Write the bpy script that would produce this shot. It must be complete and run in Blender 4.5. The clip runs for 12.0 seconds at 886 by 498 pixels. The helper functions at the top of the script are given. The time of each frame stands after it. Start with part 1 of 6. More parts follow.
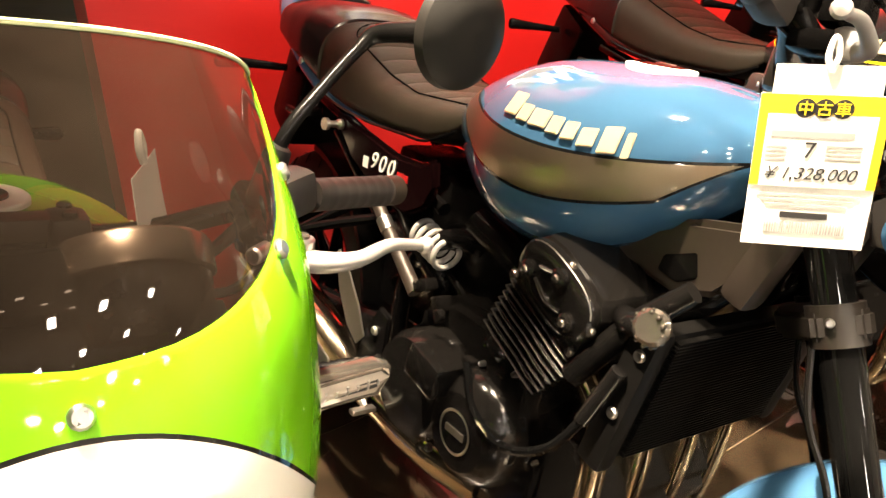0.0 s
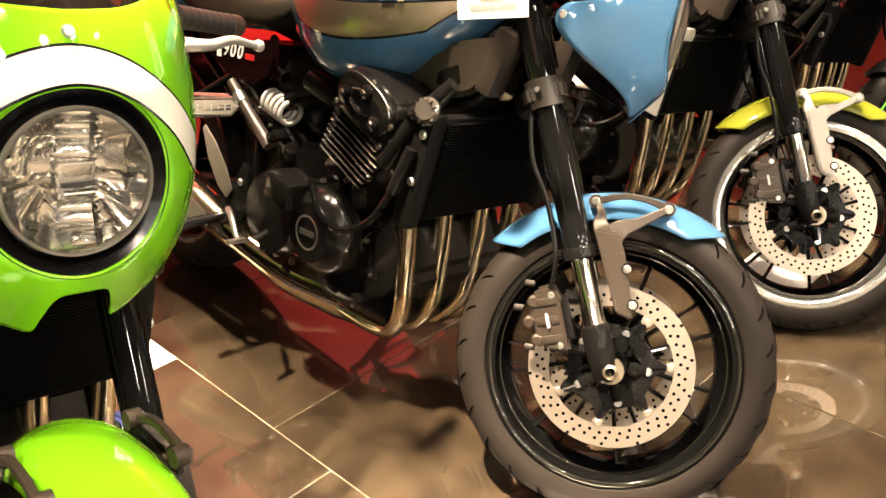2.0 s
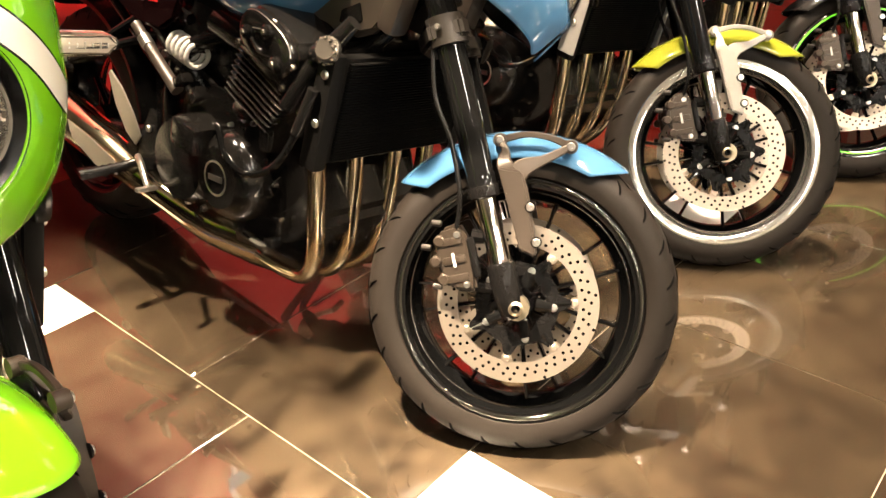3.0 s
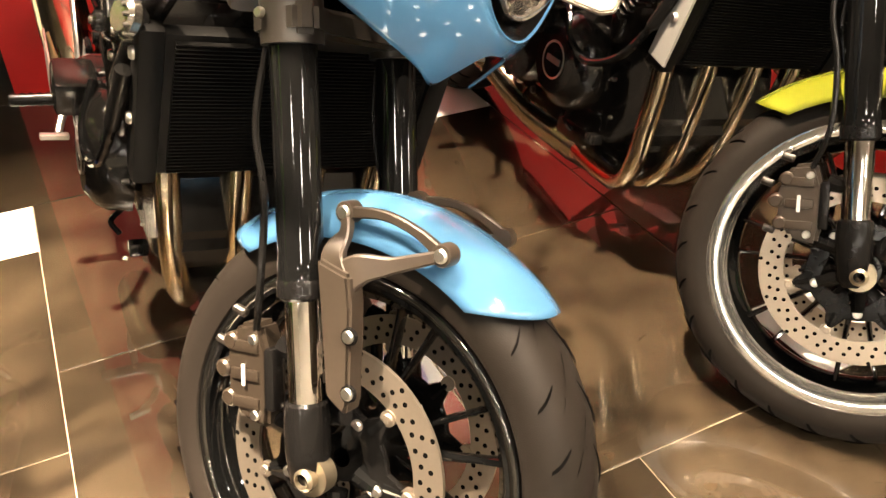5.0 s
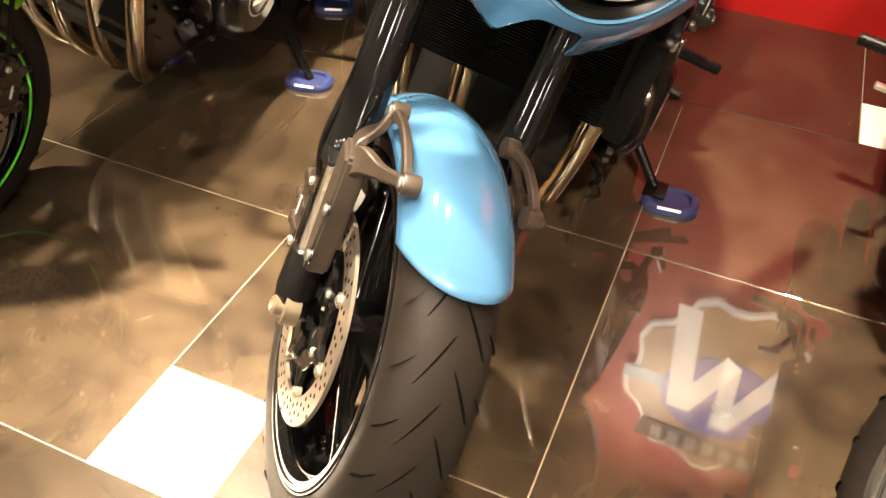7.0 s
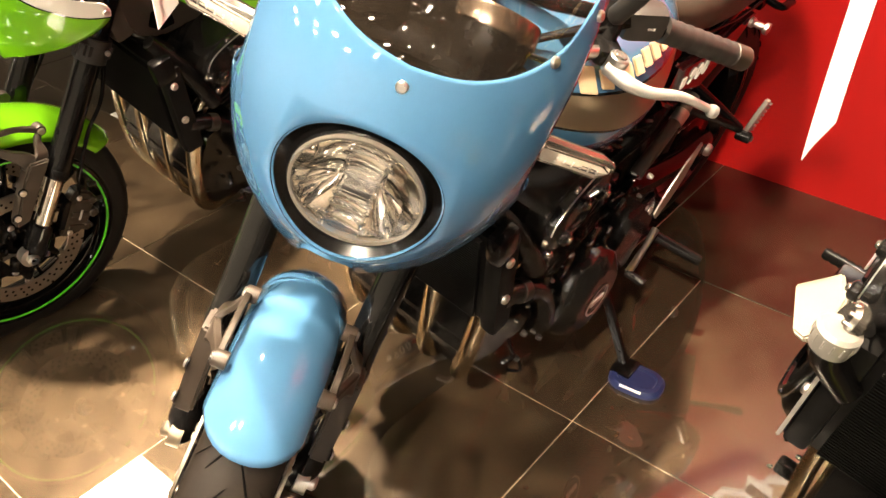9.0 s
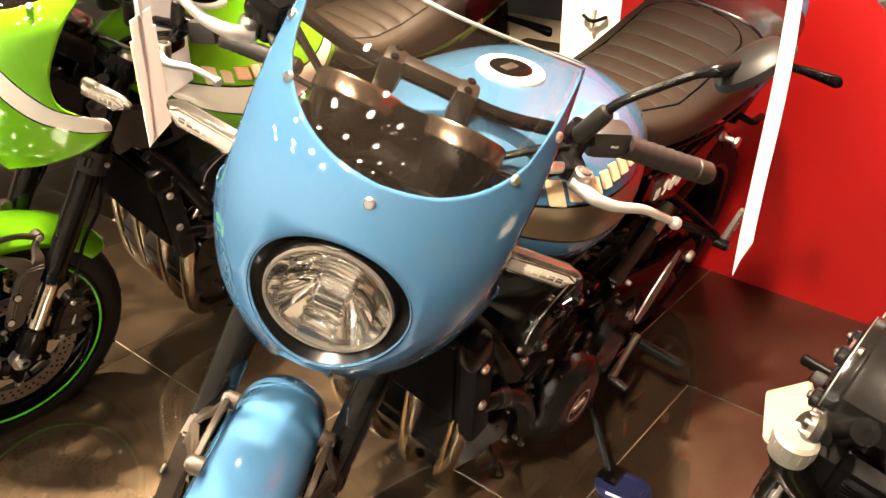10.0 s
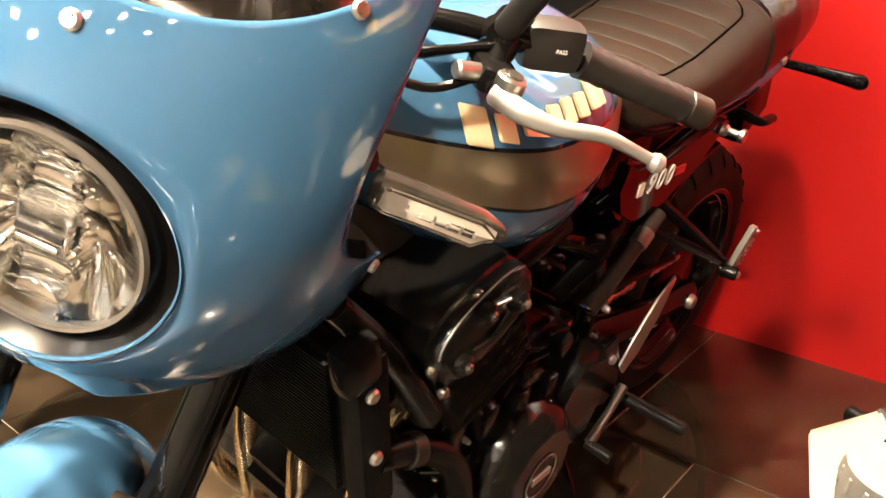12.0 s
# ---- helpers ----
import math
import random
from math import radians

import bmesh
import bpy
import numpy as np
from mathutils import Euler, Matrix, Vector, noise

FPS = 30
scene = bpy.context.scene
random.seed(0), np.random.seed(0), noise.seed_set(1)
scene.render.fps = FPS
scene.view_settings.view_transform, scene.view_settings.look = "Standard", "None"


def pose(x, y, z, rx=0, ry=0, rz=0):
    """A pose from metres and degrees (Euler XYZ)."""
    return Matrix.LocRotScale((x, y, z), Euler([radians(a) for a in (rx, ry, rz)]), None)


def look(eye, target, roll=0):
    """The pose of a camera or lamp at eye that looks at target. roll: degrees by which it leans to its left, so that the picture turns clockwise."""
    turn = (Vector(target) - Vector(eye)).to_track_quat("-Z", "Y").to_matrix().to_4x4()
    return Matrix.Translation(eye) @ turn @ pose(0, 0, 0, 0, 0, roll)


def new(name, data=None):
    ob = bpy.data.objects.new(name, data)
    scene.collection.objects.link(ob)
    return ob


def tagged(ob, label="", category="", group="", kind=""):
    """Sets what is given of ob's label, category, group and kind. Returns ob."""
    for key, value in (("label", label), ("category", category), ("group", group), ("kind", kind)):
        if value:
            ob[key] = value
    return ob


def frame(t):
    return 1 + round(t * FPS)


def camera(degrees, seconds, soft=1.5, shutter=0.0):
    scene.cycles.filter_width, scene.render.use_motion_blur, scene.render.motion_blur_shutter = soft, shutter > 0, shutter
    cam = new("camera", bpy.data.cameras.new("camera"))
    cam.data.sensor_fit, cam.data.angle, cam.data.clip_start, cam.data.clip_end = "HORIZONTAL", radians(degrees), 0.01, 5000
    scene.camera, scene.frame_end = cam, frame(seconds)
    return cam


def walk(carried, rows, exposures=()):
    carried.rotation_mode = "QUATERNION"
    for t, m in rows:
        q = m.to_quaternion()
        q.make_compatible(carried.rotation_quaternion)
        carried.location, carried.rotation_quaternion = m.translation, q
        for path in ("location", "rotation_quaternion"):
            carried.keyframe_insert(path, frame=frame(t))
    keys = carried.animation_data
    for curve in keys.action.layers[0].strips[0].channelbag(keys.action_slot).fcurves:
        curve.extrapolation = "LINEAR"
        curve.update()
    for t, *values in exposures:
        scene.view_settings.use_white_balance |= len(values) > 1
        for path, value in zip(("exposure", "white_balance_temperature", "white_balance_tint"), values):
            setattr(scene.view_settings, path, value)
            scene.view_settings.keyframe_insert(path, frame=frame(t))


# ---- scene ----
cam = camera(57.6, 12.0)
PATH = [
    (0, (-0.75, -0.214, 1.253), (0.238, 1.311, 0.417), -1.3),
    (0.5, (-0.748, -0.385, 1.274), (0.225, 1.136, 0.414), -2.1),
    (1, (-0.806, -0.497, 1.274), (0.194, 1.009, 0.418), -2.5),
    (1.5, (-0.946, -0.589, 1.222), (0.148, 0.844, 0.357), -2.9),
    (2, (-1.004, -0.683, 1.163), (0.202, 0.642, 0.274), -2.9),
    (2.5, (-1.023, -0.75, 1.149), (0.228, 0.491, 0.203), -2.8),
    (3, (-0.95, -0.748, 1.144), (0.293, 0.456, 0.142), -2.5),
    (3.5, (-0.739, -0.66, 1.126), (0.479, 0.535, 0.083), -2.1),
    (3.7, (-0.646, -0.647, 1.128), (0.549, 0.552, 0.063), -1.8),
    (5.3, (-0.025, -0.606, 1.06), (0.454, 0.925, -0.134), 0.5),
    (5.5, (0.021, -0.615, 1.072), (0.367, 0.928, -0.152), 0.7),
    (6, (0.193, -0.668, 1.075), (0.194, 0.868, -0.205), 1.9),
    (6.5, (0.357, -0.678, 1.085), (0.046, 0.8, -0.226), 2.7),
    (6.7, (0.404, -0.652, 1.079), (-0.033, 0.795, -0.24), 2.8),
    (8.3, (0.846, -0.403, 1.214), (-0.112, 0.704, -0.149), -0.0),
    (8.5, (0.876, -0.39, 1.25), (-0.114, 0.736, -0.073), -0.3),
    (9, (0.923, -0.382, 1.3), (-0.165, 0.842, 0.151), -0.3),
    (9.5, (0.963, -0.367, 1.317), (-0.187, 0.92, 0.306), -0.2),
    (10, (0.972, -0.376, 1.327), (-0.208, 0.941, 0.393), -0.3),
    (10.5, (0.922, -0.298, 1.279), (-0.276, 1.035, 0.391), -0.2),
    (11, (0.889, -0.183, 1.172), (-0.318, 1.157, 0.309), -0.1),
    (11.5, (0.875, -0.094, 1.061), (-0.354, 1.265, 0.261), -0.0),
    (12, (0.874, -0.063, 1.009), (-0.386, 1.327, 0.316), -0.3),
]
EXPOSURE = [(0, 0.3), (0.5, 0.2), (1.5, 0.22), (2, 0.4), (3.5, 0.48), (5.3, 0.5), (6.7, 0.48), (8.3, 0.64), (9.5, 0.64), (10.5, 0.29), (11.5, 0.48), (12, 0.66)]
walk(cam, [(t, look(eye, target, roll)) for t, eye, target, roll in PATH], EXPOSURE)

# ---- world and light ----
world = bpy.data.worlds.new("showroom_air")
scene.world = world
world.use_nodes = True
world.node_tree.nodes["Background"].inputs[0].default_value = (1.0, 0.82, 0.62, 1)
world.node_tree.nodes["Background"].inputs[1].default_value = 0.012
scene.view_settings.exposure = 0.0

WALL_Y = 1.97
CEIL = 3.1
WARM = (1.0, 0.80, 0.58)


def lamp(x, y, z, tx, ty, tz, watts, size, spread=150):
    data = bpy.data.lights.new("ceiling_spot", "AREA")
    data.shape, data.size, data.size_y, data.energy, data.color = "RECTANGLE", size, size * 0.8, watts, WARM
    data.spread = radians(spread)
    ob = new("spot_beam", data)
    ob.matrix_world = look((x, y, z), (tx, ty, tz))
    return ob


# x, y of the lamp; x, y at the height it is aimed at; watts, size, cone
SPOTS = [
    (-1.65, 0.45, -1.40, 0.25, 12, 0.10, 32), (-0.70, 0.45, -0.31, 0.10, 27, 0.09, 24), (0.10, 0.50, 0.52, 0.52, 30, 0.09, 50), (1.30, 0.40, 1.42, 0.30, 24, 0.09, 40),
    # last of this row: fill added to brighten the blue machine's left flank
    (-0.50, 1.35, -0.45, 1.05, 11, 0.09, 26), (0.15, -1.15, 0.10, 0.05, 2.2, 0.12, 26), (-1.05, -1.25, -0.93, 0.02, 3, 0.12, 26), (0.72, -0.85, 0.48, -0.55, 10, 0.10, 32), (1.25, -1.70, 0.20, 0.45, 6.5, 0.10, 30),
    # fill added to brighten the cabinet, not a known lamp
    (-1.30, 2.0, -1.37, 3.5, 24, 0.12, 40),
]
# those that wash the red wall
WASHERS = [(0.35, 0.95, 0.60, 2.20, 17, 0.14, 62), (1.60, 0.95, 1.70, 2.20, 21, 0.14, 62), (3.00, 0.90, 3.00, 2.20, 20, 0.14, 70)]
for row, height in [(q, 0.6) for q in SPOTS] + [(q, 1.25) for q in WASHERS]:
    sx, sy, tx, ty, w, size, cone = row
    lamp(sx, sy, CEIL - 0.14, tx, ty, height, w, size, cone)


# ---- materials ----
def material(name, base, rough=0.5, metal=0.0, grain=0.0, scale=40.0, bump=0.0, coat=0.0, noise2=0.0, bump_scale=None, spec=0.5):
    mat = bpy.data.materials.new(name)
    mat.use_nodes = True
    nt = mat.node_tree
    b = nt.nodes["Principled BSDF"]
    b.inputs["Base Color"].default_value = (*base, 1)
    b.inputs["Roughness"].default_value = rough
    b.inputs["Metallic"].default_value = metal
    b.inputs["Coat Weight"].default_value = coat
    b.inputs["Coat Roughness"].default_value = 0.03
    b.inputs["Specular IOR Level"].default_value = spec
    if grain or bump or noise2:
        tc = nt.nodes.new("ShaderNodeTexCoord")
        n1 = nt.nodes.new("ShaderNodeTexNoise")
        n1.inputs["Scale"].default_value = scale
        n1.inputs["Detail"].default_value = 5
        nt.links.new(tc.outputs["Object"], n1.inputs["Vector"])
        n2 = nt.nodes.new("ShaderNodeTexNoise")
        n2.inputs["Scale"].default_value = scale / 9
        nt.links.new(tc.outputs["Object"], n2.inputs["Vector"])
        if grain or noise2:
            mix = nt.nodes.new("ShaderNodeMix")
            mix.data_type = "RGBA"
            mix.inputs["A"].default_value = (*[c * (1 - grain) for c in base], 1)
            mix.inputs["B"].default_value = (*[min(1, c * (1 + grain)) for c in base], 1)
            add = nt.nodes.new("ShaderNodeMath")
            add.operation = "ADD"
            mul = nt.nodes.new("ShaderNodeMath")
            mul.operation = "MULTIPLY_ADD"
            mul.inputs[1].default_value = 0.5
            nt.links.new(n2.outputs["Fac"], mul.inputs[0])
            mul.inputs[2].default_value = 0.0
            mul2 = nt.nodes.new("ShaderNodeMath")
            mul2.operation = "MULTIPLY"
            mul2.inputs[1].default_value = 0.5
            nt.links.new(n1.outputs["Fac"], mul2.inputs[0])
            nt.links.new(mul.outputs[0], add.inputs[0])
            nt.links.new(mul2.outputs[0], add.inputs[1])
            nt.links.new(add.outputs[0], mix.inputs["Factor"])
            nt.links.new(mix.outputs["Result"], b.inputs["Base Color"])
            rr = nt.nodes.new("ShaderNodeMapRange")
            rr.inputs["To Min"].default_value = max(0.02, rough - 0.4 * grain * rough)
            rr.inputs["To Max"].default_value = min(1, rough + 0.6 * grain * rough)
            nt.links.new(n2.outputs["Fac"], rr.inputs["Value"])
            nt.links.new(rr.outputs[0], b.inputs["Roughness"])
        if bump:
            n3 = n1
            if bump_scale:
                n3 = nt.nodes.new("ShaderNodeTexNoise")
                n3.inputs["Scale"].default_value = bump_scale
                nt.links.new(tc.outputs["Object"], n3.inputs["Vector"])
            bm_ = nt.nodes.new("ShaderNodeBump")
            bm_.inputs["Strength"].default_value = bump
            bm_.inputs["Distance"].default_value = 0.002
            nt.links.new(n3.outputs["Fac"], bm_.inputs["Height"])
            nt.links.new(bm_.outputs[0], b.inputs["Normal"])
    return mat


class Nodes:
    """Small helper for arithmetic in a node tree."""

    def __init__(self, mat):
        self.nt = mat.node_tree

    def node(self, kind):
        return self.nt.nodes.new(kind)

    def put(self, socket, value):
        if isinstance(value, (int, float)):
            socket.default_value = value
        elif isinstance(value, tuple):
            socket.default_value = (*value, 1)
        else:
            self.nt.links.new(value, socket)

    def math(self, op, a, b=0.0, c=0.0):
        n = self.node("ShaderNodeMath")
        n.operation = op
        self.put(n.inputs[0], a)
        self.put(n.inputs[1], b)
        self.put(n.inputs[2], c)
        return n.outputs[0]

    def mix(self, f, a, b):
        n = self.node("ShaderNodeMix")
        n.data_type = "RGBA"
        self.put(n.inputs["Factor"], f)
        self.put(n.inputs["A"], a)
        self.put(n.inputs["B"], b)
        return n.outputs["Result"]

    def between(self, v, lo, hi):
        a = self.math("GREATER_THAN", v, lo)
        b = self.math("LESS_THAN", v, hi)
        return self.math("MULTIPLY", a, b)

    def xyz(self):
        tc = self.node("ShaderNodeTexCoord")
        sep = self.node("ShaderNodeSeparateXYZ")
        self.nt.links.new(tc.outputs["Object"], sep.inputs[0])
        return sep.outputs[0], sep.outputs[1], sep.outputs[2]


def paint(name, base, flake=0.06):
    return material(name, base, rough=0.055, coat=0.35, grain=flake, scale=900, spec=0.6)


def tank_paint(name, base, band, line, shine=0.0):
    """Tank paint with a side band between two thin lines, by the tank's own coordinates."""
    mat = paint(name, base)
    k = Nodes(mat)
    x, y, z = k.xyz()
    dy = k.math("SUBTRACT", y, 0.62)
    low = k.math("MULTIPLY_ADD", k.math("MULTIPLY", dy, dy), 1.0, 0.806)
    up = k.math("MULTIPLY_ADD", k.math("MULTIPLY", dy, dy), 0.5, 0.873)
    below = k.math("SUBTRACT", z, low)
    above = k.math("SUBTRACT", up, z)
    d = k.math("MINIMUM", below, above)
    d = k.math("MINIMUM", d, k.math("SUBTRACT", y, k.math("MULTIPLY_ADD", z, -1.1, 1.36)))
    inside = k.math("GREATER_THAN", d, 0.0)
    edge = k.between(d, -0.0045, 0.0)
    if shine:
        k.put(mat.node_tree.nodes["Principled BSDF"].inputs["Metallic"], k.math("MULTIPLY", inside, shine))
        k.put(mat.node_tree.nodes["Principled BSDF"].inputs["Roughness"], k.math("MULTIPLY_ADD", inside, 0.30, 0.055))
    src = mat.node_tree.nodes["Principled BSDF"].inputs["Base Color"].links[0].from_socket
    c = k.mix(edge, src, line)
    c = k.mix(inside, c, band)
    k.put(mat.node_tree.nodes["Principled BSDF"].inputs["Base Color"], c)
    return mat


def cowl_paint(name, base, band, line):
    """Cowl paint with a band that runs round the headlight."""
    mat = paint(name, base)
    k = Nodes(mat)
    x, y, z = k.xyz()
    fall = k.math("EXPONENT", k.math("MULTIPLY", k.math("SUBTRACT", y, 0.055), -16.7))
    r = k.math("ABSOLUTE", k.math("SUBTRACT", z, k.math("MULTIPLY_ADD", fall, 0.14, 0.857)))
    wide = k.math("MULTIPLY", k.math("MAXIMUM", k.math("SUBTRACT", 0.14, y), 0.0), 0.18)
    r = k.math("DIVIDE", r, k.math("ADD", wide, 0.0182))
    src = mat.node_tree.nodes["Principled BSDF"].inputs["Base Color"].links[0].from_socket
    c = k.mix(k.math("LESS_THAN", r, 1.17), src, line)
    c = k.mix(k.math("LESS_THAN", r, 1.0), c, band)
    k.put(mat.node_tree.nodes["Principled BSDF"].inputs["Base Color"], c)
    return mat


BLUE = (0.042, 0.114, 0.212)
LIME = (0.15, 0.43, 0.008)
M_BLUE = paint("sky_blue_paint", BLUE)
M_BLUE_TANK = tank_paint("sky_blue_tank_paint", BLUE, (0.36, 0.29, 0.205), (0.008, 0.008, 0.008), 0.95)
M_LIME = paint("lime_paint", LIME)
M_LIME_TANK = tank_paint("lime_tank_paint", LIME, (0.75, 0.72, 0.62), (0.008, 0.008, 0.008))
M_LIME_COWL = cowl_paint("lime_cowl_paint", LIME, (0.78, 0.75, 0.66), (0.008, 0.008, 0.008))
M_DARK = paint("black_gloss_paint", (0.012, 0.011, 0.011))
M_DARK_TANK = tank_paint("black_tank_paint", (0.012, 0.011, 0.011), (0.015, 0.014, 0.014), (0.8, 0.72, 0.01))
M_OLIVE = paint("olive_yellow_paint", (0.16, 0.17, 0.015))
M_SATIN = material("satin_black", (0.004, 0.0037, 0.0036), rough=0.17, grain=0.25, scale=60, bump=0.05, spec=0.14)
M_BLACK = material("black_plastic", (0.0042, 0.0039, 0.0037), rough=0.24, grain=0.2, scale=120, bump=0.10, spec=0.15)
M_ENGINE = material("engine_black", (0.0055, 0.005, 0.0046), rough=0.13, grain=0.3, scale=90, bump=0.06, bump_scale=500, spec=0.32)
M_POLISH = material("polished_aluminium", (0.60, 0.58, 0.54), rough=0.13, metal=0.95, grain=0.06, scale=90)
M_GLOSSB = material("gloss_black", (0.003, 0.003, 0.003), rough=0.04, grain=0.2, scale=200, spec=0.32)
M_FINEDGE = material("machined_fin_edge", (0.065, 0.06, 0.052), rough=0.25, metal=0.9, grain=0.3, scale=150)
M_RIM = material("black_rim_paint", (0.002, 0.002, 0.002), rough=0.04, grain=0.2, scale=120, spec=0.26)
M_LIP = material("black_rim_lip", (0.07, 0.066, 0.06), rough=0.08, metal=0.95)
# dark vinyl; its red tint carries the wall's reflection in the colour
M_SEATBACK = material("smooth_dark_vinyl", (0.014, 0.008, 0.008), rough=0.22, grain=0.15, scale=120, bump=0.05)
M_PANEL = material("bronze_grey_panel", (0.040, 0.031, 0.0245), rough=0.38, metal=0.25, grain=0.15, scale=90, bump=0.05)
M_SHELL = material("signal_shell_silver", (0.20, 0.18, 0.155), rough=0.2, metal=0.9, grain=0.08, scale=120)
M_GUN = material("gunmetal_bracket", (0.0155, 0.0125, 0.010), rough=0.4, metal=0.3, grain=0.2, scale=120)
M_ALU = material("cast_aluminium", (0.62, 0.60, 0.56), rough=0.28, metal=1.0, grain=0.12, scale=160, bump=0.03)
M_CHROME = material("chrome", (0.78, 0.76, 0.72), rough=0.10, metal=0.88)
M_STEEL = material("brushed_steel_disc", (0.40, 0.335, 0.27), rough=0.34, metal=0.92, grain=0.15, scale=220)
M_HEADER = material("heat_tinted_steel", (0.66, 0.56, 0.40), rough=0.14, metal=1.0, grain=0.16, scale=26)
M_BRONZE = material("bronze_knob", (0.26, 0.18, 0.11), rough=0.35, metal=1.0, grain=0.3, scale=200)
M_TUBE = material("chromed_fork_tube", (0.66, 0.63, 0.58), rough=0.07, metal=1.0)
M_CALIPER = material("bronze_grey_caliper", (0.034, 0.025, 0.018), rough=0.34, metal=0.55, grain=0.2, scale=160, bump=0.06)
M_TYRE = material("tyre_rubber", (0.0095, 0.0072, 0.0055), rough=0.56, grain=0.3, scale=70, bump=0.15, bump_scale=700, spec=0.13)
M_GROOVE = material("tread_groove", (0.0016, 0.0015, 0.0014), rough=0.9, spec=0.03)
M_SEAT = material("seat_leather", (0.029, 0.0225, 0.0155), rough=0.5, grain=0.15, scale=90, bump=0.3, bump_scale=600, spec=0.22)
M_GRIP = material("grip_rubber", (0.013, 0.0105, 0.009), rough=0.5, grain=0.15, scale=150, bump=0.1)
M_RAD = material("radiator_core", (0.0032, 0.003, 0.0028), rough=0.5, spec=0.06, grain=0.2, scale=300)
M_SILVER = material("silver_paint", (0.40, 0.385, 0.36), rough=0.3, metal=0.6, grain=0.08, scale=300)
M_BOTTLE = material("cream_bottle_plastic", (0.20, 0.18, 0.14), rough=0.4, grain=0.06, scale=20)
M_CAP = material("pale_grey_cap", (0.22, 0.205, 0.18), rough=0.35, metal=0.3, grain=0.1, scale=90)
M_WHITE = material("white_paper", (0.86, 0.84, 0.78), rough=0.55, grain=0.04, scale=30)
M_YELLOW = material("yellow_print", (0.95, 0.72, 0.02), rough=0.5, grain=0.04, scale=30)
M_PRINT = material("black_print", (0.02, 0.018, 0.018), rough=0.6)
M_GREY_PRINT = material("grey_print", (0.35, 0.34, 0.33), rough=0.6)
M_GOLD = material("gold_emblem", (0.80, 0.66, 0.42), rough=0.3, metal=0.35, grain=0.05, scale=80)
M_REDPAINT = material("red_gloss_part", (0.45, 0.02, 0.02), rough=0.25, coat=0.5)
M_PUCK = material("blue_puck_plastic", (0.016, 0.024, 0.09), rough=0.4, grain=0.25, scale=60)
M_SPRING = material("spring_white", (0.42, 0.40, 0.37), rough=0.35, grain=0.1, scale=90)
M_RIMLINE = material("green_rim_tape", (0.1, 0.65, 0.02), rough=0.35, grain=0.05)
M_WALL = material("red_wall_paint", (0.56, 0.006, 0.005), rough=0.5, grain=0.06, scale=5, bump=0.05, bump_scale=250)
M_DARKWALL = material("dark_wall_paint", (0.022, 0.02, 0.018), rough=0.6, grain=0.2, scale=4)
M_CEIL = material("ceiling_dark", (0.30, 0.27, 0.23), rough=0.8, grain=0.2, scale=4)
M_CREAM = material("cream_panel", (0.72, 0.66, 0.52), rough=0.5, grain=0.06, scale=8)
M_BOUNCEWALL = material("pale_bounce_wall", (0.62, 0.55, 0.45), rough=0.6, grain=0.1, scale=1.5)


def glass_material(name, tint, rough=0.0, veil=0.0):
    mat = bpy.data.materials.new(name)
    mat.use_nodes = True
    nt = mat.node_tree
    nt.nodes.clear()
    out = nt.nodes.new("ShaderNodeOutputMaterial")
    mix = nt.nodes.new("ShaderNodeMixShader")
    fr = nt.nodes.new("ShaderNodeFresnel")
    fr.inputs[0].default_value = 1.5
    tr = nt.nodes.new("ShaderNodeBsdfTransparent")
    tr.inputs[0].default_value = (*tint, 1)
    gl = nt.nodes.new("ShaderNodeBsdfGlossy")
    gl.inputs["Roughness"].default_value = rough
    nt.links.new(fr.outputs[0], mix.inputs[0])
    nt.links.new(tr.outputs[0], mix.inputs[1])
    nt.links.new(gl.outputs[0], mix.inputs[2])
    last = mix.outputs[0]
    if veil:
        # brown diffuse haze, painted in for the warm reflections on the screen
        df = nt.nodes.new("ShaderNodeBsdfDiffuse")
        df.inputs[0].default_value = (0.62, 0.46, 0.33, 1)
        haze = nt.nodes.new("ShaderNodeTexNoise")
        haze.inputs["Scale"].default_value = 9
        haze.inputs["Detail"].default_value = 6
        amount = nt.nodes.new("ShaderNodeMapRange")
        amount.inputs["To Min"].default_value = veil * 0.5
        amount.inputs["To Max"].default_value = veil * 1.5
        nt.links.new(haze.outputs["Fac"], amount.inputs["Value"])
        over = nt.nodes.new("ShaderNodeMixShader")
        nt.links.new(amount.outputs[0], over.inputs[0])
        nt.links.new(last, over.inputs[1])
        nt.links.new(df.outputs[0], over.inputs[2])
        last = over.outputs[0]
    nt.links.new(last, out.inputs[0])
    return mat


M_SCREEN = glass_material("clear_screen", (0.84, 0.77, 0.70), veil=0.010)
M_SMOKED = glass_material("smoked_screen", (0.33, 0.29, 0.26), veil=0.012)
M_LENS = glass_material("clear_lens", (0.96, 0.95, 0.93))
M_RECESS = material("black_lamp_surround", (0.0022, 0.002, 0.002), rough=0.22, grain=0.2, scale=120, spec=0.25)
M_LENSRIM = material("pale_lens_rim", (0.10, 0.09, 0.078), rough=0.12, coat=1.0, grain=0.15, scale=60)
M_MIRROR = material("mirror_reflector", (0.93, 0.90, 0.85), rough=0.095, metal=1.0)
M_EDGE = material("screen_edge_plastic", (0.62, 0.66, 0.36), rough=0.25, grain=0.05, scale=60)
M_MATT = material("matt_black_shell", (0.009, 0.008, 0.007), rough=0.45, grain=0.2, scale=80, spec=0.2)
M_ARM = material("brown_cast_bracket", (0.034, 0.025, 0.018), rough=0.42, metal=0.35, grain=0.2, scale=160, bump=0.08)
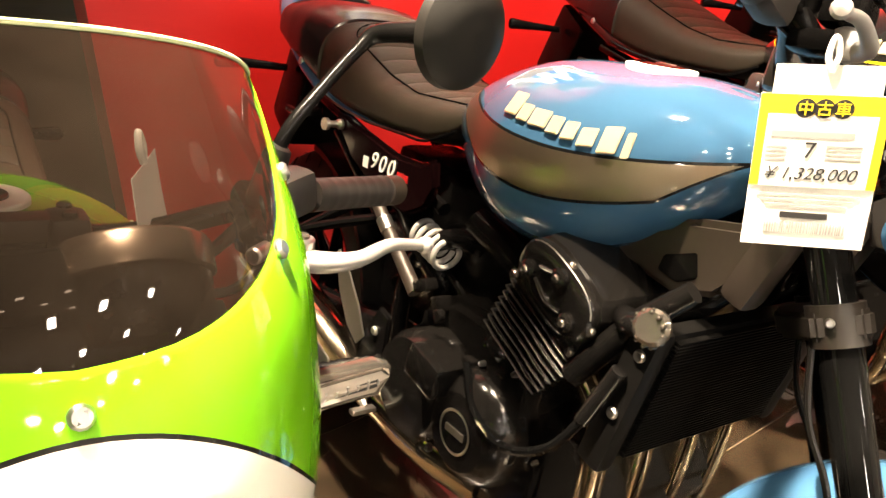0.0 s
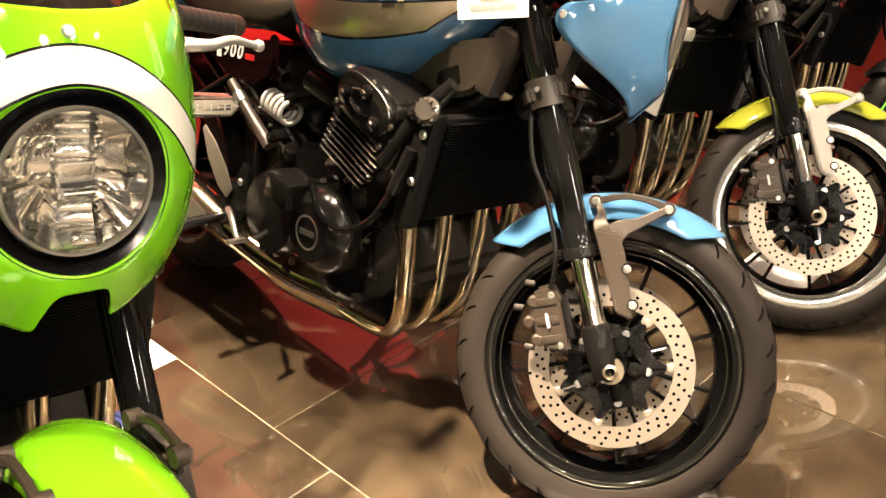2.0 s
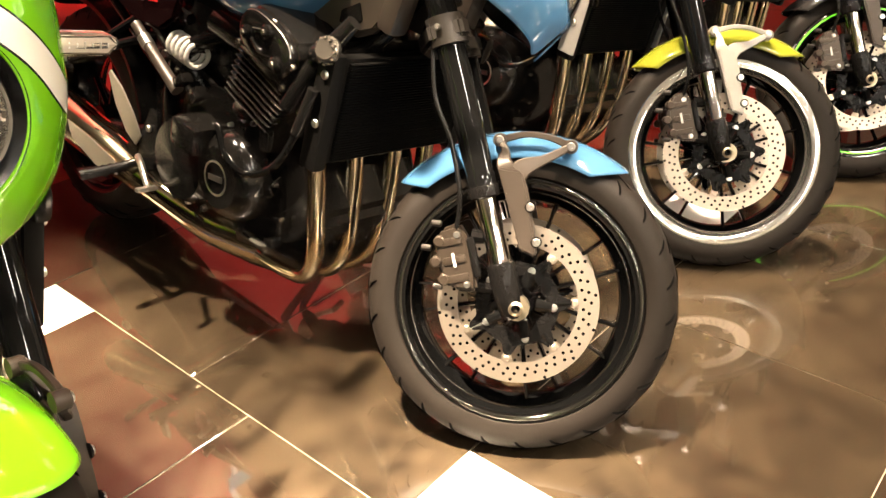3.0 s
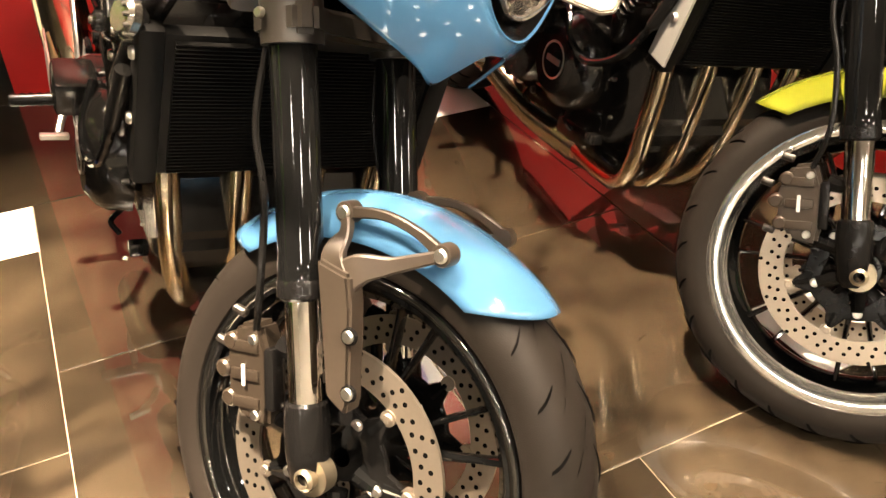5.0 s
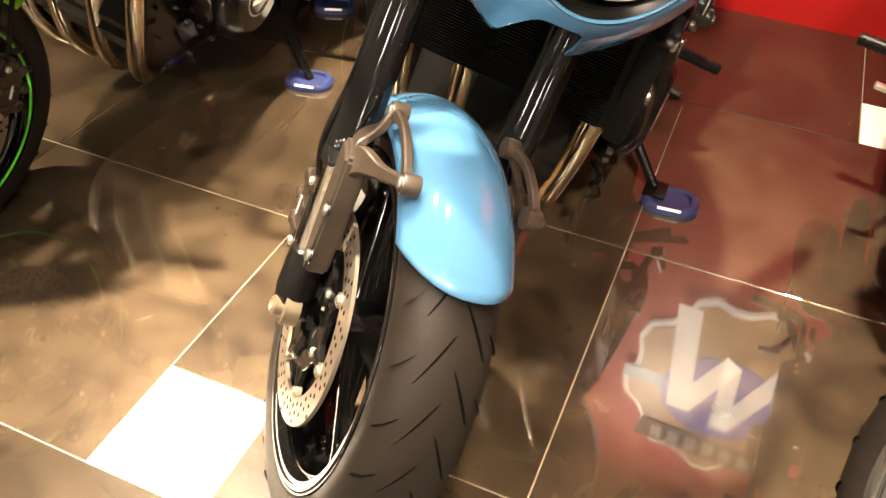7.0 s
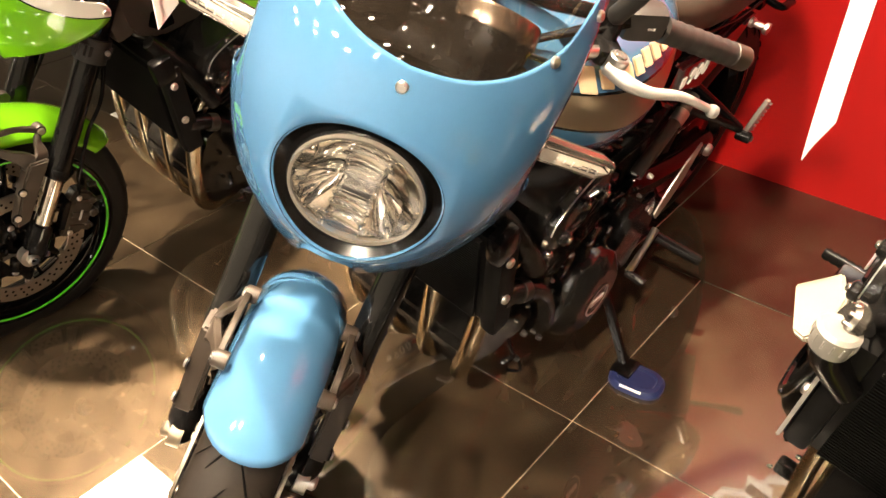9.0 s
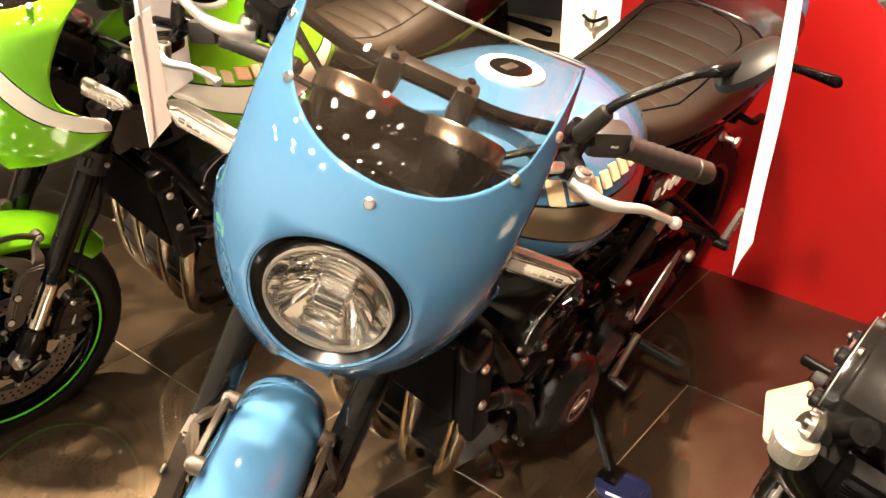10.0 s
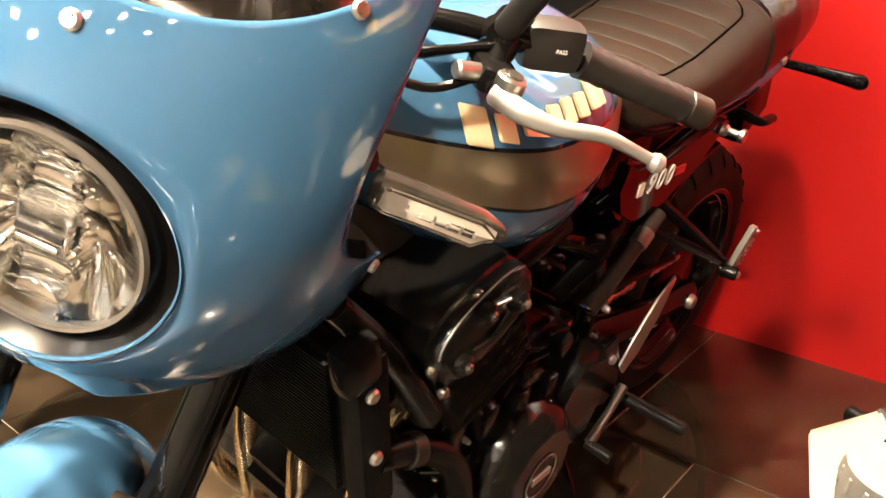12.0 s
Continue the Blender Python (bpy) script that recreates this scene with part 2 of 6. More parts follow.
# black gloss with the red wall's reflection put into its base colour
M_REDSHEEN = material("black_gloss_red_sheen", (0.006, 0.0018, 0.002), rough=0.07, grain=0.1, scale=400, spec=0.22)
M_BEZEL = material("smoked_bezel_metal", (0.22, 0.18, 0.145), rough=0.22, metal=0.95, grain=0.1, scale=120)
M_AXLE = material("pale_bronze_axle", (0.27, 0.225, 0.16), rough=0.3, metal=0.9, grain=0.15, scale=200)
M_SIGNAL = material("signal_lens", (0.42, 0.36, 0.30), rough=0.08, coat=1.0, grain=0.1, scale=300)


# ---- mesh helpers ----
def finish(bm, name, mats, parent=None, m=None, label="", sharp=32, recalc=True):
    if m is not None:
        bm.transform(m)
    if recalc:
        bmesh.ops.recalc_face_normals(bm, faces=bm.faces)
    me = bpy.data.meshes.new(name)
    bm.to_mesh(me)
    bm.free()
    for f in me.polygons:
        f.use_smooth = True
    me.set_sharp_from_angle(angle=radians(sharp))
    for mt in mats if isinstance(mats, (list, tuple)) else [mats]:
        me.materials.append(mt)
    ob = new(name, me)
    if parent is not None:
        ob.parent = parent
    if label:
        tagged(ob, label)
    return ob


def empty(name, m=None, label="", category="", group=""):
    ob = new(name)
    ob.empty_display_size = 0.1
    if m is not None:
        ob.matrix_world = m
    return tagged(ob, label, category, group)


def curve(x, xs, ys):
    """A smooth curve through the given points, without overshoot."""
    i = max(0, min(len(xs) - 2, int(np.searchsorted(xs, x)) - 1))
    h = xs[i + 1] - xs[i]
    sl = [(ys[k + 1] - ys[k]) / (xs[k + 1] - xs[k]) for k in range(max(0, i - 1), min(len(xs) - 1, i + 2))]
    mid = sl[1 if i > 0 else 0]
    pre = sl[0] if i > 0 else mid
    nxt = sl[-1] if i < len(xs) - 2 else mid
    m0 = (pre + mid) / 2 if pre * mid > 0 else 0.0
    m1 = (nxt + mid) / 2 if nxt * mid > 0 else 0.0
    if i == 0:
        m0 = mid
    if i == len(xs) - 2:
        m1 = mid
    t = max(0.0, min(1.0, (x - xs[i]) / h))
    return (2 * t ** 3 - 3 * t * t + 1) * ys[i] + (t ** 3 - 2 * t * t + t) * h * m0 + (3 * t * t - 2 * t ** 3) * ys[i + 1] + (t ** 3 - t * t) * h * m1


def loft(rings, close=True, caps=True, bm=None):
    bm = bm or bmesh.new()
    rows = [[bm.verts.new(p) for p in r] for r in rings]
    n = len(rows[0])
    for a, b in zip(rows, rows[1:]):
        for i in range(n if close else n - 1):
            j = (i + 1) % n
            bm.faces.new((a[i], a[j], b[j], b[i]))
    if caps and close:
        bm.faces.new(rows[0][::-1])
        bm.faces.new(rows[-1])
    return bm


def smooth_path(pts, steps=6):
    pts = [Vector(p) for p in pts]
    if len(pts) < 3:
        return pts
    out = []
    ext = [pts[0] * 2 - pts[1]] + pts + [pts[-1] * 2 - pts[-2]]
    for i in range(1, len(ext) - 2):
        p0, p1, p2, p3 = ext[i - 1:i + 3]
        for s in range(steps):
            t = s / steps
            out.append(0.5 * ((2 * p1) + (p2 - p0) * t + (2 * p0 - 5 * p1 + 4 * p2 - p3) * t * t + (3 * p1 - p0 - 3 * p2 + p3) * t ** 3))
    out.append(pts[-1])
    return out


def tube(pts, r, seg=12, steps=6, smooth=True, caps=True, bm=None):
    """A tube along a path; r is one radius or one for each given point."""
    path = smooth_path(pts, steps) if smooth else [Vector(p) for p in pts]
    n = len(path)
    if isinstance(r, (int, float)):
        rad = [r] * n
    else:
        rad = [float(np.interp(i / (n - 1) * (len(r) - 1), range(len(r)), r)) for i in range(n)]
    rings = []
    up = None
    for i, p in enumerate(path):
        d = (path[min(i + 1, n - 1)] - path[max(i - 1, 0)]).normalized()
        if up is None:
            up = d.orthogonal().normalized()
        up = (up - d * up.dot(d)).normalized()
        side = d.cross(up)
        rings.append([p + (up * math.cos(a) + side * math.sin(a)) * rad[i] for a in [2 * math.pi * k / seg for k in range(seg)]])
    return loft(rings, True, caps, bm)


def lathe(profile, seg=48, bm=None, closed=False):
    """Profile of (radius, along x) turned round the x axis."""
    bm = bm or bmesh.new()
    rows = []
    for r, x in profile:
        rows.append([bm.verts.new((x, r * math.cos(2 * math.pi * k / seg), r * math.sin(2 * math.pi * k / seg))) for k in range(seg)])
    pairs = list(zip(rows, rows[1:]))
    if closed:
        pairs.append((rows[-1], rows[0]))
    for a, b in pairs:
        for i in range(seg):
            j = (i + 1) % seg
            bm.faces.new((a[i], a[j], b[j], b[i]))
    return bm


def box(cx, cy, cz, sx, sy, sz, bev=0.004, rot=(0, 0, 0), bm=None, segs=2):
    b = bmesh.new()
    bmesh.ops.create_cube(b, size=1, matrix=Matrix.Diagonal((sx, sy, sz, 1)))
    if bev:
        bmesh.ops.bevel(b, geom=b.edges[:], offset=min(bev, 0.45 * min(sx, sy, sz)), segments=segs, profile=0.6, affect="EDGES")
    b.transform(pose(cx, cy, cz, *rot))
    if bm is None:
        return b
    return merge(bm, b)


def merge(bm, b):
    me = bpy.data.meshes.new("tmp")
    b.to_mesh(me)
    b.free()
    bm.from_mesh(me)
    bpy.data.meshes.remove(me)
    return bm


def plate(outline, thick, axis_m, bev=0.002):
    """A plate from a 2D outline in the local x-y plane, thick along z, put in place by axis_m."""
    b = bmesh.new()
    vs = [b.verts.new((x, y, -thick / 2)) for x, y in outline]
    f = b.faces.new(vs)
    r = bmesh.ops.extrude_face_region(b, geom=[f])
    bmesh.ops.translate(b, verts=[v for v in r["geom"] if isinstance(v, bmesh.types.BMVert)], vec=(0, 0, thick))
    bmesh.ops.recalc_face_normals(b, faces=b.faces)
    if bev:
        bmesh.ops.bevel(b, geom=b.edges[:], offset=bev, segments=2, affect="EDGES", clamp_overlap=True)
    b.transform(axis_m)
    return b


def side_plane(x):
    """Local x-y of an outline becomes y-z of the bike at this x."""
    return Matrix(((0, 0, 1, x), (1, 0, 0, 0), (0, 1, 0, 0), (0, 0, 0, 1)))


def cyl(a, b, r, seg=16, bm=None, bev=0.0):
    a, b = Vector(a), Vector(b)
    if bev:
        d = (b - a).normalized()
        return tube([a, a + d * 1e-5, a + d * bev, b - d * bev, b - d * 1e-5, b], [r - bev, r - bev, r, r, r - bev, r - bev], seg, 1, False, True, bm)
    return tube([a, b], r, seg, 1, False, True, bm)


def bolt(p, d, r=0.006, h=0.005, bm=None):
    """A button-head bolt with a hex socket."""
    p, d = Vector(p), Vector(d).normalized()
    return tube([p, p + d * h * 0.5, p + d * h, p + d * h * 1.02, p + d * h * 0.45], [r, r, r * 0.75, r * 0.42, r * 0.40], 12, 1, False, True, bm)


# ---- the motorcycle: forward is -y, left is +x, base on z = 0 under the front axle ----
AXIS_FOOT = Vector((0, -0.098, 0))
AXIS = Vector((0, math.sin(radians(25.4)), math.cos(radians(25.4))))
AXLE = Vector((0, 0.014, 0.281))
FRONT_R, REAR_R = 0.298, 0.318
REAR_AXLE = Vector((0.02, 1.525, 0.315))


def steering(deg):
    return Matrix.Translation(AXIS_FOOT) @ Matrix.Rotation(radians(deg), 4, AXIS) @ Matrix.Translation(-AXIS_FOOT)


def fork_y(z):
    return 0.028 + 0.475 * (z - 0.287)


def tyre_mesh(radius, width, seg=72):
    h = width * 0.52 + 0.004
    prof = []
    for i in range(17):
        a = math.pi * (i / 16 - 0.5)
        x = math.sin(a) * width / 2
        prof.append((radius - h * 0.72 * (1 - math.cos(a) ** 0.8) * 1.0 if abs(a) < 1.56 else radius - h * 0.72, x))
    prof = [(radius - h * 0.98, -width * 0.42), (radius - h * 0.92, -width * 0.47)] + prof + [(radius - h * 0.92, width * 0.47), (radius - h * 0.98, width * 0.42)]
    return lathe(prof, seg)


def tread_mesh(radius, width, n, rng):
    """Slanting sipes that lie in the tread."""
    bm = bmesh.new()
    h = width * 0.52
    for k in range(n):
        for side in (-1, 1):
            a0 = 2 * math.pi * (k + (0.5 if side > 0 else 0)) / n
            for u0, u1, da, wid in ((0.06, 0.60, 0.19, 0.0085), (0.66, 0.95, 0.07, 0.0065)):
                left, right = [], []
                for s in range(6):
                    t = s / 5
                    u = u0 + (u1 - u0) * t
                    ang = a0 + da * t + (0.09 if u0 > 0.5 else 0)
                    aa = math.asin(min(0.999, u))
                    r = radius - h * 0.72 * (1 - math.cos(aa) ** 0.8) + 0.0013
                    x = side * u * width / 2
                    w = wid * (0.35 + 0.65 * math.sin(math.pi * (0.12 + 0.8 * t)))
                    for lst, sg in ((left, 1), (right, -1)):
                        an = ang + sg * w / radius / 2
                        lst.append(bm.verts.new((x + sg * side * w * 0.5, r * math.cos(an), r * math.sin(an))))
                for i in range(5):
                    bm.faces.new((left[i], left[i + 1], right[i + 1], right[i]))
    return bm


def spoke_mesh(r0, r1, ang, x0, x1, w0=0.011, w1=0.008):
    rings = []
    for t in (0, 0.15, 0.5, 0.85, 1):
        r = r0 + (r1 - r0) * t
        w = (w0 + (w1 - w0) * t) * (1.25 if t in (0, 1) else 1)
        d = 0.012 * (1.2 if t in (0, 1) else 1)
        x = x0 + (x1 - x0) * t
        ca, sa = math.cos(ang), math.sin(ang)
        ring = []
        for k in range(8):
            q = 2 * math.pi * k / 8 + math.pi / 8
            ring.append((x + d * math.cos(q), r * ca - w / 2 * math.sin(q) * sa, r * sa + w / 2 * math.sin(q) * ca))
        rings.append(ring)
    return loft(rings)


def wheel(parent, center, radius, width, m, rim_edge, front, rim_tape=None):
    c = m @ Matrix.Translation(center)
    ty = finish(tyre_mesh(radius, width), "tyre", M_TYRE, parent, c, "worn dark tyre with slanting sipes")
    finish(tread_mesh(radius, width, 26, None), "tread_groove", M_GROOVE, ty, c)
    rr = radius - 0.073 if front else radius - 0.092
    hw = width * 0.445
    prof = [(rr + 0.008, -hw - 0.003), (rr + 0.009, -hw + 0.004), (rr - 0.006, -hw + 0.012), (rr - 0.022, -hw + 0.03), (rr - 0.026, 0),
            (rr - 0.022, hw - 0.03), (rr - 0.006, hw - 0.012), (rr + 0.009, hw - 0.004), (rr + 0.008, hw + 0.003),
            (rr - 0.009, hw + 0.001), (rr - 0.014, hw - 0.012), (rr - 0.032, hw - 0.034), (rr - 0.036, 0), (rr - 0.032, -hw + 0.034), (rr - 0.014, -hw + 0.012), (rr - 0.009, -hw - 0.001)]
    rim = finish(lathe(prof, 72, closed=True), "rim", M_RIM, parent, c)
    if not rim_edge:
        for s in (-1, 1):
            ring = [(rr + 0.0015 + 0.0062 * math.cos(q), s * (hw - 0.001) + 0.0055 * math.sin(q)) for q in [2 * math.pi * k / 10 for k in range(10)]]
            finish(lathe(ring, 84, closed=True), "rim_lip", M_LIP, rim, c, sharp=80)
            ring = [(rr - 0.0165 + 0.0028 * math.cos(q), s * (hw - 0.016) + 0.0028 * math.sin(q)) for q in [2 * math.pi * k / 8 for k in range(8)]]
            finish(lathe(ring, 84, closed=True), "rim_step", M_LIP, rim, c, sharp=80)
    if rim_edge:
        for s in (-1, 1):
            finish(lathe([(rr + 0.012, s * (hw + 0.0035)), (rr + 0.006, s * (hw + 0.0055)), (rr - 0.008, s * (hw + 0.0025)), (rr - 0.014, s * (hw - 0.008)), (rr - 0.020, s * (hw - 0.013)), (rr - 0.012, s * (hw - 0.018)), (rr + 0.006, s * (hw - 0.004))], 72, closed=True), "rim_lip", M_POLISH, rim, c, "polished rim lip")
    if rim_tape:
        for s in (-1, 1):
            finish(lathe([(rr - 0.001, s * (hw + 0.004)), (rr - 0.006, s * (hw + 0.0035)), (rr - 0.006, s * (hw + 0.002)), (rr - 0.001, s * (hw + 0.002))], 72, closed=True), "rim_stripe", rim_tape, rim, c, "thin green stripe on the rim")
    finish(lathe([(0.012, -0.055), (0.03, -0.055), (0.034, -0.03), (0.03, 0), (0.034, 0.03), (0.03, 0.055), (0.012, 0.055)], 32), "hub", M_SATIN, parent, c)
    n = 14
    for k in range(n):
        a = 2 * math.pi * k / n + (0.07 if k % 2 else -0.07)
        finish(spoke_mesh(0.028, rr - 0.028, a, 0.016 if k % 2 else -0.016, 0.010 if k % 2 else -0.010), "spoke", M_GLOSSB, parent, c)
    return c


def disc(parent, c, x, side):
    """A drilled floating brake disc with its black carrier and bobbins."""
    ro, ri = 0.150, 0.112
    bm = bmesh.new()
    seg = 84
    prof = [(ri, x - 0.0025), (ro, x - 0.0025), (ro, x + 0.0025), (ri, x + 0.0025)]
    lathe(prof, seg, bm, closed=True)
    d = finish(bm, "brake_disc", M_STEEL, parent, c, "drilled steel brake disc")
    holes = bmesh.new()
    for k in range(42):
        for j in range(2 if k % 3 else 3):
            a = 2 * math.pi * (k + 0.33 * j) / 42
            r = ri + 0.009 + 0.0115 * j + (0.003 if k % 2 else 0)
            for s in (-1, 1):
                cx = x + s * 0.0027
                vs = [holes.verts.new((cx, r * math.cos(a) + 0.0033 * math.cos(q), r * math.sin(a) + 0.0033 * math.sin(q))) for q in [2 * math.pi * i / 10 for i in range(10)]]
                holes.faces.new(vs)
    finish(holes, "drill_hole", M_GROOVE, d, c)
    for k in range(7):
        a = 2 * math.pi * k / 7 + 0.2
        finish(cyl((x - 0.004, 0.106 * math.cos(a), 0.106 * math.sin(a)), (x + 0.004, 0.106 * math.cos(a), 0.106 * math.sin(a)), 0.010, 12), "disc_tab", M_STEEL, d, c)
    car = bmesh.new()
    # a ring with seven lobes that reach out to the bobbins
    loops = []
    for xx, dr in ((x - 0.004, 0.0), (x - 0.003, 0.0015), (x + 0.003, 0.0015), (x + 0.004, 0.0)):
        pair = []
        for inner in (True, False):
            row = []
            for k in range(84):
                a = 2 * math.pi * k / 84
                lobe = max(0.0, math.cos(7 * (a - 0.2))) ** 2
                r = 0.054 - dr + 0.004 * math.cos(5 * (a - 0.5)) if inner else 0.077 + 0.026 * lobe + dr
                row.append(car.verts.new((xx, r * math.cos(a), r * math.sin(a))))
            pair.append(row)
        loops.append(pair)
    order = [loops[0][0]] + [q[1] for q in loops] + [q[0] for q in loops[::-1]]
    for p, q in zip(order, order[1:]):
        for k in range(84):
            car.faces.new((p[k], p[(k + 1) % 84], q[(k + 1) % 84], q[k]))
    bmesh.ops.remove_doubles(car, verts=car.verts, dist=1e-6)
    bmesh.ops.recalc_face_normals(car, faces=car.faces)
    finish(car, "disc_carrier", M_SATIN, d, c)
    for k in range(7):
        a = 2 * math.pi * k / 7 + 0.2
        p, q = Vector((x, 0.074 * math.cos(a), 0.074 * math.sin(a))), Vector((x, 0.103 * math.cos(a), 0.103 * math.sin(a)))
        finish(tube([p, q], [0.007, 0.005], 8, 1, False), "carrier_arm", M_GLOSSB, d, c)
    for k in range(5):
        a = 2 * math.pi * k / 5 + 0.5
        p, q = Vector((x - side * 0.006, 0.036 * math.cos(a), 0.036 * math.sin(a))), Vector((x, 0.066 * math.cos(a), 0.066 * math.sin(a)))
        finish(tube([p, q], [0.014, 0.011], 10, 1, False), "carrier_arm", M_GLOSSB, d, c)
    for k in range(5):
        a = 2 * math.pi * k / 5 + 0.5
        finish(bolt((x + side * 0.004, 0.067 * math.cos(a), 0.067 * math.sin(a)), (side, 0, 0), 0.0075, 0.005), "disc_bolt", M_ALU, d, c, "silver disc bolt")
    for k in range(7):
        a = 2 * math.pi * k / 7 + 0.2
        finish(bolt((x + side * 0.004, 0.106 * math.cos(a), 0.106 * math.sin(a)), (side, 0, 0), 0.0065, 0.003), "disc_button", M_STEEL, d, c)


def caliper(parent, m, side, mat):
    x = side * 0.098
    c = Vector((x, AXLE.y + 0.118, AXLE.z + 0.062))
    outline = [(-0.020, -0.062), (0.022, -0.052), (0.040, -0.020), (0.040, 0.030), (0.022, 0.062), (-0.012, 0.066), (-0.024, 0.03), (-0.024, -0.03)]
    body = finish(plate(outline, 0.036, Matrix.Translation(c) @ Matrix.Rotation(radians(-24), 4, "X") @ side_plane(0), 0.006), "brake_caliper", mat, parent, m, "bronze-grey radial brake caliper")
    for i, (dy, dz) in enumerate(((0.036, -0.03), (0.044, 0.005), (0.03, 0.04))):
        p = c + Matrix.Rotation(radians(-24), 3, "X") @ Vector((side * 0.004, dy, dz))
        finish(cyl(p - Vector((side * 0.014, 0, 0)), p + Vector((side * 0.018, 0, 0)), 0.011, 14, None, 0.003), "piston_cap", mat, body, m)
    for dy, dz in ((0.044, -0.045), (0.05, 0.03), (0.022, 0.07)):
        p = c + Matrix.Rotation(radians(-24), 3, "X") @ Vector((0, dy, dz))
        finish(cyl(p, p + Matrix.Rotation(radians(-24), 3, "X") @ Vector((0, 0.018, 0.006)), 0.006, 10, None, 0.0015), "bleed_bolt", M_GUN, body, m)
    rx = Matrix.Translation(c) @ Matrix.Rotation(radians(-24), 4, "X")
    for z in (-0.032, 0.002, 0.036):
        finish(box(side * 0.0183, 0.010, z, 0.006, 0.042, 0.014, 0.003), "caliper_rib", mat, body, m @ rx)
    finish(box(side * 0.010, -0.026, 0.0, 0.020, 0.014, 0.075, 0.004), "pad_carrier", M_SATIN, body, m @ rx)
    for z in (-0.046, 0.046):
        finish(bolt((side * 0.018, -0.004, z), (side, 0, 0), 0.0065, 0.005), "caliper_bolt", M_ALU, body, m @ rx)
    # pale maker's bar on the outer face
    finish(box(x + side * 0.0218, c.y + 0.010, c.z - 0.002, 0.0012, 0.005, 0.026, 0.0, (-24, 0, 0)), "label_bar", M_GREY_PRINT, body, m)
    for s in (-1, 1):
        finish(tube([c + Vector((-side * 0.004, -0.01, s * 0.045)), (x - side * 0.006, AXLE.y + 0.05, AXLE.z + (0.02 if s < 0 else 0.115))], [0.014, 0.010], 8, 1, False), "caliper_lug", M_SATIN, body, m)
    return body


def fork_leg(parent, m, side):
    x = side * 0.105
    at = lambda z: Vector((x, fork_y(z), z))
    leg = finish(tube([at(0.475), at(0.4751), at(0.50), at(0.505), at(0.86), at(0.93)], [0.0255, 0.0275, 0.0275, 0.026, 0.0265, 0.0265], 28, 1, False), "fork_leg", M_GLOSSB, parent, m, "gloss black upper fork tube")
    finish(tube([at(0.462), at(0.465), at(0.480), at(0.483)], [0.0262, 0.029, 0.029, 0.0275], 28, 1, False), "fork_collar", M_SATIN, leg, m)
    finish(cyl(at(0.335), at(0.47), 0.0205, 24), "inner_tube", M_TUBE, leg, m, "chrome inner fork tube")
    low = tube([at(0.26), at(0.268), at(0.30), at(0.335), at(0.352), at(0.355)], [0.016, 0.022, 0.027, 0.027, 0.025, 0.0215], 24, 1, False)
    finish(low, "fork_foot", M_SATIN, leg, m)
    ax = bmesh.new()
    lathe([(0.0075, 0), (0.0125, 0.0), (0.0135, side * 0.012), (0.009, side * 0.016), (0.0075, side * 0.004)], 20, ax)
    cyl((-side * 0.02, 0, 0), (side * 0.001, 0, 0), 0.024, 20, ax)
    finish(ax, "axle_end", [M_AXLE if side < 0 else M_ALU], leg, m @ Matrix.Translation((x + side * 0.012, AXLE.y, AXLE.z)), "bright hollow axle end")
    return leg


def fender_surface(a, v):
    """a: angle from the forward level, upward; v: -1..1 across."""
    q = v * 1.215
    rr = 0.318 - 0.0767 * (1 - math.cos(q))
    return Vector((0.0738 * math.sin(q) / math.sin(1.215), 0.019 - rr * math.cos(a), 0.282 + rr * math.sin(a)))


def strap(pts, widths, thick, steps=5):
    """A flat cast arm: a rounded bar, wide in the y-z plane and thick along x."""
    path = smooth_path([Vector(p) for p in pts], steps)
    ws = np.interp(np.linspace(0, len(widths) - 1, len(path)), range(len(widths)), widths)
    bm = bmesh.new()
    rows = []
    for i, p in enumerate(path):
        d = path[min(i + 1, len(path) - 1)] - path[max(i - 1, 0)]
        n = Vector((0, -d.z, d.y)).normalized()
        w, h = ws[i] / 2, thick / 2
        c = min(w, h) * 0.35
        rows.append([bm.verts.new(p + n * a + Vector((b, 0, 0))) for a, b in ((w - c, h), (w, h - c), (w, c - h), (w - c, -h), (c - w, -h), (-w, c - h), (-w, h - c), (c - w, h))])
    for a, b in zip(rows, rows[1:]):
        for k in range(8):
            bm.faces.new((a[k], a[(k + 1) % 8], b[(k + 1) % 8], b[k]))
    bm.faces.new(rows[0])
    bm.faces.new(rows[-1][::-1])
    bmesh.ops.recalc_face_normals(bm, faces=bm.faces)
    return bm


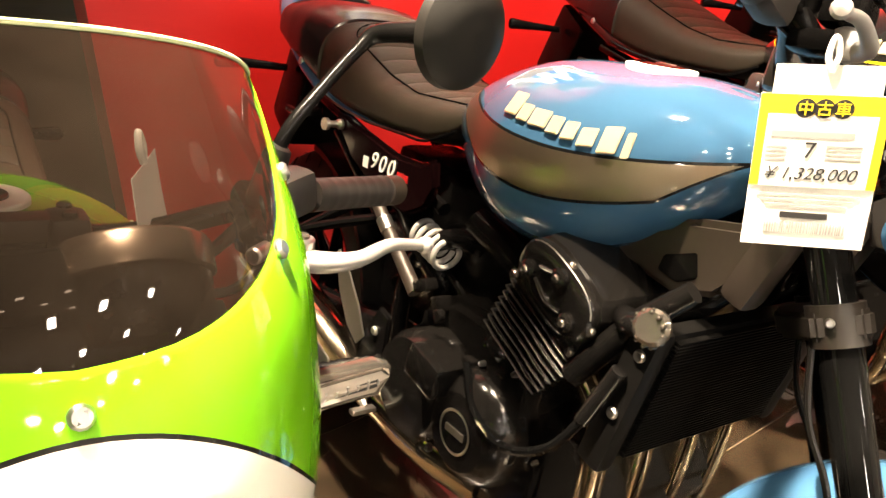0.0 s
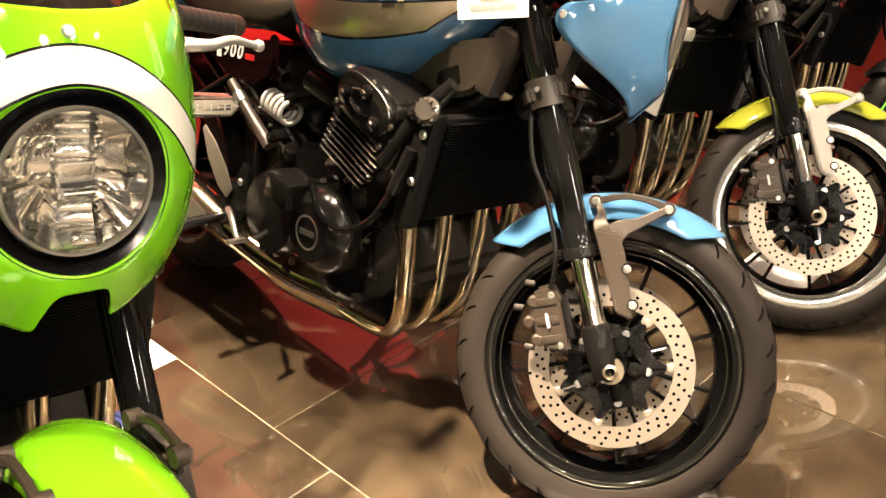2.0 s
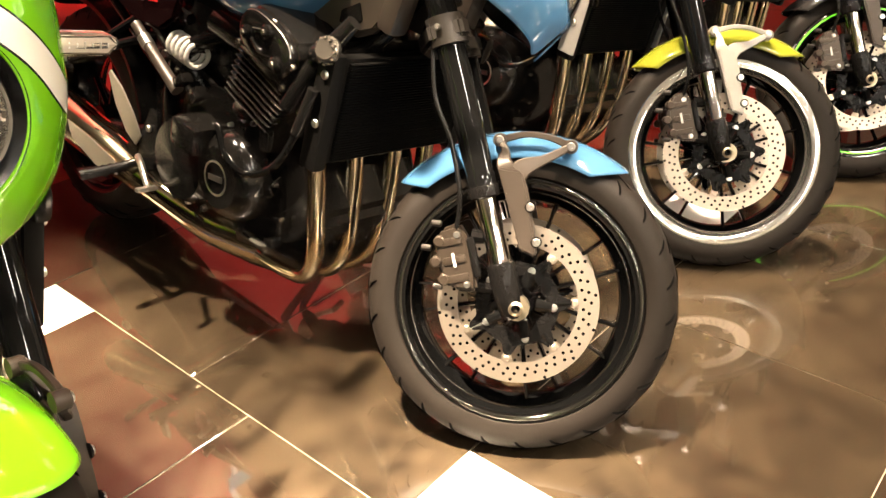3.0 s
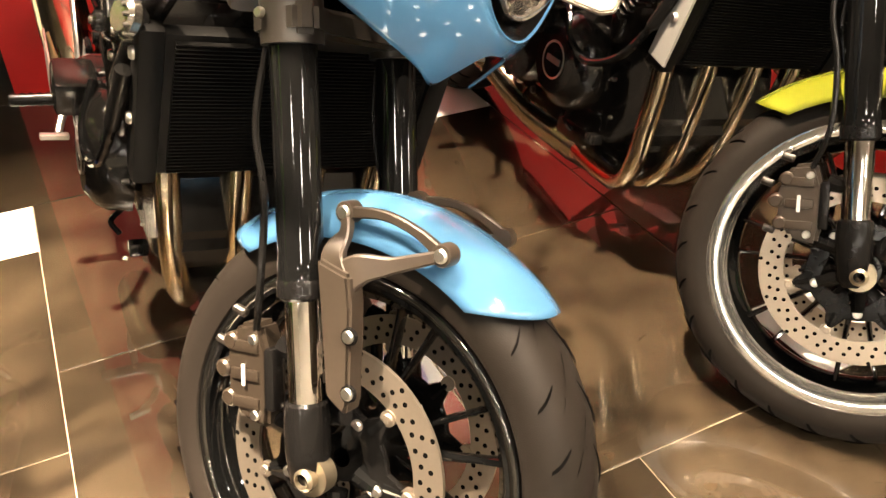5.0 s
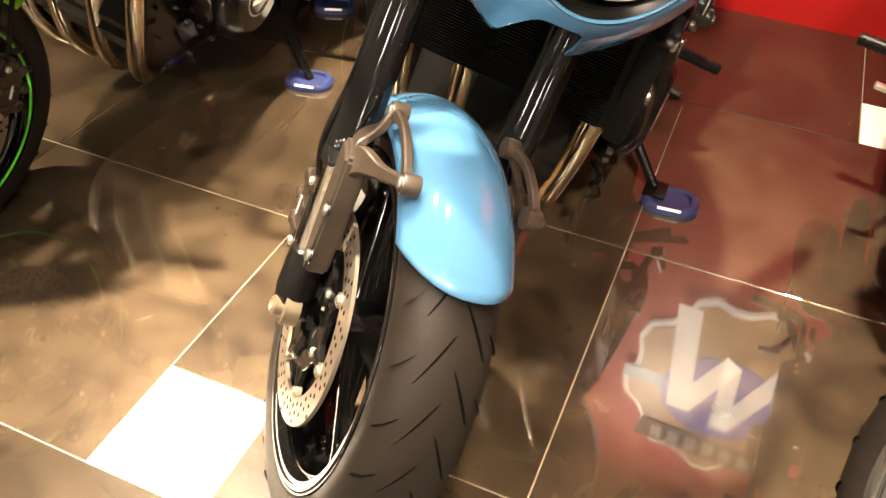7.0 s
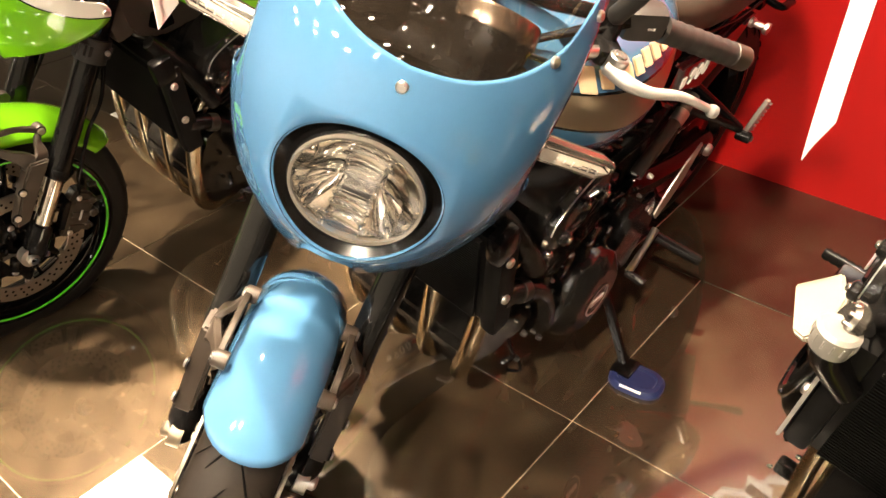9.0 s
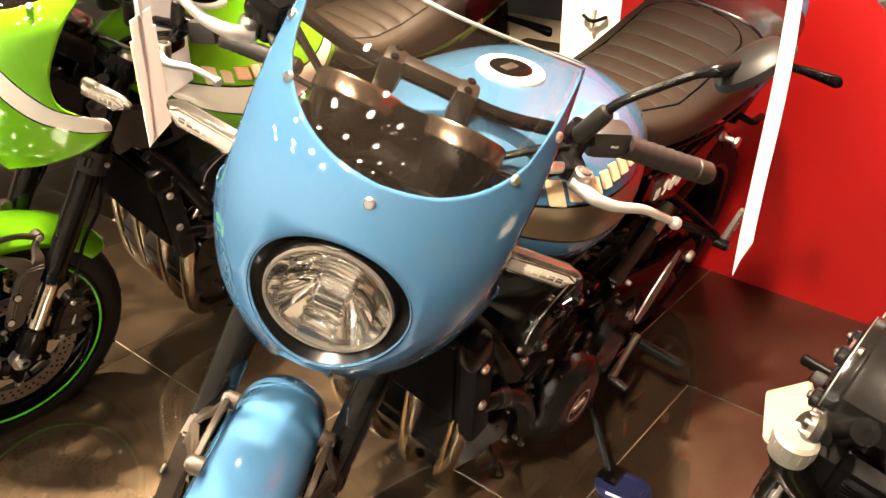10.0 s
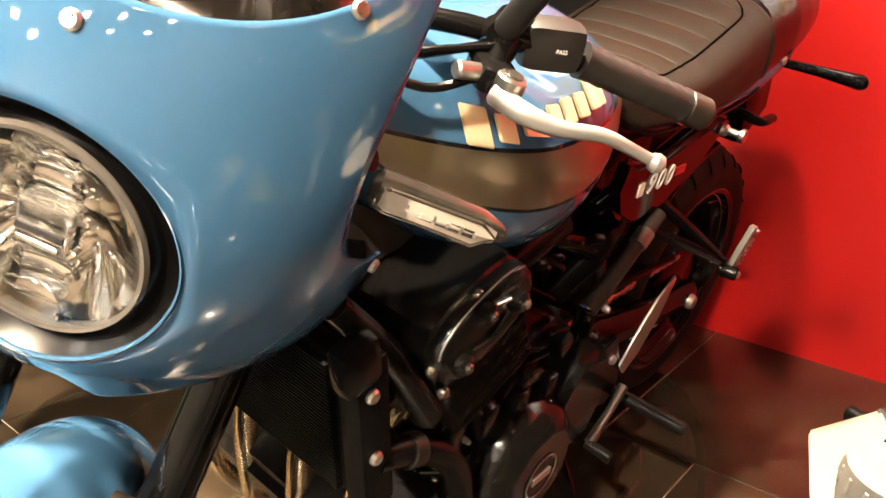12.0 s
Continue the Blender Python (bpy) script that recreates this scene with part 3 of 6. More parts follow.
def front_fender(parent, m, mat, bracket_mat):
    a0, a1 = radians(61.2), radians(147.9)
    bm = bmesh.new()
    na, nv = 40, 14
    grid = []
    for i in range(na + 1):
        t = i / na
        row = []
        for j in range(nv + 1):
            v = 2 * j / nv - 1
            # rounded ends: the tip draws in towards the middle
            s0, s1 = a0 + 0.20 * abs(v) ** 2.2, a1 - 0.14 * abs(v) ** 2.2
            a = s0 + (s1 - s0) * t
            row.append(bm.verts.new(fender_surface(a, v)))
        grid.append(row)
    for i in range(na):
        for j in range(nv):
            bm.faces.new((grid[i][j], grid[i][j + 1], grid[i + 1][j + 1], grid[i + 1][j]))
    fender = finish(bm, "front_fender", mat, parent, m)
    sol = fender.modifiers.new("thick", "SOLIDIFY")
    sol.thickness, sol.offset = 0.003, -1
    for side in (-1, 1):
        f = Vector((side * 0.080, -0.017, 0.583))
        r = Vector((side * 0.080, 0.110, 0.569))
        fy = lambda z: fork_y(z) - 0.028
        # plate in front of the fork tube
        out = [(fy(0.385) - 0.016, 0.385), (fy(0.385) - 0.046, 0.378), (fy(0.40) - 0.054, 0.390), (fy(0.50) - 0.062, 0.492), (fy(0.525) - 0.056, 0.524), (fy(0.53) - 0.014, 0.522), (fy(0.49) - 0.018, 0.478)]
        pl = finish(plate(out, 0.030, side_plane(side * 0.109), 0.004), "fender_bracket", bracket_mat, fender, m, "cast fork brace arm")
        root = Vector((side * 0.110, fy(0.51) - 0.036, 0.505))
        mid = Vector((side * 0.106, fy(0.51) - 0.050, 0.530))
        finish(strap([root, mid, mid * 0.5 + f * 0.5 + Vector((0, 0.006, -0.007)), f], [0.040, 0.034, 0.018, 0.013], 0.013), "bracket_arm", bracket_mat, pl, m)
        finish(strap([root, Vector((side * 0.107, fy(0.53) - 0.024, 0.530)), r * 0.6 + mid * 0.4 + Vector((0, 0.008, 0.0)), r], [0.034, 0.028, 0.014, 0.011], 0.013), "bracket_arm", bracket_mat, pl, m)
        finish(strap([f, f * 0.7 + r * 0.3 + Vector((0, 0, 0.012)), f * 0.35 + r * 0.65 + Vector((0, 0, 0.014)), r], [0.015, 0.011, 0.011, 0.014], 0.010), "bracket_arm", bracket_mat, pl, m)
        for p in (f, r):
            finish(tube([p - Vector((side * 0.014, 0, 0)), p + Vector((side * 0.003, 0, 0)), p + Vector((side * 0.006, 0, 0))], [0.013, 0.013, 0.0115], 18, 1, False), "bracket_eye", bracket_mat, pl, m)
            finish(bolt(p + Vector((side * 0.006, 0, 0)), (side, 0, 0), 0.008, 0.004), "bracket_bolt", M_ALU, pl, m, "bright bracket bolt")
        for y, z in ((0.029, 0.465), (0.005, 0.406)):
            finish(tube([(side * 0.1225, y, z), (side * 0.1255, y, z)], [0.0105, 0.0095], 14, 1, False), "bolt_seat", M_SATIN, pl, m)
            finish(bolt((side * 0.125, y, z), (side, 0, 0), 0.0075, 0.004), "bracket_bolt", M_ALU, pl, m, "bright bracket bolt")
        # brake hose from the fork clamp to the caliper
        finish(tube([(side * 0.108, fork_y(0.72) + 0.03, 0.72), (side * 0.118, fork_y(0.62) + 0.05, 0.62), (side * 0.120, fork_y(0.56) + 0.035, 0.55), (side * 0.128, 0.155, 0.46), (side * 0.11, 0.15, 0.39)], 0.0045, 8, 6), "brake_hose", M_BLACK, fender, m)
        finish(box(side * 0.088, 0.146, 0.540, 0.012, 0.024, 0.016, 0.003), "hose_clip", M_BLACK, fender, m)
    return fender


# cowl surface: t is the angle round from the nose, z the height
NOSE_Z = [0.72, 0.76, 0.80, 0.86, 0.92, 0.97, 1.02, 1.06, 1.10, 1.16, 1.22, 1.28]
NOSE_Y = [0.085, 0.058, 0.036, 0.022, 0.020, 0.028, 0.044, 0.061, 0.084, 0.130, 0.190, 0.255]
NOSE_W = [0.13, 0.160, 0.185, 0.202, 0.206, 0.206, 0.203, 0.198, 0.189, 0.175, 0.165, 0.155]
NOSE_D = [0.12, 0.17, 0.205, 0.225, 0.225, 0.220, 0.212, 0.20, 0.19, 0.18, 0.17, 0.16]
LIGHT = Vector((0, 0.036, 0.902))
LAMP_HOLE = 0.0985


def cowl_point(t, z):
    n, w, d = (curve(z, NOSE_Z, q) for q in (NOSE_Y, NOSE_W, NOSE_D))
    s = 1 if t >= 0 else -1
    a = min(abs(t), 1.56)
    return Vector((s * w * math.sin(a), n + d * (1 - math.cos(a)) ** 0.92, z))


RIM = [(0.0, 0.782), (0.15, 0.778), (0.25, 0.750), (0.34, 0.729), (0.56, 0.746), (0.95, 0.772), (1.25, 0.795), (1.48, 0.825), (1.55, 0.850), (1.50, 0.875), (1.30, 0.890),
       (1.12, 0.915), (1.05, 0.955), (1.05, 1.005), (1.12, 1.065), (1.22, 1.110), (1.33, 1.150), (1.405, 1.182), (1.34, 1.184), (1.21, 1.163), (1.07, 1.140),
       (0.90, 1.112), (0.65, 1.090), (0.35, 1.076), (0.0, 1.072)]


def rim_curve(steps=4):
    pts = smooth_path([(a, b, 0) for a, b in RIM], steps)
    right = [(p.x, p.y) for p in pts]
    left = [(-a, b) for a, b in right[1:-1]][::-1]
    return right + left


def cowl_mesh():
    bm = bmesh.new()
    outer = rim_curve()
    hole = LAMP_HOLE
    rows = []
    n = 14
    # even the directions out, so that the long horns do not share one ray
    ang = np.unwrap([math.atan2(z - LIGHT.z, a * 0.14) for a, z in outer])
    step = [0.0] + [math.hypot((outer[i][0] - outer[i - 1][0]) * 0.14, outer[i][1] - outer[i - 1][1]) for i in range(1, len(outer))]
    run = np.cumsum(step)
    even = ang[0] + (2 * math.pi) * run / (run[-1] + step[1])
    for (a, z), q, e in zip(outer, ang, even):
        q = 0.45 * q + 0.55 * e
        ux, uz = math.cos(q), math.sin(q)
        lo, hi = 0.02, 0.2
        for _ in range(24):  # where this ray leaves the round lamp opening
            mid = (lo + hi) / 2
            p = cowl_point(ux * mid / 0.14, LIGHT.z + uz * mid)
            lo, hi = (mid, hi) if math.hypot(p.x, p.z - LIGHT.z) < hole else (lo, mid)
        ln = math.hypot(a * 0.14, z - LIGHT.z)
        r = min(lo, ln * 0.94)
        a0, z0 = ux * r / 0.14, LIGHT.z + uz * r
        row = []
        for k in range(n + 1):
            s = (k / n) ** 0.85
            row.append(bm.verts.new(cowl_point(a0 + (a - a0) * s, z0 + (z - z0) * s)))
        rows.append(row)
    for i in range(len(rows)):
        a, b = rows[i], rows[(i + 1) % len(rows)]
        for k in range(n):
            bm.faces.new((a[k], a[k + 1], b[k + 1], b[k]))
    return bm


def headlight(parent, m, cafe=True):
    mm = m @ Matrix.Translation(LIGHT) @ Matrix.Rotation(radians(-90), 4, "Z")
    # lathe axis x now points forward; the black surround runs from the opening back to the lamp
    rings = []
    for r, back in ((LAMP_HOLE + 0.002, -0.004), (LAMP_HOLE - 0.004, -0.010), (0.086, -0.020), (0.0795, -0.012), (0.0775, -0.014), (0.0775, -0.055)):
        ring = []
        for k in range(72):
            q = 2 * math.pi * k / 72
            x, z = LAMP_HOLE * math.cos(q), LIGHT.z + LAMP_HOLE * math.sin(q)
            edge = LIGHT.y - cowl_point(math.asin(x / curve(z, NOSE_Z, NOSE_W)), z).y if cafe else -0.004
            blend = min(1.0, max(0.0, (r - 0.0795) / (LAMP_HOLE - 0.0795)))
            ring.append((back + (edge + 0.004 if r > LAMP_HOLE - 0.005 else edge * 0.5) * blend, r * math.cos(q), r * math.sin(q)))
        rings.append(ring)
    ob = finish(loft(rings, caps=False), "headlight", M_RECESS, parent, mm, "round multi-reflector headlight in a black ring")

    edge_y, edge_z = 0.0215, 0.0030
    rng = random.Random(31)
    tilts = [(rng.uniform(-0.25, 0.25), rng.uniform(-0.25, 0.25)) for _ in range(60)]
    levels = [-0.080, -0.056, -0.041, -0.024, 0.020, 0.033, 0.046, 0.058, 0.080]

    def reflector(y, z):
        """Depth of the moulded mirror: a bowl broken into dished facets, ribs and steps."""
        r = math.hypot(y, z)
        x = -0.050 + 5.4 * r * r
        side = 1 if y > 0 else -1
        a = abs(y)
        if a < edge_y - 0.0015:
            k = next(i for i in range(8) if z < levels[i + 1])
            mid = (levels[k] + levels[k + 1]) / 2
            u = y / edge_y
            return -0.034 + 2.0 * mid * mid - 0.004 * (1 - u * u) + tilts[k][0] * (z - mid) * 1.6 - 30 * (z - mid) ** 2
        if a < edge_y + 0.0015:
            return min(x + 0.020, 0.003 - 2.9 * r * r) + 0.0012 * math.sin(900 * z)
        if abs(z) < edge_z:
            return min(x + 0.013, 0.002 - 2.9 * r * r)
        if a > 0.058:
            k = int((z + 0.08) / 0.022)
            mid = -0.08 + 0.022 * (k + 0.5)
            return x + 0.005 + tilts[20 + k][0] * (z - mid) * 1.5 + 9 * (z - mid) ** 2 + tilts[20 + k][1] * (a - 0.063)
        if z > 0:
            # two large smooth dishes
            if z < 0.047:
                u, v = (a - 0.040) / 0.018, (z - 0.025) / 0.022
                return x - 0.008 + 0.007 * (u * u + v * v) * 0.5 + 0.10 * (a - 0.04)
            return x + 0.004 + 0.3 * (z - 0.055)
        k = int((math.atan2(-z, a - 0.012)) / 0.52)
        mid = 0.52 * (k + 0.5)
        u = math.atan2(-z, a - 0.012) - mid
        return x - 0.003 + 0.05 * u * u + tilts[40 + k][0] * 0.02 * (r - 0.05) / 0.02 + (0.004 if k % 2 else 0)

    n, span = 116, 0.0768
    bm = bmesh.new()
    grid = {}
    for i in range(n + 1):
        for j in range(n + 1):
            y, z = (2 * i / n - 1) * span, (2 * j / n - 1) * span
            if math.hypot(y, z) < span:
                grid[i, j] = bm.verts.new((reflector(y, z), y, z))
    for i, j in grid:
        if (i + 1, j) in grid and (i, j + 1) in grid and (i + 1, j + 1) in grid:
            bm.faces.new((grid[i, j], grid[i + 1, j], grid[i + 1, j + 1], grid[i, j + 1]))
    finish(bm, "reflector", M_MIRROR, ob, mm, "moulded mirror reflector", sharp=34)
    finish(lathe([(0.0762, -0.034), (0.0768, -0.014), (0.0776, -0.014), (0.0776, -0.036)], 64, closed=True), "reflector_wall", M_BEZEL, ob, mm)
    # crystal-like lumps along the two upright ribs
    for sy in (-1, 1):
        for k in range(-5, 6):
            if 0 < abs(k) < 5:
                r = 0.0115 * k
                finish(box(min(-0.029 + 5.4 * (edge_y ** 2 + r * r), 0.001 - 2.9 * (edge_y ** 2 + r * r)), sy * edge_y, r, 0.006, 0.0062, 0.0056, 0.0016, (30 * (k % 3), 0, 20 * (k % 2))), "rib_stud", M_MIRROR, ob, mm)
    mod = finish(box(-0.026, 0, 0.001, 0.022, 0.038, 0.040, 0.004), "led_module", M_CHROME, ob, mm)
    finish(box(-0.0145, 0, 0.0125, 0.005, 0.030, 0.011, 0.0024), "led_window", M_LENS, mod, mm)
    finish(box(-0.0148, 0, -0.0020, 0.003, 0.034, 0.006, 0.001), "led_slot", M_PRINT, mod, mm)
    finish(cyl((-0.0160, -0.015, -0.012), (-0.0160, 0.015, -0.012), 0.005, 12), "led_bar", M_MIRROR, mod, mm)
    # clear lens with a thick rim
    finish(lathe([(0.0792, -0.020), (0.0800, -0.011), (0.0780, -0.0075), (0.0745, -0.0085), (0.0740, -0.013), (0.0765, -0.020)], 64, closed=True), "lens_rim", M_LENSRIM, ob, mm, "pale clear rim of the lens")
    dome = lathe([(0.0770, -0.009), (0.070, -0.003), (0.056, 0.003), (0.038, 0.007), (0.018, 0.009), (0.001, 0.0095)], 56)
    ln = finish(dome, "lens", M_LENS, ob, mm)
    ln.visible_shadow = False
    return ob


def screen_mesh():
    bm = bmesh.new()
    upper = [(t, z) for t, z in RIM[17:]]
    pts = smooth_path([(a, b, 0) for a, b in upper], 5)
    half = [(p.x, p.y) for p in pts][::-1]
    low = [(-a, b) for a, b in half[::-1]] + half[1:]
    rows = []
    nz = 12
    for a, z in low:
        top = 1.221 - 0.036 * (a / 1.34) ** 2
        rows.append([bm.verts.new(cowl_point(a, (z - 0.012) + (max(top, z) - z + 0.012) * k / nz) + Vector((0, 0.003, 0))) for k in range(nz + 1)])
    for a, b in zip(rows, rows[1:]):
        for k in range(nz):
            bm.faces.new((a[k], a[k + 1], b[k + 1], b[k]))
    return bm


def cowl(parent, m, mat, edge_mat, screen_mat):
    c = finish(cowl_mesh(), "cowl", [mat, M_BLACK], parent, m, sharp=60)
    sol = c.modifiers.new("thick", "SOLIDIFY")
    sol.thickness, sol.offset, sol.material_offset, sol.use_rim_only = 0.0035, -1, 1, False
    sol.material_offset_rim = 0
    g = finish(screen_mesh(), "windscreen", screen_mat, parent, m, "smoked plastic windscreen" if screen_mat is M_SMOKED else "clear plastic windscreen", sharp=60)
    g.visible_shadow = False
    top = [cowl_point(a, 1.221 - 0.036 * (a / 1.34) ** 2) + Vector((0, 0.003, 0)) for a in np.linspace(-1.34, 1.34, 40)]
    finish(tube(top, 0.0022, 6, 1, False), "screen_edge", edge_mat, g, m)
    for a, z in ((0.0, 1.052), (0.80, 1.097), (-0.80, 1.097), (1.16, 1.128), (-1.16, 1.128), (1.50, 0.858), (-1.50, 0.858)):
        p = cowl_point(a, z)
        q = cowl_point(a + 0.02, z)
        r = cowl_point(a, z + 0.005)
        nrm = (q - p).cross(r - p).normalized()
        if nrm.dot(p - Vector((0, 0.35, p.z - 0.12))) < 0:
            nrm = -nrm
        finish(bolt(p, nrm, 0.0068, 0.0045), "cowl_screw", M_ALU, c, m, "chrome cowl screw")
    headlight(c, m)
    return c


def signal(parent, m, side):
    lift = 0.018 if side > 0 else 0.006
    root = Vector((side * 0.165, 0.255, 0.925 + lift))
    stalk = finish(tube([(side * 0.09, 0.275, 0.90), root], [0.012, 0.011], 12, 1, False), "turn_signal", M_BLACK, parent, m)
    tilt = Matrix.Translation((side * 0.232, 0.222, 0.925 + lift)) @ Matrix.Rotation(radians(side * 14), 4, "Z") @ Matrix.Rotation(radians(side * 4), 4, "Y") @ Matrix.Diagonal((0.86, 0.8, 0.82, 1))
    # hexagonal tapered lens box
    rings = []
    for x, hy, hz in ((-0.066, 0.011, 0.014), (-0.060, 0.016, 0.019), (0.045, 0.014, 0.018), (0.068, 0.009, 0.010), (0.074, 0.005, 0.005)):
        rings.append([(side * x, hy * math.cos(q) * 1.1, hz * math.sin(q) * 1.12) for q in [2 * math.pi * k / 12 for k in range(12)]])
    finish(loft(rings), "signal_body", M_SHELL, stalk, m @ tilt, "silver turn signal shell")
    rings = []
    for x, hz, y in ((-0.056, 0.013, -0.016), (-0.05, 0.0155, -0.0195), (0.042, 0.0145, -0.0175), (0.062, 0.007, -0.0115)):
        rings.append([(side * x, y + 0.004 * (1 - abs(math.sin(q))) * math.cos(q), hz * math.sin(q)) for q in [2 * math.pi * k / 12 for k in range(12)]])
    finish(loft(rings), "signal_lens", M_SIGNAL, stalk, m @ tilt, "clear ribbed signal lens")
    edge = [Vector((side * x, y - 0.002, z)) for x, y, z in ((-0.056, -0.016, 0.012), (0.042, -0.0175, 0.0145), (0.062, -0.0115, 0), (0.042, -0.0175, -0.0145), (-0.056, -0.016, -0.012), (-0.059, -0.014, 0), (-0.056, -0.016, 0.012))]
    finish(tube(edge, 0.0021, 8, 1, False), "lens_frame", M_SHELL, stalk, m @ tilt)
    finish(box(side * -0.004, -0.0206, -0.001, 0.088, 0.0016, 0.009, 0.0006, segs=1), "signal_strip", M_PRINT, stalk, m @ tilt)
    for i in range(7):
        finish(box(side * (-0.044 + i * 0.014), -0.0205, 0, 0.0030, 0.004, 0.006 + 0.004 * (i % 2), 0.0005, bm=None, segs=1), "lens_rib", M_ALU, stalk, m @ tilt)
    return stalk


def handlebar(parent, m, mirror_face, mirror_back):
    ends = lambda s: [(0, 0.40, 1.022), (s * 0.11, 0.40, 1.022), (s * 0.19, 0.405, 1.036), (s * 0.26, 0.425, 1.040), (s * 0.34, 0.46, 1.034), (s * 0.43, 0.50, 1.024)]
    pts = ends(-1)[::-1] + ends(1)[1:]
    bar = finish(tube(pts, 0.011, 14, 6), "handlebar", M_SATIN, parent, m, "matt black tubular handlebar")
    finish(box(0, 0.397, 1.034, 0.13, 0.03, 0.022, 0.007), "bar_clamp", M_GUN, bar, m)
    for s in (-1, 1):
        finish(box(s * 0.055, 0.395, 1.018, 0.034, 0.044, 0.058, 0.010), "bar_riser", M_GUN, bar, m)
        for dy in (-0.014, 0.014):
            finish(bolt((s * 0.055, 0.395 + dy, 1.047), (0, 0, 1), 0.0065, 0.004), "clamp_bolt", M_SATIN, bar, m)
    for s in (-1, 1):
        a, b = Vector((s * 0.300, 0.442, 1.040)), Vector((s * 0.422, 0.497, 1.0255))
        d = (b - a).normalized()
        n = 22
        path = [a + (b - a) * i / n for i in range(n + 1)]
        rad = [0.0190 if i in (0, n) else (0.0184 if i % 3 else 0.0173) for i in range(n + 1)]
        g = finish(tube(path, rad, 18, 1, False), "grip", M_GRIP, bar, m, "ribbed dark rubber grip")
        finish(tube([b, b + d * 0.004, b + d * 0.03, b + d * 0.038], [0.013, 0.0185, 0.0185, 0.013], 18, 1, False), "bar_end", M_ARM, bar, m, "brown metal bar end weight")
        # switch housing
        h = a - d * 0.03
        sw = finish(box(h.x - s * 0.008, h.y - 0.003, h.z + 0.003, 0.064, 0.042, 0.048, 0.013, (0, -s * 10, s * 24)), "switch_housing", M_GRIP, bar, m)
        finish(box(h.x + s * 0.006, h.y + 0.024, h.z + 0.01, 0.012, 0.008, 0.010, 0.003), "switch_button", M_SATIN, sw, m)
        finish(box(h.x - s * 0.008, h.y + 0.024, h.z - 0.012, 0.014, 0.008, 0.008, 0.003), "switch_button", M_SATIN, sw, m)
        # perch, reservoir and lever
        pc = a - d * 0.082 + Vector((0, -0.030, -0.034))
        perch = finish(box(pc.x, pc.y - 0.010, pc.z + 0.002, 0.040, 0.056, 0.026, 0.009, (0, 0, s * 24)), "lever_perch", M_SATIN, bar, m)
        hub = a - d * 0.080
        finish(tube([hub - d * 0.018, hub - d * 0.016, hub + d * 0.016, hub + d * 0.018], [0.015, 0.0185, 0.0185, 0.015], 18, 1, False), "perch_clamp", M_SATIN, perch, m)
        finish(tube([hub + Vector((0, -0.012, -0.006)), pc + Vector((0, -0.006, 0.004))], [0.014, 0.012], 12, 1, False), "perch_neck", M_SATIN, perch, m)
        for e in (-0.011, 0.011):
            finish(bolt(hub + d * e + Vector((0, 0.017, 0)), (0, 1, 0), 0.005, 0.006), "clamp_bolt", M_ALU, perch, m)
        finish(cyl(pc + Vector((s * 0.02, -0.036, -0.014)), pc + Vector((s * 0.02, -0.036, 0.016)), 0.0145, 20, None, 0.002), "pivot_bolt", M_ALU, perch, m)
        lever = [pc + Vector((s * 0.012, -0.040, -0.004)), pc + Vector((s * 0.04, -0.056, -0.004)), pc + Vector((s * 0.075, -0.054, -0.004)), pc + Vector((s * 0.115, -0.040, 0.002)), pc + Vector((s * 0.150, -0.026, -0.004)), pc + Vector((s * 0.174, -0.020, -0.008))]
        lv = tube(lever, [0.0115, 0.0105, 0.0082, 0.0070, 0.0060, 0.0056], 12, 5)
        lv = merge(lv, tube([lever[-1] - Vector((0.009, 0, 0)), lever[-1] - Vector((0.006, 0, 0)), lever[-1], lever[-1] + Vector((0.006, 0, 0)), lever[-1] + Vector((0.009, 0, 0))], [0.002, 0.008, 0.0098, 0.008, 0.002], 12, 1, False))
        finish(lv, "brake_lever" if s < 0 else "clutch_lever", M_SILVER, perch, m, "polished lever with a ball end")
        if s < 0:
            finish(box(pc.x - 0.0, pc.y - 0.03, pc.z + 0.038, 0.06, 0.042, 0.038, 0.009, (0, 0, -24)), "fluid_reservoir", M_BLACK, perch, m)
            finish(box(pc.x - 0.0, pc.y - 0.03, pc.z + 0.059, 0.062, 0.044, 0.006, 0.002, (0, 0, -24)), "reservoir_cap", M_SATIN, perch, m)
        # cables and hoses
        finish(tube([pc + Vector((-s * 0.01, -0.035, 0)), pc + Vector((-s * 0.05, -0.06, -0.02)), (s * 0.10, 0.28, 1.0), (s * 0.05, 0.30, 0.90)], 0.0045, 8, 6), "control_cable", M_BLACK, bar, m)
        for k in range(4):
            off = Vector((-s * 0.008 * k, -0.010 + 0.009 * k, 0.006 - 0.005 * k))
            finish(tube([h + off, h + off + Vector((-s * 0.05, -0.035 - 0.006 * k, -0.012)), (s * (0.13 - 0.012 * k), 0.33, 1.00 - 0.012 * k), (s * 0.06, 0.32, 0.93 - 0.015 * k), (s * 0.05, 0.34, 0.86)], 0.0038 + 0.0006 * (k % 2), 8, 6), "control_cable", M_BLACK, bar, m)
        finish(cyl(pc + Vector((-s * 0.006, -0.028, 0.004)), pc + Vector((-s * 0.030, -0.048, 0.004)), 0.0085, 14, None, 0.002), "cable_adjuster", M_ALU, perch, m)
        finish(cyl(pc + Vector((s * 0.02, -0.036, 0.014)), pc + Vector((s * 0.02, -0.036, 0.0185)), 0.0095, 16, None, 0.001), "pivot_cap", M_SHELL if s > 0 else M_ALU, perch, m)
        # mirror
        st = a - d * 0.066 + Vector((0, 0, 0.012))
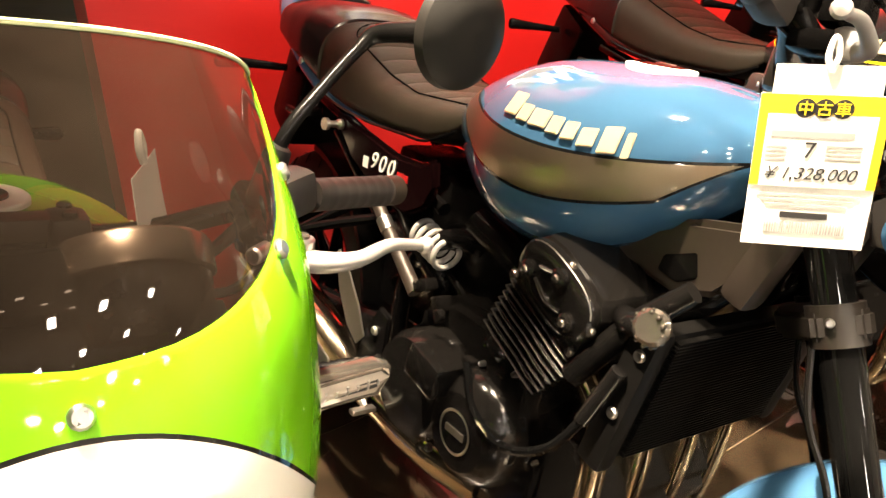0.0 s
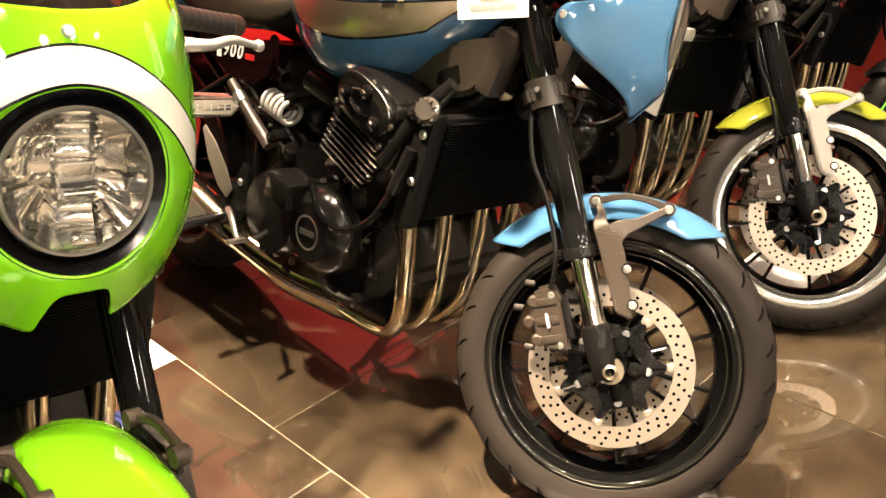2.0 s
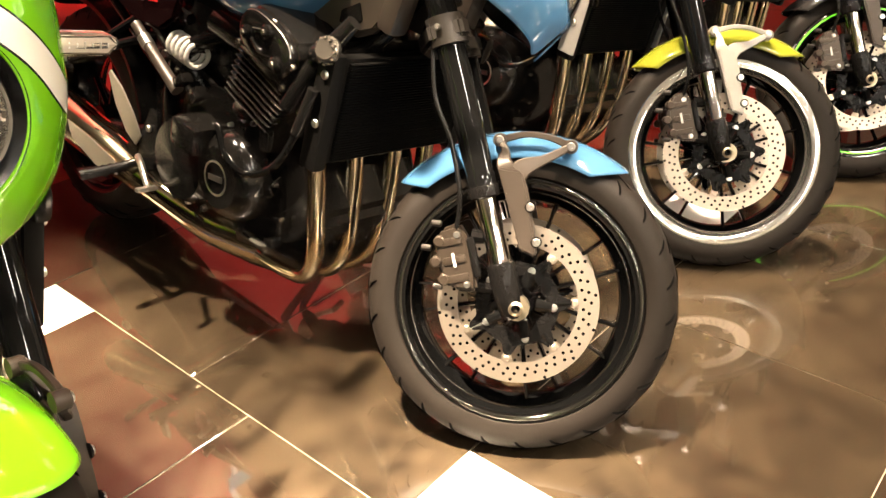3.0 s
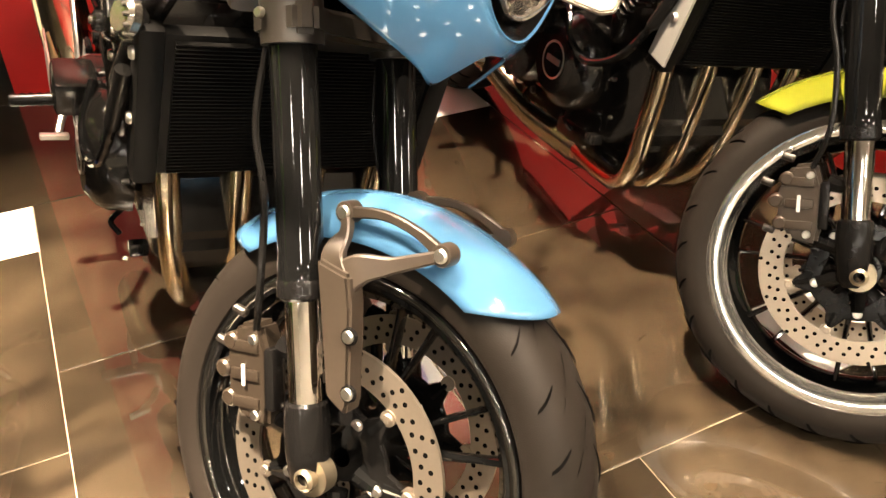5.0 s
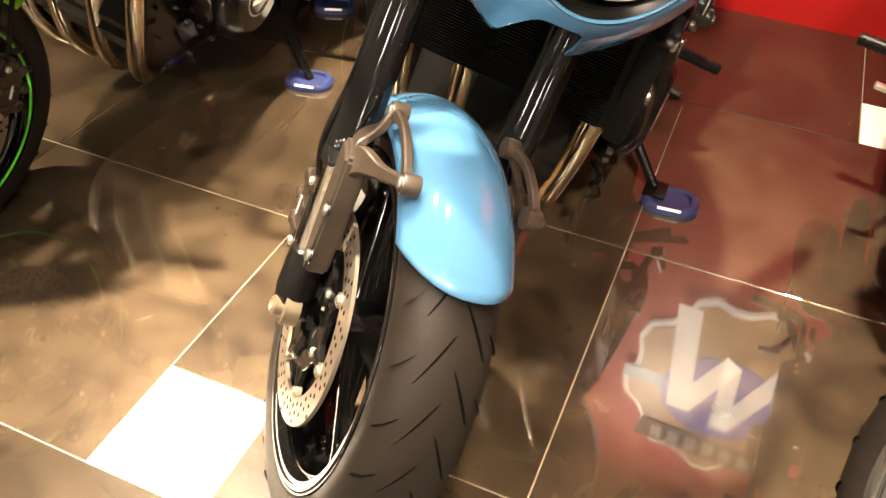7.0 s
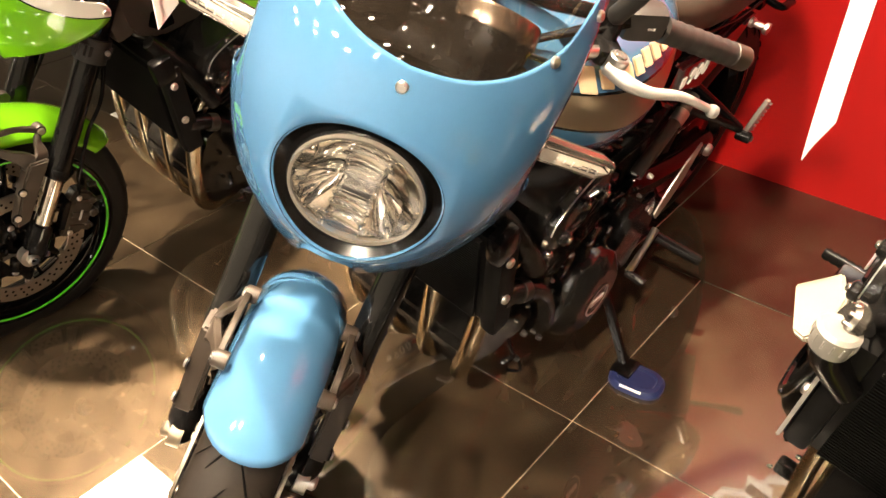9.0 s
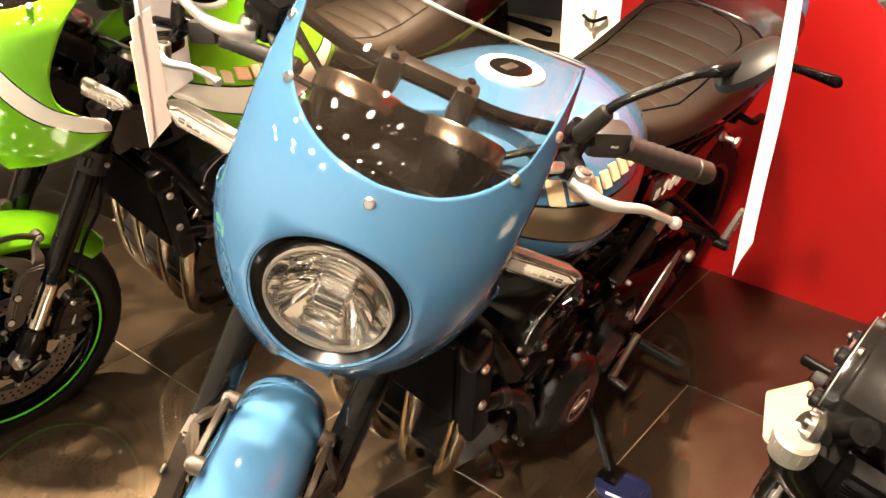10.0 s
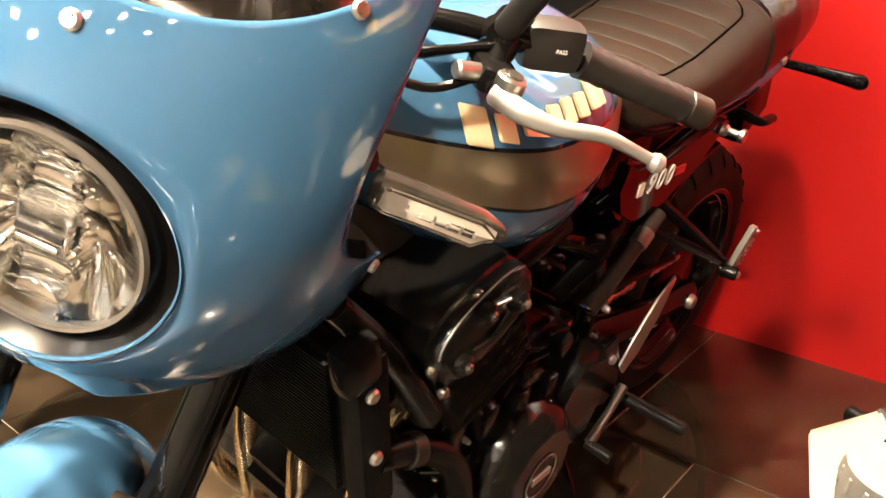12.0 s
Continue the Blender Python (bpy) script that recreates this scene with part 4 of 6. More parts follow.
        arm = [st + Vector((s * -0.006, -0.029, 0.036)), st + Vector((s * 0.005, -0.031, 0.066)), st + Vector((s * 0.040, -0.023, 0.104)), st + Vector((s * 0.075, -0.017, 0.140)), st + Vector((s * 0.096, -0.020, 0.158))]
        hc = st + Vector((s * 0.141, -0.042 + mirror_back, 0.172))
        arm.append(arm[-1].lerp(hc, 0.75))
        mr = finish(tube(arm, [0.0075, 0.0070, 0.0062, 0.0065, 0.0095, 0.012], 12, 6), "mirror", M_BLACK, bar, m, "round black bar mirror")
        foot = [st + Vector((s * q[0], q[1], q[2])) for q in ((-0.020, -0.025, -0.012), (-0.018, -0.0255, -0.006), (-0.006, -0.029, 0.036), (-0.003, -0.0295, 0.046), (-0.002, -0.030, 0.049))]
        finish(tube(foot, [0.010, 0.0135, 0.0135, 0.012, 0.008], 16, 1, False), "mirror_base", M_MATT, mr, m)
        finish(tube([st + Vector((s * -0.022, -0.012, -0.018)), st + Vector((s * -0.020, -0.028, -0.014))], [0.020, 0.014], 14, 1, False), "mirror_clamp", M_SATIN, mr, m)
        ang = Matrix.Translation(hc) @ Vector((s * mirror_face[0], mirror_face[1], mirror_face[2])).to_track_quat("X", "Z").to_matrix().to_4x4()
        finish(lathe([(0.001, -0.022), (0.022, -0.0205), (0.042, -0.016), (0.053, -0.006), (0.055, 0.004), (0.052, 0.006), (0.050, 0.002), (0.001, 0.002)], 40), "mirror_shell", M_MATT, mr, m @ ang)
        finish(lathe([(0.001, 0.0026), (0.050, 0.0026)], 40), "mirror_glass", M_CHROME, mr, m @ ang)
    return bar


def gauges(parent, m):
    base = Matrix.Translation((0, 0.240, 1.050)) @ Matrix.Rotation(radians(-38), 4, "X")
    first = None
    for s in (-1, 1):
        mm = m @ base @ Matrix.Translation((s * 0.068, 0, 0)) @ Matrix.Rotation(radians(-90), 4, "Y")
        g = finish(lathe([(0.001, -0.06), (0.045, -0.055), (0.054, -0.03), (0.056, 0.01), (0.056, 0.012)], 40), "gauge", M_SATIN, parent, mm, "round analogue gauge with a chrome bezel")
        finish(lathe([(0.0565, -0.010), (0.0585, -0.008), (0.0585, 0.012), (0.056, 0.016), (0.050, 0.017), (0.049, 0.010), (0.054, 0.004)], 40, closed=True), "bezel", M_BEZEL, g, mm)
        finish(lathe([(0.001, 0.009), (0.050, 0.009)], 40), "dial", M_PRINT, g, mm)
        for k in range(13):
            a = radians(-125 + 250 * k / 12)
            finish(box(0.0098, 0.041 * math.sin(a), 0.041 * math.cos(a), 0.0008, 0.0016, 0.008, 0, (-math.degrees(a), 0, 0)), "dial_mark", M_WHITE, g, mm)
        finish(box(0.0106, 0.012, -0.012, 0.001, 0.0018, 0.04, 0, (45, 0, 0)), "needle", M_WHITE, g, mm)
        gl = finish(lathe([(0.001, 0.015), (0.0495, 0.0145)], 40), "gauge_glass", M_LENS, g, mm)
        gl.visible_shadow = False
        first = first or g
    finish(box(0, 0, -0.01, 0.075, 0.07, 0.05, 0.014), "display", M_GLOSSB, first, m @ base)
    finish(box(0, 0.02, -0.05, 0.26, 0.09, 0.05, 0.018), "gauge_cover", M_BLACK, first, m @ base)


def yokes(parent, m):
    for z, w, th, mat in ((0.735, 0.27, 0.034, M_GUN), (0.925, 0.26, 0.028, M_SATIN)):
        y = fork_y(z)
        out = [(-w / 2, y - 0.03), (-w / 2 + 0.02, y - 0.042), (-0.06, y - 0.02), (0.06, y - 0.02), (w / 2 - 0.02, y - 0.042), (w / 2, y - 0.03), (w / 2, y + 0.03), (w / 2 - 0.03, y + 0.04), (0.04, y + 0.065), (-0.04, y + 0.065), (-w / 2 + 0.03, y + 0.04), (-w / 2, y + 0.03)]
        tilt = Matrix.Translation((0, y, z)) @ Matrix.Rotation(radians(-25.4), 4, "X") @ Matrix.Translation((0, -y, 0))
        yk = finish(plate(out, th, tilt, 0.006), "fork_yoke", mat, parent, m)
        for s in (-1, 1):
            d = AXIS
            p = Vector((s * 0.105, fork_y(z), z))
            finish(tube([p - d * th * 0.75, p + d * th * 0.75], 0.0345, 24, 1, False), "fork_clamp", mat, yk, m)
            finish(bolt((s * 0.142, p.y + 0.012, p.z), (s, 0, 0), 0.006, 0.006), "pinch_bolt", M_ALU, yk, m)
    for s in (-1, 1):
        p = Vector((s * 0.105, fork_y(0.95), 0.945))
        finish(tube([p, p + AXIS * 0.012], [0.023, 0.019], 20, 1, False), "fork_cap", M_ALU, yk, m)
    # headlight bracket with a diamond hole
    for s in (-1, 1):
        out = [(0.10, 0.915), (0.20, 0.925), (0.25, 0.885), (0.235, 0.835), (0.13, 0.845), (0.085, 0.875)]
        finish(plate(out, 0.004, side_plane(s * 0.088), 0.001), "lamp_bracket", M_GUN, yk, m)
        finish(plate([(0.135, 0.878), (0.155, 0.902), (0.185, 0.90), (0.195, 0.872), (0.175, 0.856), (0.148, 0.858)], 0.007, side_plane(s * 0.089), 0.001), "bracket_hole", M_GROOVE, yk, m)


TANK = [  # y, top, bottom, half width
    (0.345, 0.918, 0.882, 0.045), (0.360, 0.947, 0.856, 0.082), (0.386, 0.971, 0.828, 0.119), (0.438, 0.991, 0.784, 0.164), (0.51, 0.999, 0.738, 0.207), (0.59, 0.998, 0.706, 0.231),
    (0.67, 0.996, 0.698, 0.229), (0.748, 0.987, 0.710, 0.211), (0.820, 0.964, 0.742, 0.179), (0.880, 0.935, 0.778, 0.144), (0.928, 0.904, 0.806, 0.108), (0.966, 0.876, 0.828, 0.069), (0.981, 0.860, 0.842, 0.038)]


def tank_point(y, a):
    top, bot, hw = (curve(y, [t[0] for t in TANK], [t[i] for t in TANK]) for i in (1, 2, 3))
    zc = bot + (top - bot) * 0.43
    ca, sa = math.cos(a), math.sin(a)
    px = math.copysign(abs(ca) ** (0.9 if sa >= 0 else 0.45), ca) * hw
    pz = zc + (top - zc) * abs(sa) ** 0.92 if sa >= 0 else zc - (zc - bot) * abs(sa) ** 1.05
    return Vector((px, y, pz))


def tank(parent, mat, emblem=True, cap_ring=M_WHITE):
    ys = [p.x for p in smooth_path([(t[0], 0, 0) for t in TANK], 3)]
    n = 48
    bm = loft([[tank_point(y, 2 * math.pi * (k + 0.5) / n) for k in range(n)] for y in ys])
    tk = finish(bm, "fuel_tank", mat, parent, None, sharp=70)
    sm = tk.modifiers.new("even", "SMOOTH")
    sm.factor, sm.iterations = 0.5, 2
    top = Matrix.Translation((0, 0.598, 1.0005)) @ Matrix.Rotation(radians(-1), 4, "X") @ Matrix.Rotation(radians(-90), 4, "Y")
    finish(lathe([(0.036, -0.012), (0.036, 0.0015), (0.054, 0.0012), (0.056, -0.001), (0.056, -0.012)], 44, closed=True), "cap_ring", cap_ring, tk, top, "pale ring round the filler cap")
    cap = finish(lathe([(0.001, 0.004), (0.028, 0.0045), (0.035, 0.003), (0.0365, -0.004)], 44), "filler_cap", M_GLOSSB, tk, top)
    finish(box(0, 0.592, 1.0055, 0.014, 0.03, 0.003, 0.001, (-1, 0, 0)), "key_flap", M_ALU, cap)
    if emblem:
        for s in (-1, 1):
            grp = None
            hs = [0.037, 0.026, 0.026, 0.026, 0.026, 0.026, 0.037, 0.034]
            ws = [0.028, 0.022, 0.032, 0.022, 0.020, 0.022, 0.024, 0.010]
            pos = 0.0
            for i, (hh, ww) in enumerate(zip(hs, ws)):
                along = pos + ww / 2
                pos += ww + 0.004
                y = (0.472 + along * 1.13) if s > 0 else (0.706 - along * 1.13)
                zt = 0.906 + 0.06 * (y - 0.6) + (hh - 0.026) / 2
                # find the angle on the tank at this height
                a = min((abs(tank_point(y, q).z - zt), q) for q in np.linspace(0.02, 1.4, 90))[1]
                if s < 0:
                    a = math.pi - a
                p = tank_point(y, a)
                up = (tank_point(y, a + 0.05 * s) - p).normalized()
                fw = (tank_point(y + 0.01, a) - p).normalized()
                nrm = fw.cross(up).normalized()
                if nrm.x * s < 0:
                    nrm = -nrm
                mat4 = Matrix((( *fw, 0), (*up, 0), (*nrm, 0), (0, 0, 0, 1))).transposed()
                mat4.translation = p + nrm * 0.001
                slant = 0.05 * s * -1
                o = [(-ww * 0.56 - slant * hh, -hh * 0.55), (ww * 0.56 - slant * hh, -hh * 0.55), (ww * 0.56 + slant * hh, hh * 0.55), (-ww * 0.56 + slant * hh, hh * 0.55)]
                finish(plate(o, 0.004, mat4, 0.0014), "emblem_bar", M_GOLD, tk, None, "raised gold emblem bar" if i == 0 else "")
    return tk


def seat(parent, tail_mat):
    def back(y, z):
        yy = 0.925 + (y - 0.925) * 1.28
        return yy, z + 0.10 * max(0.0, yy - 0.97)

    # side profile: length, top, bottom, half width
    secs = ((0.925, 0.852, 0.838, 0.070), (0.945, 0.858, 0.818, 0.096), (0.975, 0.858, 0.785, 0.116), (1.01, 0.858, 0.766, 0.128), (1.08, 0.860, 0.764, 0.141), (1.16, 0.876, 0.762, 0.148),
            (1.24, 0.908, 0.764, 0.151), (1.30, 0.936, 0.770, 0.151), (1.36, 0.957, 0.785, 0.149), (1.42, 0.972, 0.800, 0.153), (1.50, 0.982, 0.822, 0.158),
            (1.58, 0.984, 0.845, 0.154), (1.66, 0.976, 0.872, 0.145), (1.715, 0.960, 0.900, 0.124))

    def section(y):
        return tuple(float(np.interp(y, [q[0] for q in secs], [q[i] for q in secs])) for i in (1, 2, 3))

    def top_at(x, y):
        t, b, w = section(y)
        zc = b + (t - b) * 0.35
        ca = min(0.999, abs(x) / w) ** (1 / 0.62)
        return zc + (t - zc) * math.sqrt(1 - ca * ca) ** 0.65

    def insert(y):
        """Half width of the pleated panel."""
        if y > 1.345:
            return 0.0
        return min(0.107, 0.074 + 0.26 * (y - 0.95)) * (1 if y < 1.29 else math.sqrt(max(0.0, 1 - ((y - 1.29) / 0.055) ** 2)))

    pitch, first = 0.046, 0.982
    ys = set(np.round(np.arange(0.925, 1.715, 0.012), 4)) | {1.715, 1.352, 1.3585, 1.360, 1.3615, 1.368}
    for k in range(8):
        y = first + pitch * k
        ys |= {round(y + e, 4) for e in (-0.011, -0.006, -0.003, -0.0014, 0, 0.0014, 0.003, 0.006, 0.011)}
    rings = []
    for y in sorted(ys):
        t, b, w = section(y)
        near = min(abs(y - (first + pitch * k)) for k in range(8))
        puff = 0.0050 * min(1.0, near / 0.016) ** 0.45 - 0.0022
        seam = -0.005 * max(0.0, 1 - abs(y - 1.360) / 0.006)
        ring = []
        for k in range(72):
            a = 2 * math.pi * (k + 0.5) / 72
            ca, sa = math.cos(a), math.sin(a)
            x = math.copysign(abs(ca) ** 0.62, ca) * w
            zc = b + (t - b) * 0.35
            z = zc + (t - zc) * abs(sa) ** 0.65 if sa >= 0 else zc - (zc - b) * abs(sa) ** 0.6
            if sa > 0 and abs(x) < insert(y):
                z += puff
            if sa > 0:
                z += seam
            ring.append((x + math.copysign(seam, -x) * (1 if sa > -0.3 else 0) * -1 * (abs(ca) ** 2), y, z))
        rings.append(ring)
    seat_bm = loft(rings)
    for f in seat_bm.faces:
        f.material_index = 1 if f.calc_center_median().y > 1.360 else 0
    st = finish(seat_bm, "seat", [M_SEAT, M_SEATBACK], parent, None, "dark brown pleated bench seat with a smooth dark rear tinted by wall reflection", sharp=60)
    # stitched border of the pleated panel and the stitched pleats
    for s in (-1, 1):
        line = [float(y) for y in np.arange(0.955, 1.285, 0.03)] + [1.29, 1.305, 1.32, 1.333, 1.341, 1.3445]
        finish(tube([(s * insert(y), y, top_at(insert(y), y) + 0.0012) for y in line], 0.0018, 6, 2), "stitched_seam", M_GROOVE, st)
    for k in range(8):
        y = first + pitch * k
        h = insert(y) - 0.003
        finish(tube([(h * u, y, top_at(h * u, y) - 0.0024) for u in (-1, -0.9, -0.75, -0.5, -0.25, 0, 0.25, 0.5, 0.75, 0.9, 1)], 0.0013, 6, 1), "pleat_seam", M_GROOVE, st)
    for s in (-1, 1):
        pts = [(s * section(y)[2], y, section(y)[1] + (section(y)[0] - section(y)[1]) * 0.10) for y in np.arange(0.96, 1.36, 0.05)]
        finish(tube(pts, 0.003, 6, 3), "piping", M_SATIN, st)
    # tail cowl under the seat, ducktail upwards at the rear
    rings = []
    for y, t, b, w in ((1.10, 0.765, 0.735, 0.120), (1.18, 0.775, 0.728, 0.138), (1.28, 0.79, 0.735, 0.150), (1.36, 0.815, 0.755, 0.156), (1.44, 0.85, 0.785, 0.150), (1.50, 0.880, 0.812, 0.142), (1.56, 0.905, 0.838, 0.124), (1.61, 0.908, 0.862, 0.095), (1.645, 0.895, 0.876, 0.06)):
        (y, t), b = back(y, t), back(y, b)[1]
        rings.append([(math.copysign(abs(math.cos(a)) ** 0.6, math.cos(a)) * w, y, (t + b) / 2 + (t - b) / 2 * math.copysign(abs(math.sin(a)) ** 0.7, math.sin(a))) for a in [2 * math.pi * (k + 0.5) / 28 for k in range(28)]])
    tl = finish(loft(rings), "tail_cowl", tail_mat, parent, None, sharp=60)
    pad = [[(math.copysign(abs(math.cos(a)) ** 0.6, math.cos(a)) * w, y, z + 0.012 * math.sin(a)) for a in [2 * math.pi * (k + 0.5) / 20 for k in range(20)]] for y, z, w in ((*back(1.548, 0.898), 0.100), (*back(1.56, 0.905), 0.106), (*back(1.60, 0.910), 0.085), (*back(1.63, 0.900), 0.055))]
    finish(loft(pad), "tail_pad", M_DARK, tl, None, sharp=60)
    for s in (-1, 1):
        finish(bolt((s * 0.152, 1.484, 0.846), (s, 0, 0), 0.009, 0.006), "tail_button", M_ALU, tl)
        bob = Vector((s * 0.155, 1.235, 0.748))
        finish(tube([bob, bob + Vector((s * 0.006, 0, 0)), bob + Vector((s * 0.010, 0, 0)), bob + Vector((s * 0.026, 0, 0)), bob + Vector((s * 0.030, 0, 0)), bob + Vector((s * 0.037, 0, 0))], [0.011, 0.011, 0.007, 0.007, 0.0125, 0.0125], 16, 1, False), "bobbin", M_ALU, tl, None, "silver bobbin below the seat")
        finish(tube([(s * 0.09, 1.74, 0.80), (s * 0.16, 1.77, 0.80), (s * 0.235, 1.785, 0.80), (s * 0.242, 1.786, 0.80)], [0.009, 0.011, 0.0165, 0.010], 12, 3), "rear_signal", M_BLACK, tl)
        finish(tube([(s * 0.12, 1.40, 0.745), (s * 0.16, 1.42, 0.735), (s * 0.165, 1.50, 0.735)], 0.009, 10, 5), "grab_hook", M_SATIN, tl)
    finish(box(0, 1.80, 0.915, 0.11, 0.05, 0.035, 0.014), "tail_lamp", M_REDPAINT, tl)
    # mudguard and plate holder
    finish(box(0, 1.76, 0.74, 0.15, 0.16, 0.24, 0.02, (28, 0, 0)), "rear_mudguard", M_BLACK, tl)
    # the whole tail as long and as broad as the frame carries it
    for ob in (st, *st.children, tl, *tl.children):
        for v in ob.data.vertices:
            v.co = (v.co.x * 1.12, float(np.interp(v.co.y, (0.90, 0.925, 1.345, 1.484, 1.715, 1.95), (0.86, 0.885, 1.365, 1.45, 1.645, 1.82))), v.co.z + 0.014)
    return st


def side_cover(parent, mat):
    for s in (-1, 1):
        out = [(0.955, 0.765), (0.99, 0.745), (1.08, 0.740), (1.30, 0.775), (1.33, 0.762), (1.24, 0.690), (1.12, 0.640), (1.02, 0.635), (0.965, 0.665), (0.94, 0.71)]
        sc = finish(plate(out, 0.02, side_plane(s * 0.160) @ Matrix.Translation((-0.045, 0.010, 0)), 0.008), "side_cover", mat, parent, None, "gloss black side cover with the red wall's sheen in its colour")
        badge_text(sc, s)


def badge_text(parent, s):
    for i, ch in enumerate("900"):
        cu = bpy.data.curves.new("badge_digit", "FONT")
        cu.body, cu.size, cu.extrude, cu.shear = ch, 0.048, 0.0012, 0.25
        tmp = new("tmp_badge", cu)
        me = bpy.data.meshes.new_from_object(tmp.evaluated_get(bpy.context.evaluated_depsgraph_get()))
        bpy.data.objects.remove(tmp)
        bpy.data.curves.remove(cu)
        b = bmesh.new()
        b.from_mesh(me)
        bmesh.ops.remove_doubles(b, verts=b.verts, dist=1e-6)
        along = 0.031 * i
        if s > 0:
            m = Matrix(((0, 0, 1, 0.1715), (1, 0, 0, 0.990 + along), (0, 1, 0, 0.698), (0, 0, 0, 1)))
        else:
            m = Matrix(((0, 0, -1, -0.1715), (-1, 0, 0, 1.115 - along), (0, 1, 0, 0.705), (0, 0, 0, 1)))
        ob = finish(b, "badge_digit", M_WHITE, parent, m)
    finish(box(s * 0.1710, 1.107 if s > 0 else 0.998, 0.714, 0.002, 0.036, 0.014, 0.0), "badge_bar", M_REDPAINT, parent)
    finish(box(s * 0.1710, 0.972 if s > 0 else 1.132, 0.710, 0.002, 0.018, 0.022, 0.0), "badge_bar", M_WHITE, parent)
    return ob


CYL_BASE = Vector((0, 0.590, 0.512))
# the crankcase group stands wider, higher and further forward than its own drawing
CASE = Matrix.Translation((0, -0.09, 0.045)) @ Matrix.Diagonal((1.33, 1, 1, 1))


def engine(parent):
    eng = finish(plate([(0.50, 0.30), (0.52, 0.24), (0.60, 0.205), (0.82, 0.195), (0.95, 0.25), (1.00, 0.36), (0.98, 0.46), (0.90, 0.505), (0.74, 0.505), (0.62, 0.465), (0.54, 0.41)], 0.245, side_plane(0), 0.018), "engine", M_ENGINE, parent, CASE, "black four-cylinder engine with polished fin edges")
    # cylinder block with fins
    rot = Matrix.Translation(CYL_BASE) @ Matrix.Rotation(radians(25), 4, "X") @ Matrix.Diagonal((1.1, 1, 1, 1))
    finish(box(0, 0, 0.06, 0.36, 0.15, 0.16, 0.012), "cylinder_block", M_ENGINE, eng, rot)
    nf = 8
    for i in range(nf):
        z = 0.035 + i * 0.0135
        f = box(0, 0.010 - 0.002 * i, z, 0.402 - 0.004 * (i % 2), 0.150 + 0.004 * i, 0.0036, 0.0015, segs=1)
        finish(f, "cooling_fin", M_ENGINE, eng, rot)
        for s in (-1, 1):
            h, c = 0.073 + 0.002 * i, 0.010 - 0.002 * i
            finish(tube([(s * 0.1995, c - h, z), (s * 0.2020, c - 0.6 * h, z), (s * 0.2012, c, z + 0.0012), (s * 0.2020, c + 0.6 * h, z), (s * 0.1995, c + h, z)], 0.0008, 6, 4), "fin_edge", M_FINEDGE, eng, rot)
    head = finish(box(0, 0.0, 0.165, 0.41, 0.165, 0.058, 0.014), "cylinder_head", M_ENGINE, eng, rot)
    # cam cover with end caps
    rings = []
    for x, k in ((-0.205, 0.84), (-0.198, 0.96), (-0.185, 1.0), (0.185, 1.0), (0.198, 0.96), (0.205, 0.84)):
        rings.append([(x, k * q[0], 0.19 + k * q[1]) for q in ((-0.085, 0.0), (-0.084, 0.028), (-0.066, 0.052), (-0.03, 0.060), (0.03, 0.060), (0.066, 0.052), (0.084, 0.028), (0.085, 0.0))])
    cov = finish(loft(rings), "cam_cover", M_ENGINE, eng, rot)
    for s in (-1, 1):
        for y in (-0.045, 0.045):
            finish(tube([(s * 0.195, y, 0.212), (s * 0.213, y, 0.212), (s * 0.216, y, 0.212)], [0.026, 0.026, 0.018], 20, 1, False), "cam_plug", M_ENGINE, cov, rot)
        for y, z in ((-0.075, 0.15), (0.075, 0.15), (-0.082, 0.20), (0.0, 0.243)):
            finish(bolt((s * 0.206, y, z), (s, 0, 0), 0.008, 0.006), "head_bolt", M_SHELL, cov, rot, "bright head bolt")
        finish(box(s * 0.208, 0.0, 0.228, 0.004, 0.05, 0.004, 0.001), "cover_edge", M_ALU, cov, rot)
    for s in (-1, 1):
        # rounded end cover with three bosses and a bright turned edge
        poly = [(0.082 * math.copysign(abs(math.cos(q)) ** 0.75, math.cos(q)), 0.199 + 0.046 * math.copysign(abs(math.sin(q)) ** 0.8, math.sin(q))) for q in [2 * math.pi * (k + 0.5) / 28 for k in range(28)]]
        rings = [[(s * x, y * k, 0.199 + (z - 0.199) * k) for y, z in poly] for x, k in ((0.200, 1.0), (0.211, 1.0), (0.216, 0.95), (0.218, 0.86), (0.2185, 0.6))]
        sp = finish(loft(rings), "head_cover", M_ENGINE, cov, rot)
        edge = [(s * 0.2142, y * 0.97, 0.199 + (z - 0.199) * 0.97) for y, z in poly[2:13]]
        finish(tube(edge, 0.0010, 6, 1, False), "cover_edge", M_ALU, sp, rot)
        for y, z in ((-0.052, 0.188), (0.048, 0.192), (-0.004, 0.226)):
            finish(tube([(s * 0.216, y, z), (s * 0.225, y, z), (s * 0.228, y, z)], [0.0140, 0.0135, 0.009], 18, 1, False), "cover_boss", M_ENGINE, sp, rot)
            finish(bolt((s * 0.228, y, z), (s, 0, 0), 0.0062, 0.004), "cover_bolt", M_SHELL, sp, rot)
        finish(tube([(s * 0.2195, -0.034, 0.190), (s * 0.2205, -0.004, 0.181), (s * 0.2195, 0.030, 0.190)], 0.0040, 8, 5), "cover_rib", M_ENGINE, sp, rot)
        finish(tube([(s * 0.2195, 0.010, 0.222), (s * 0.2205, 0.034, 0.210)], 0.0026, 8, 1, False), "cover_rib", M_POLISH, sp, rot)
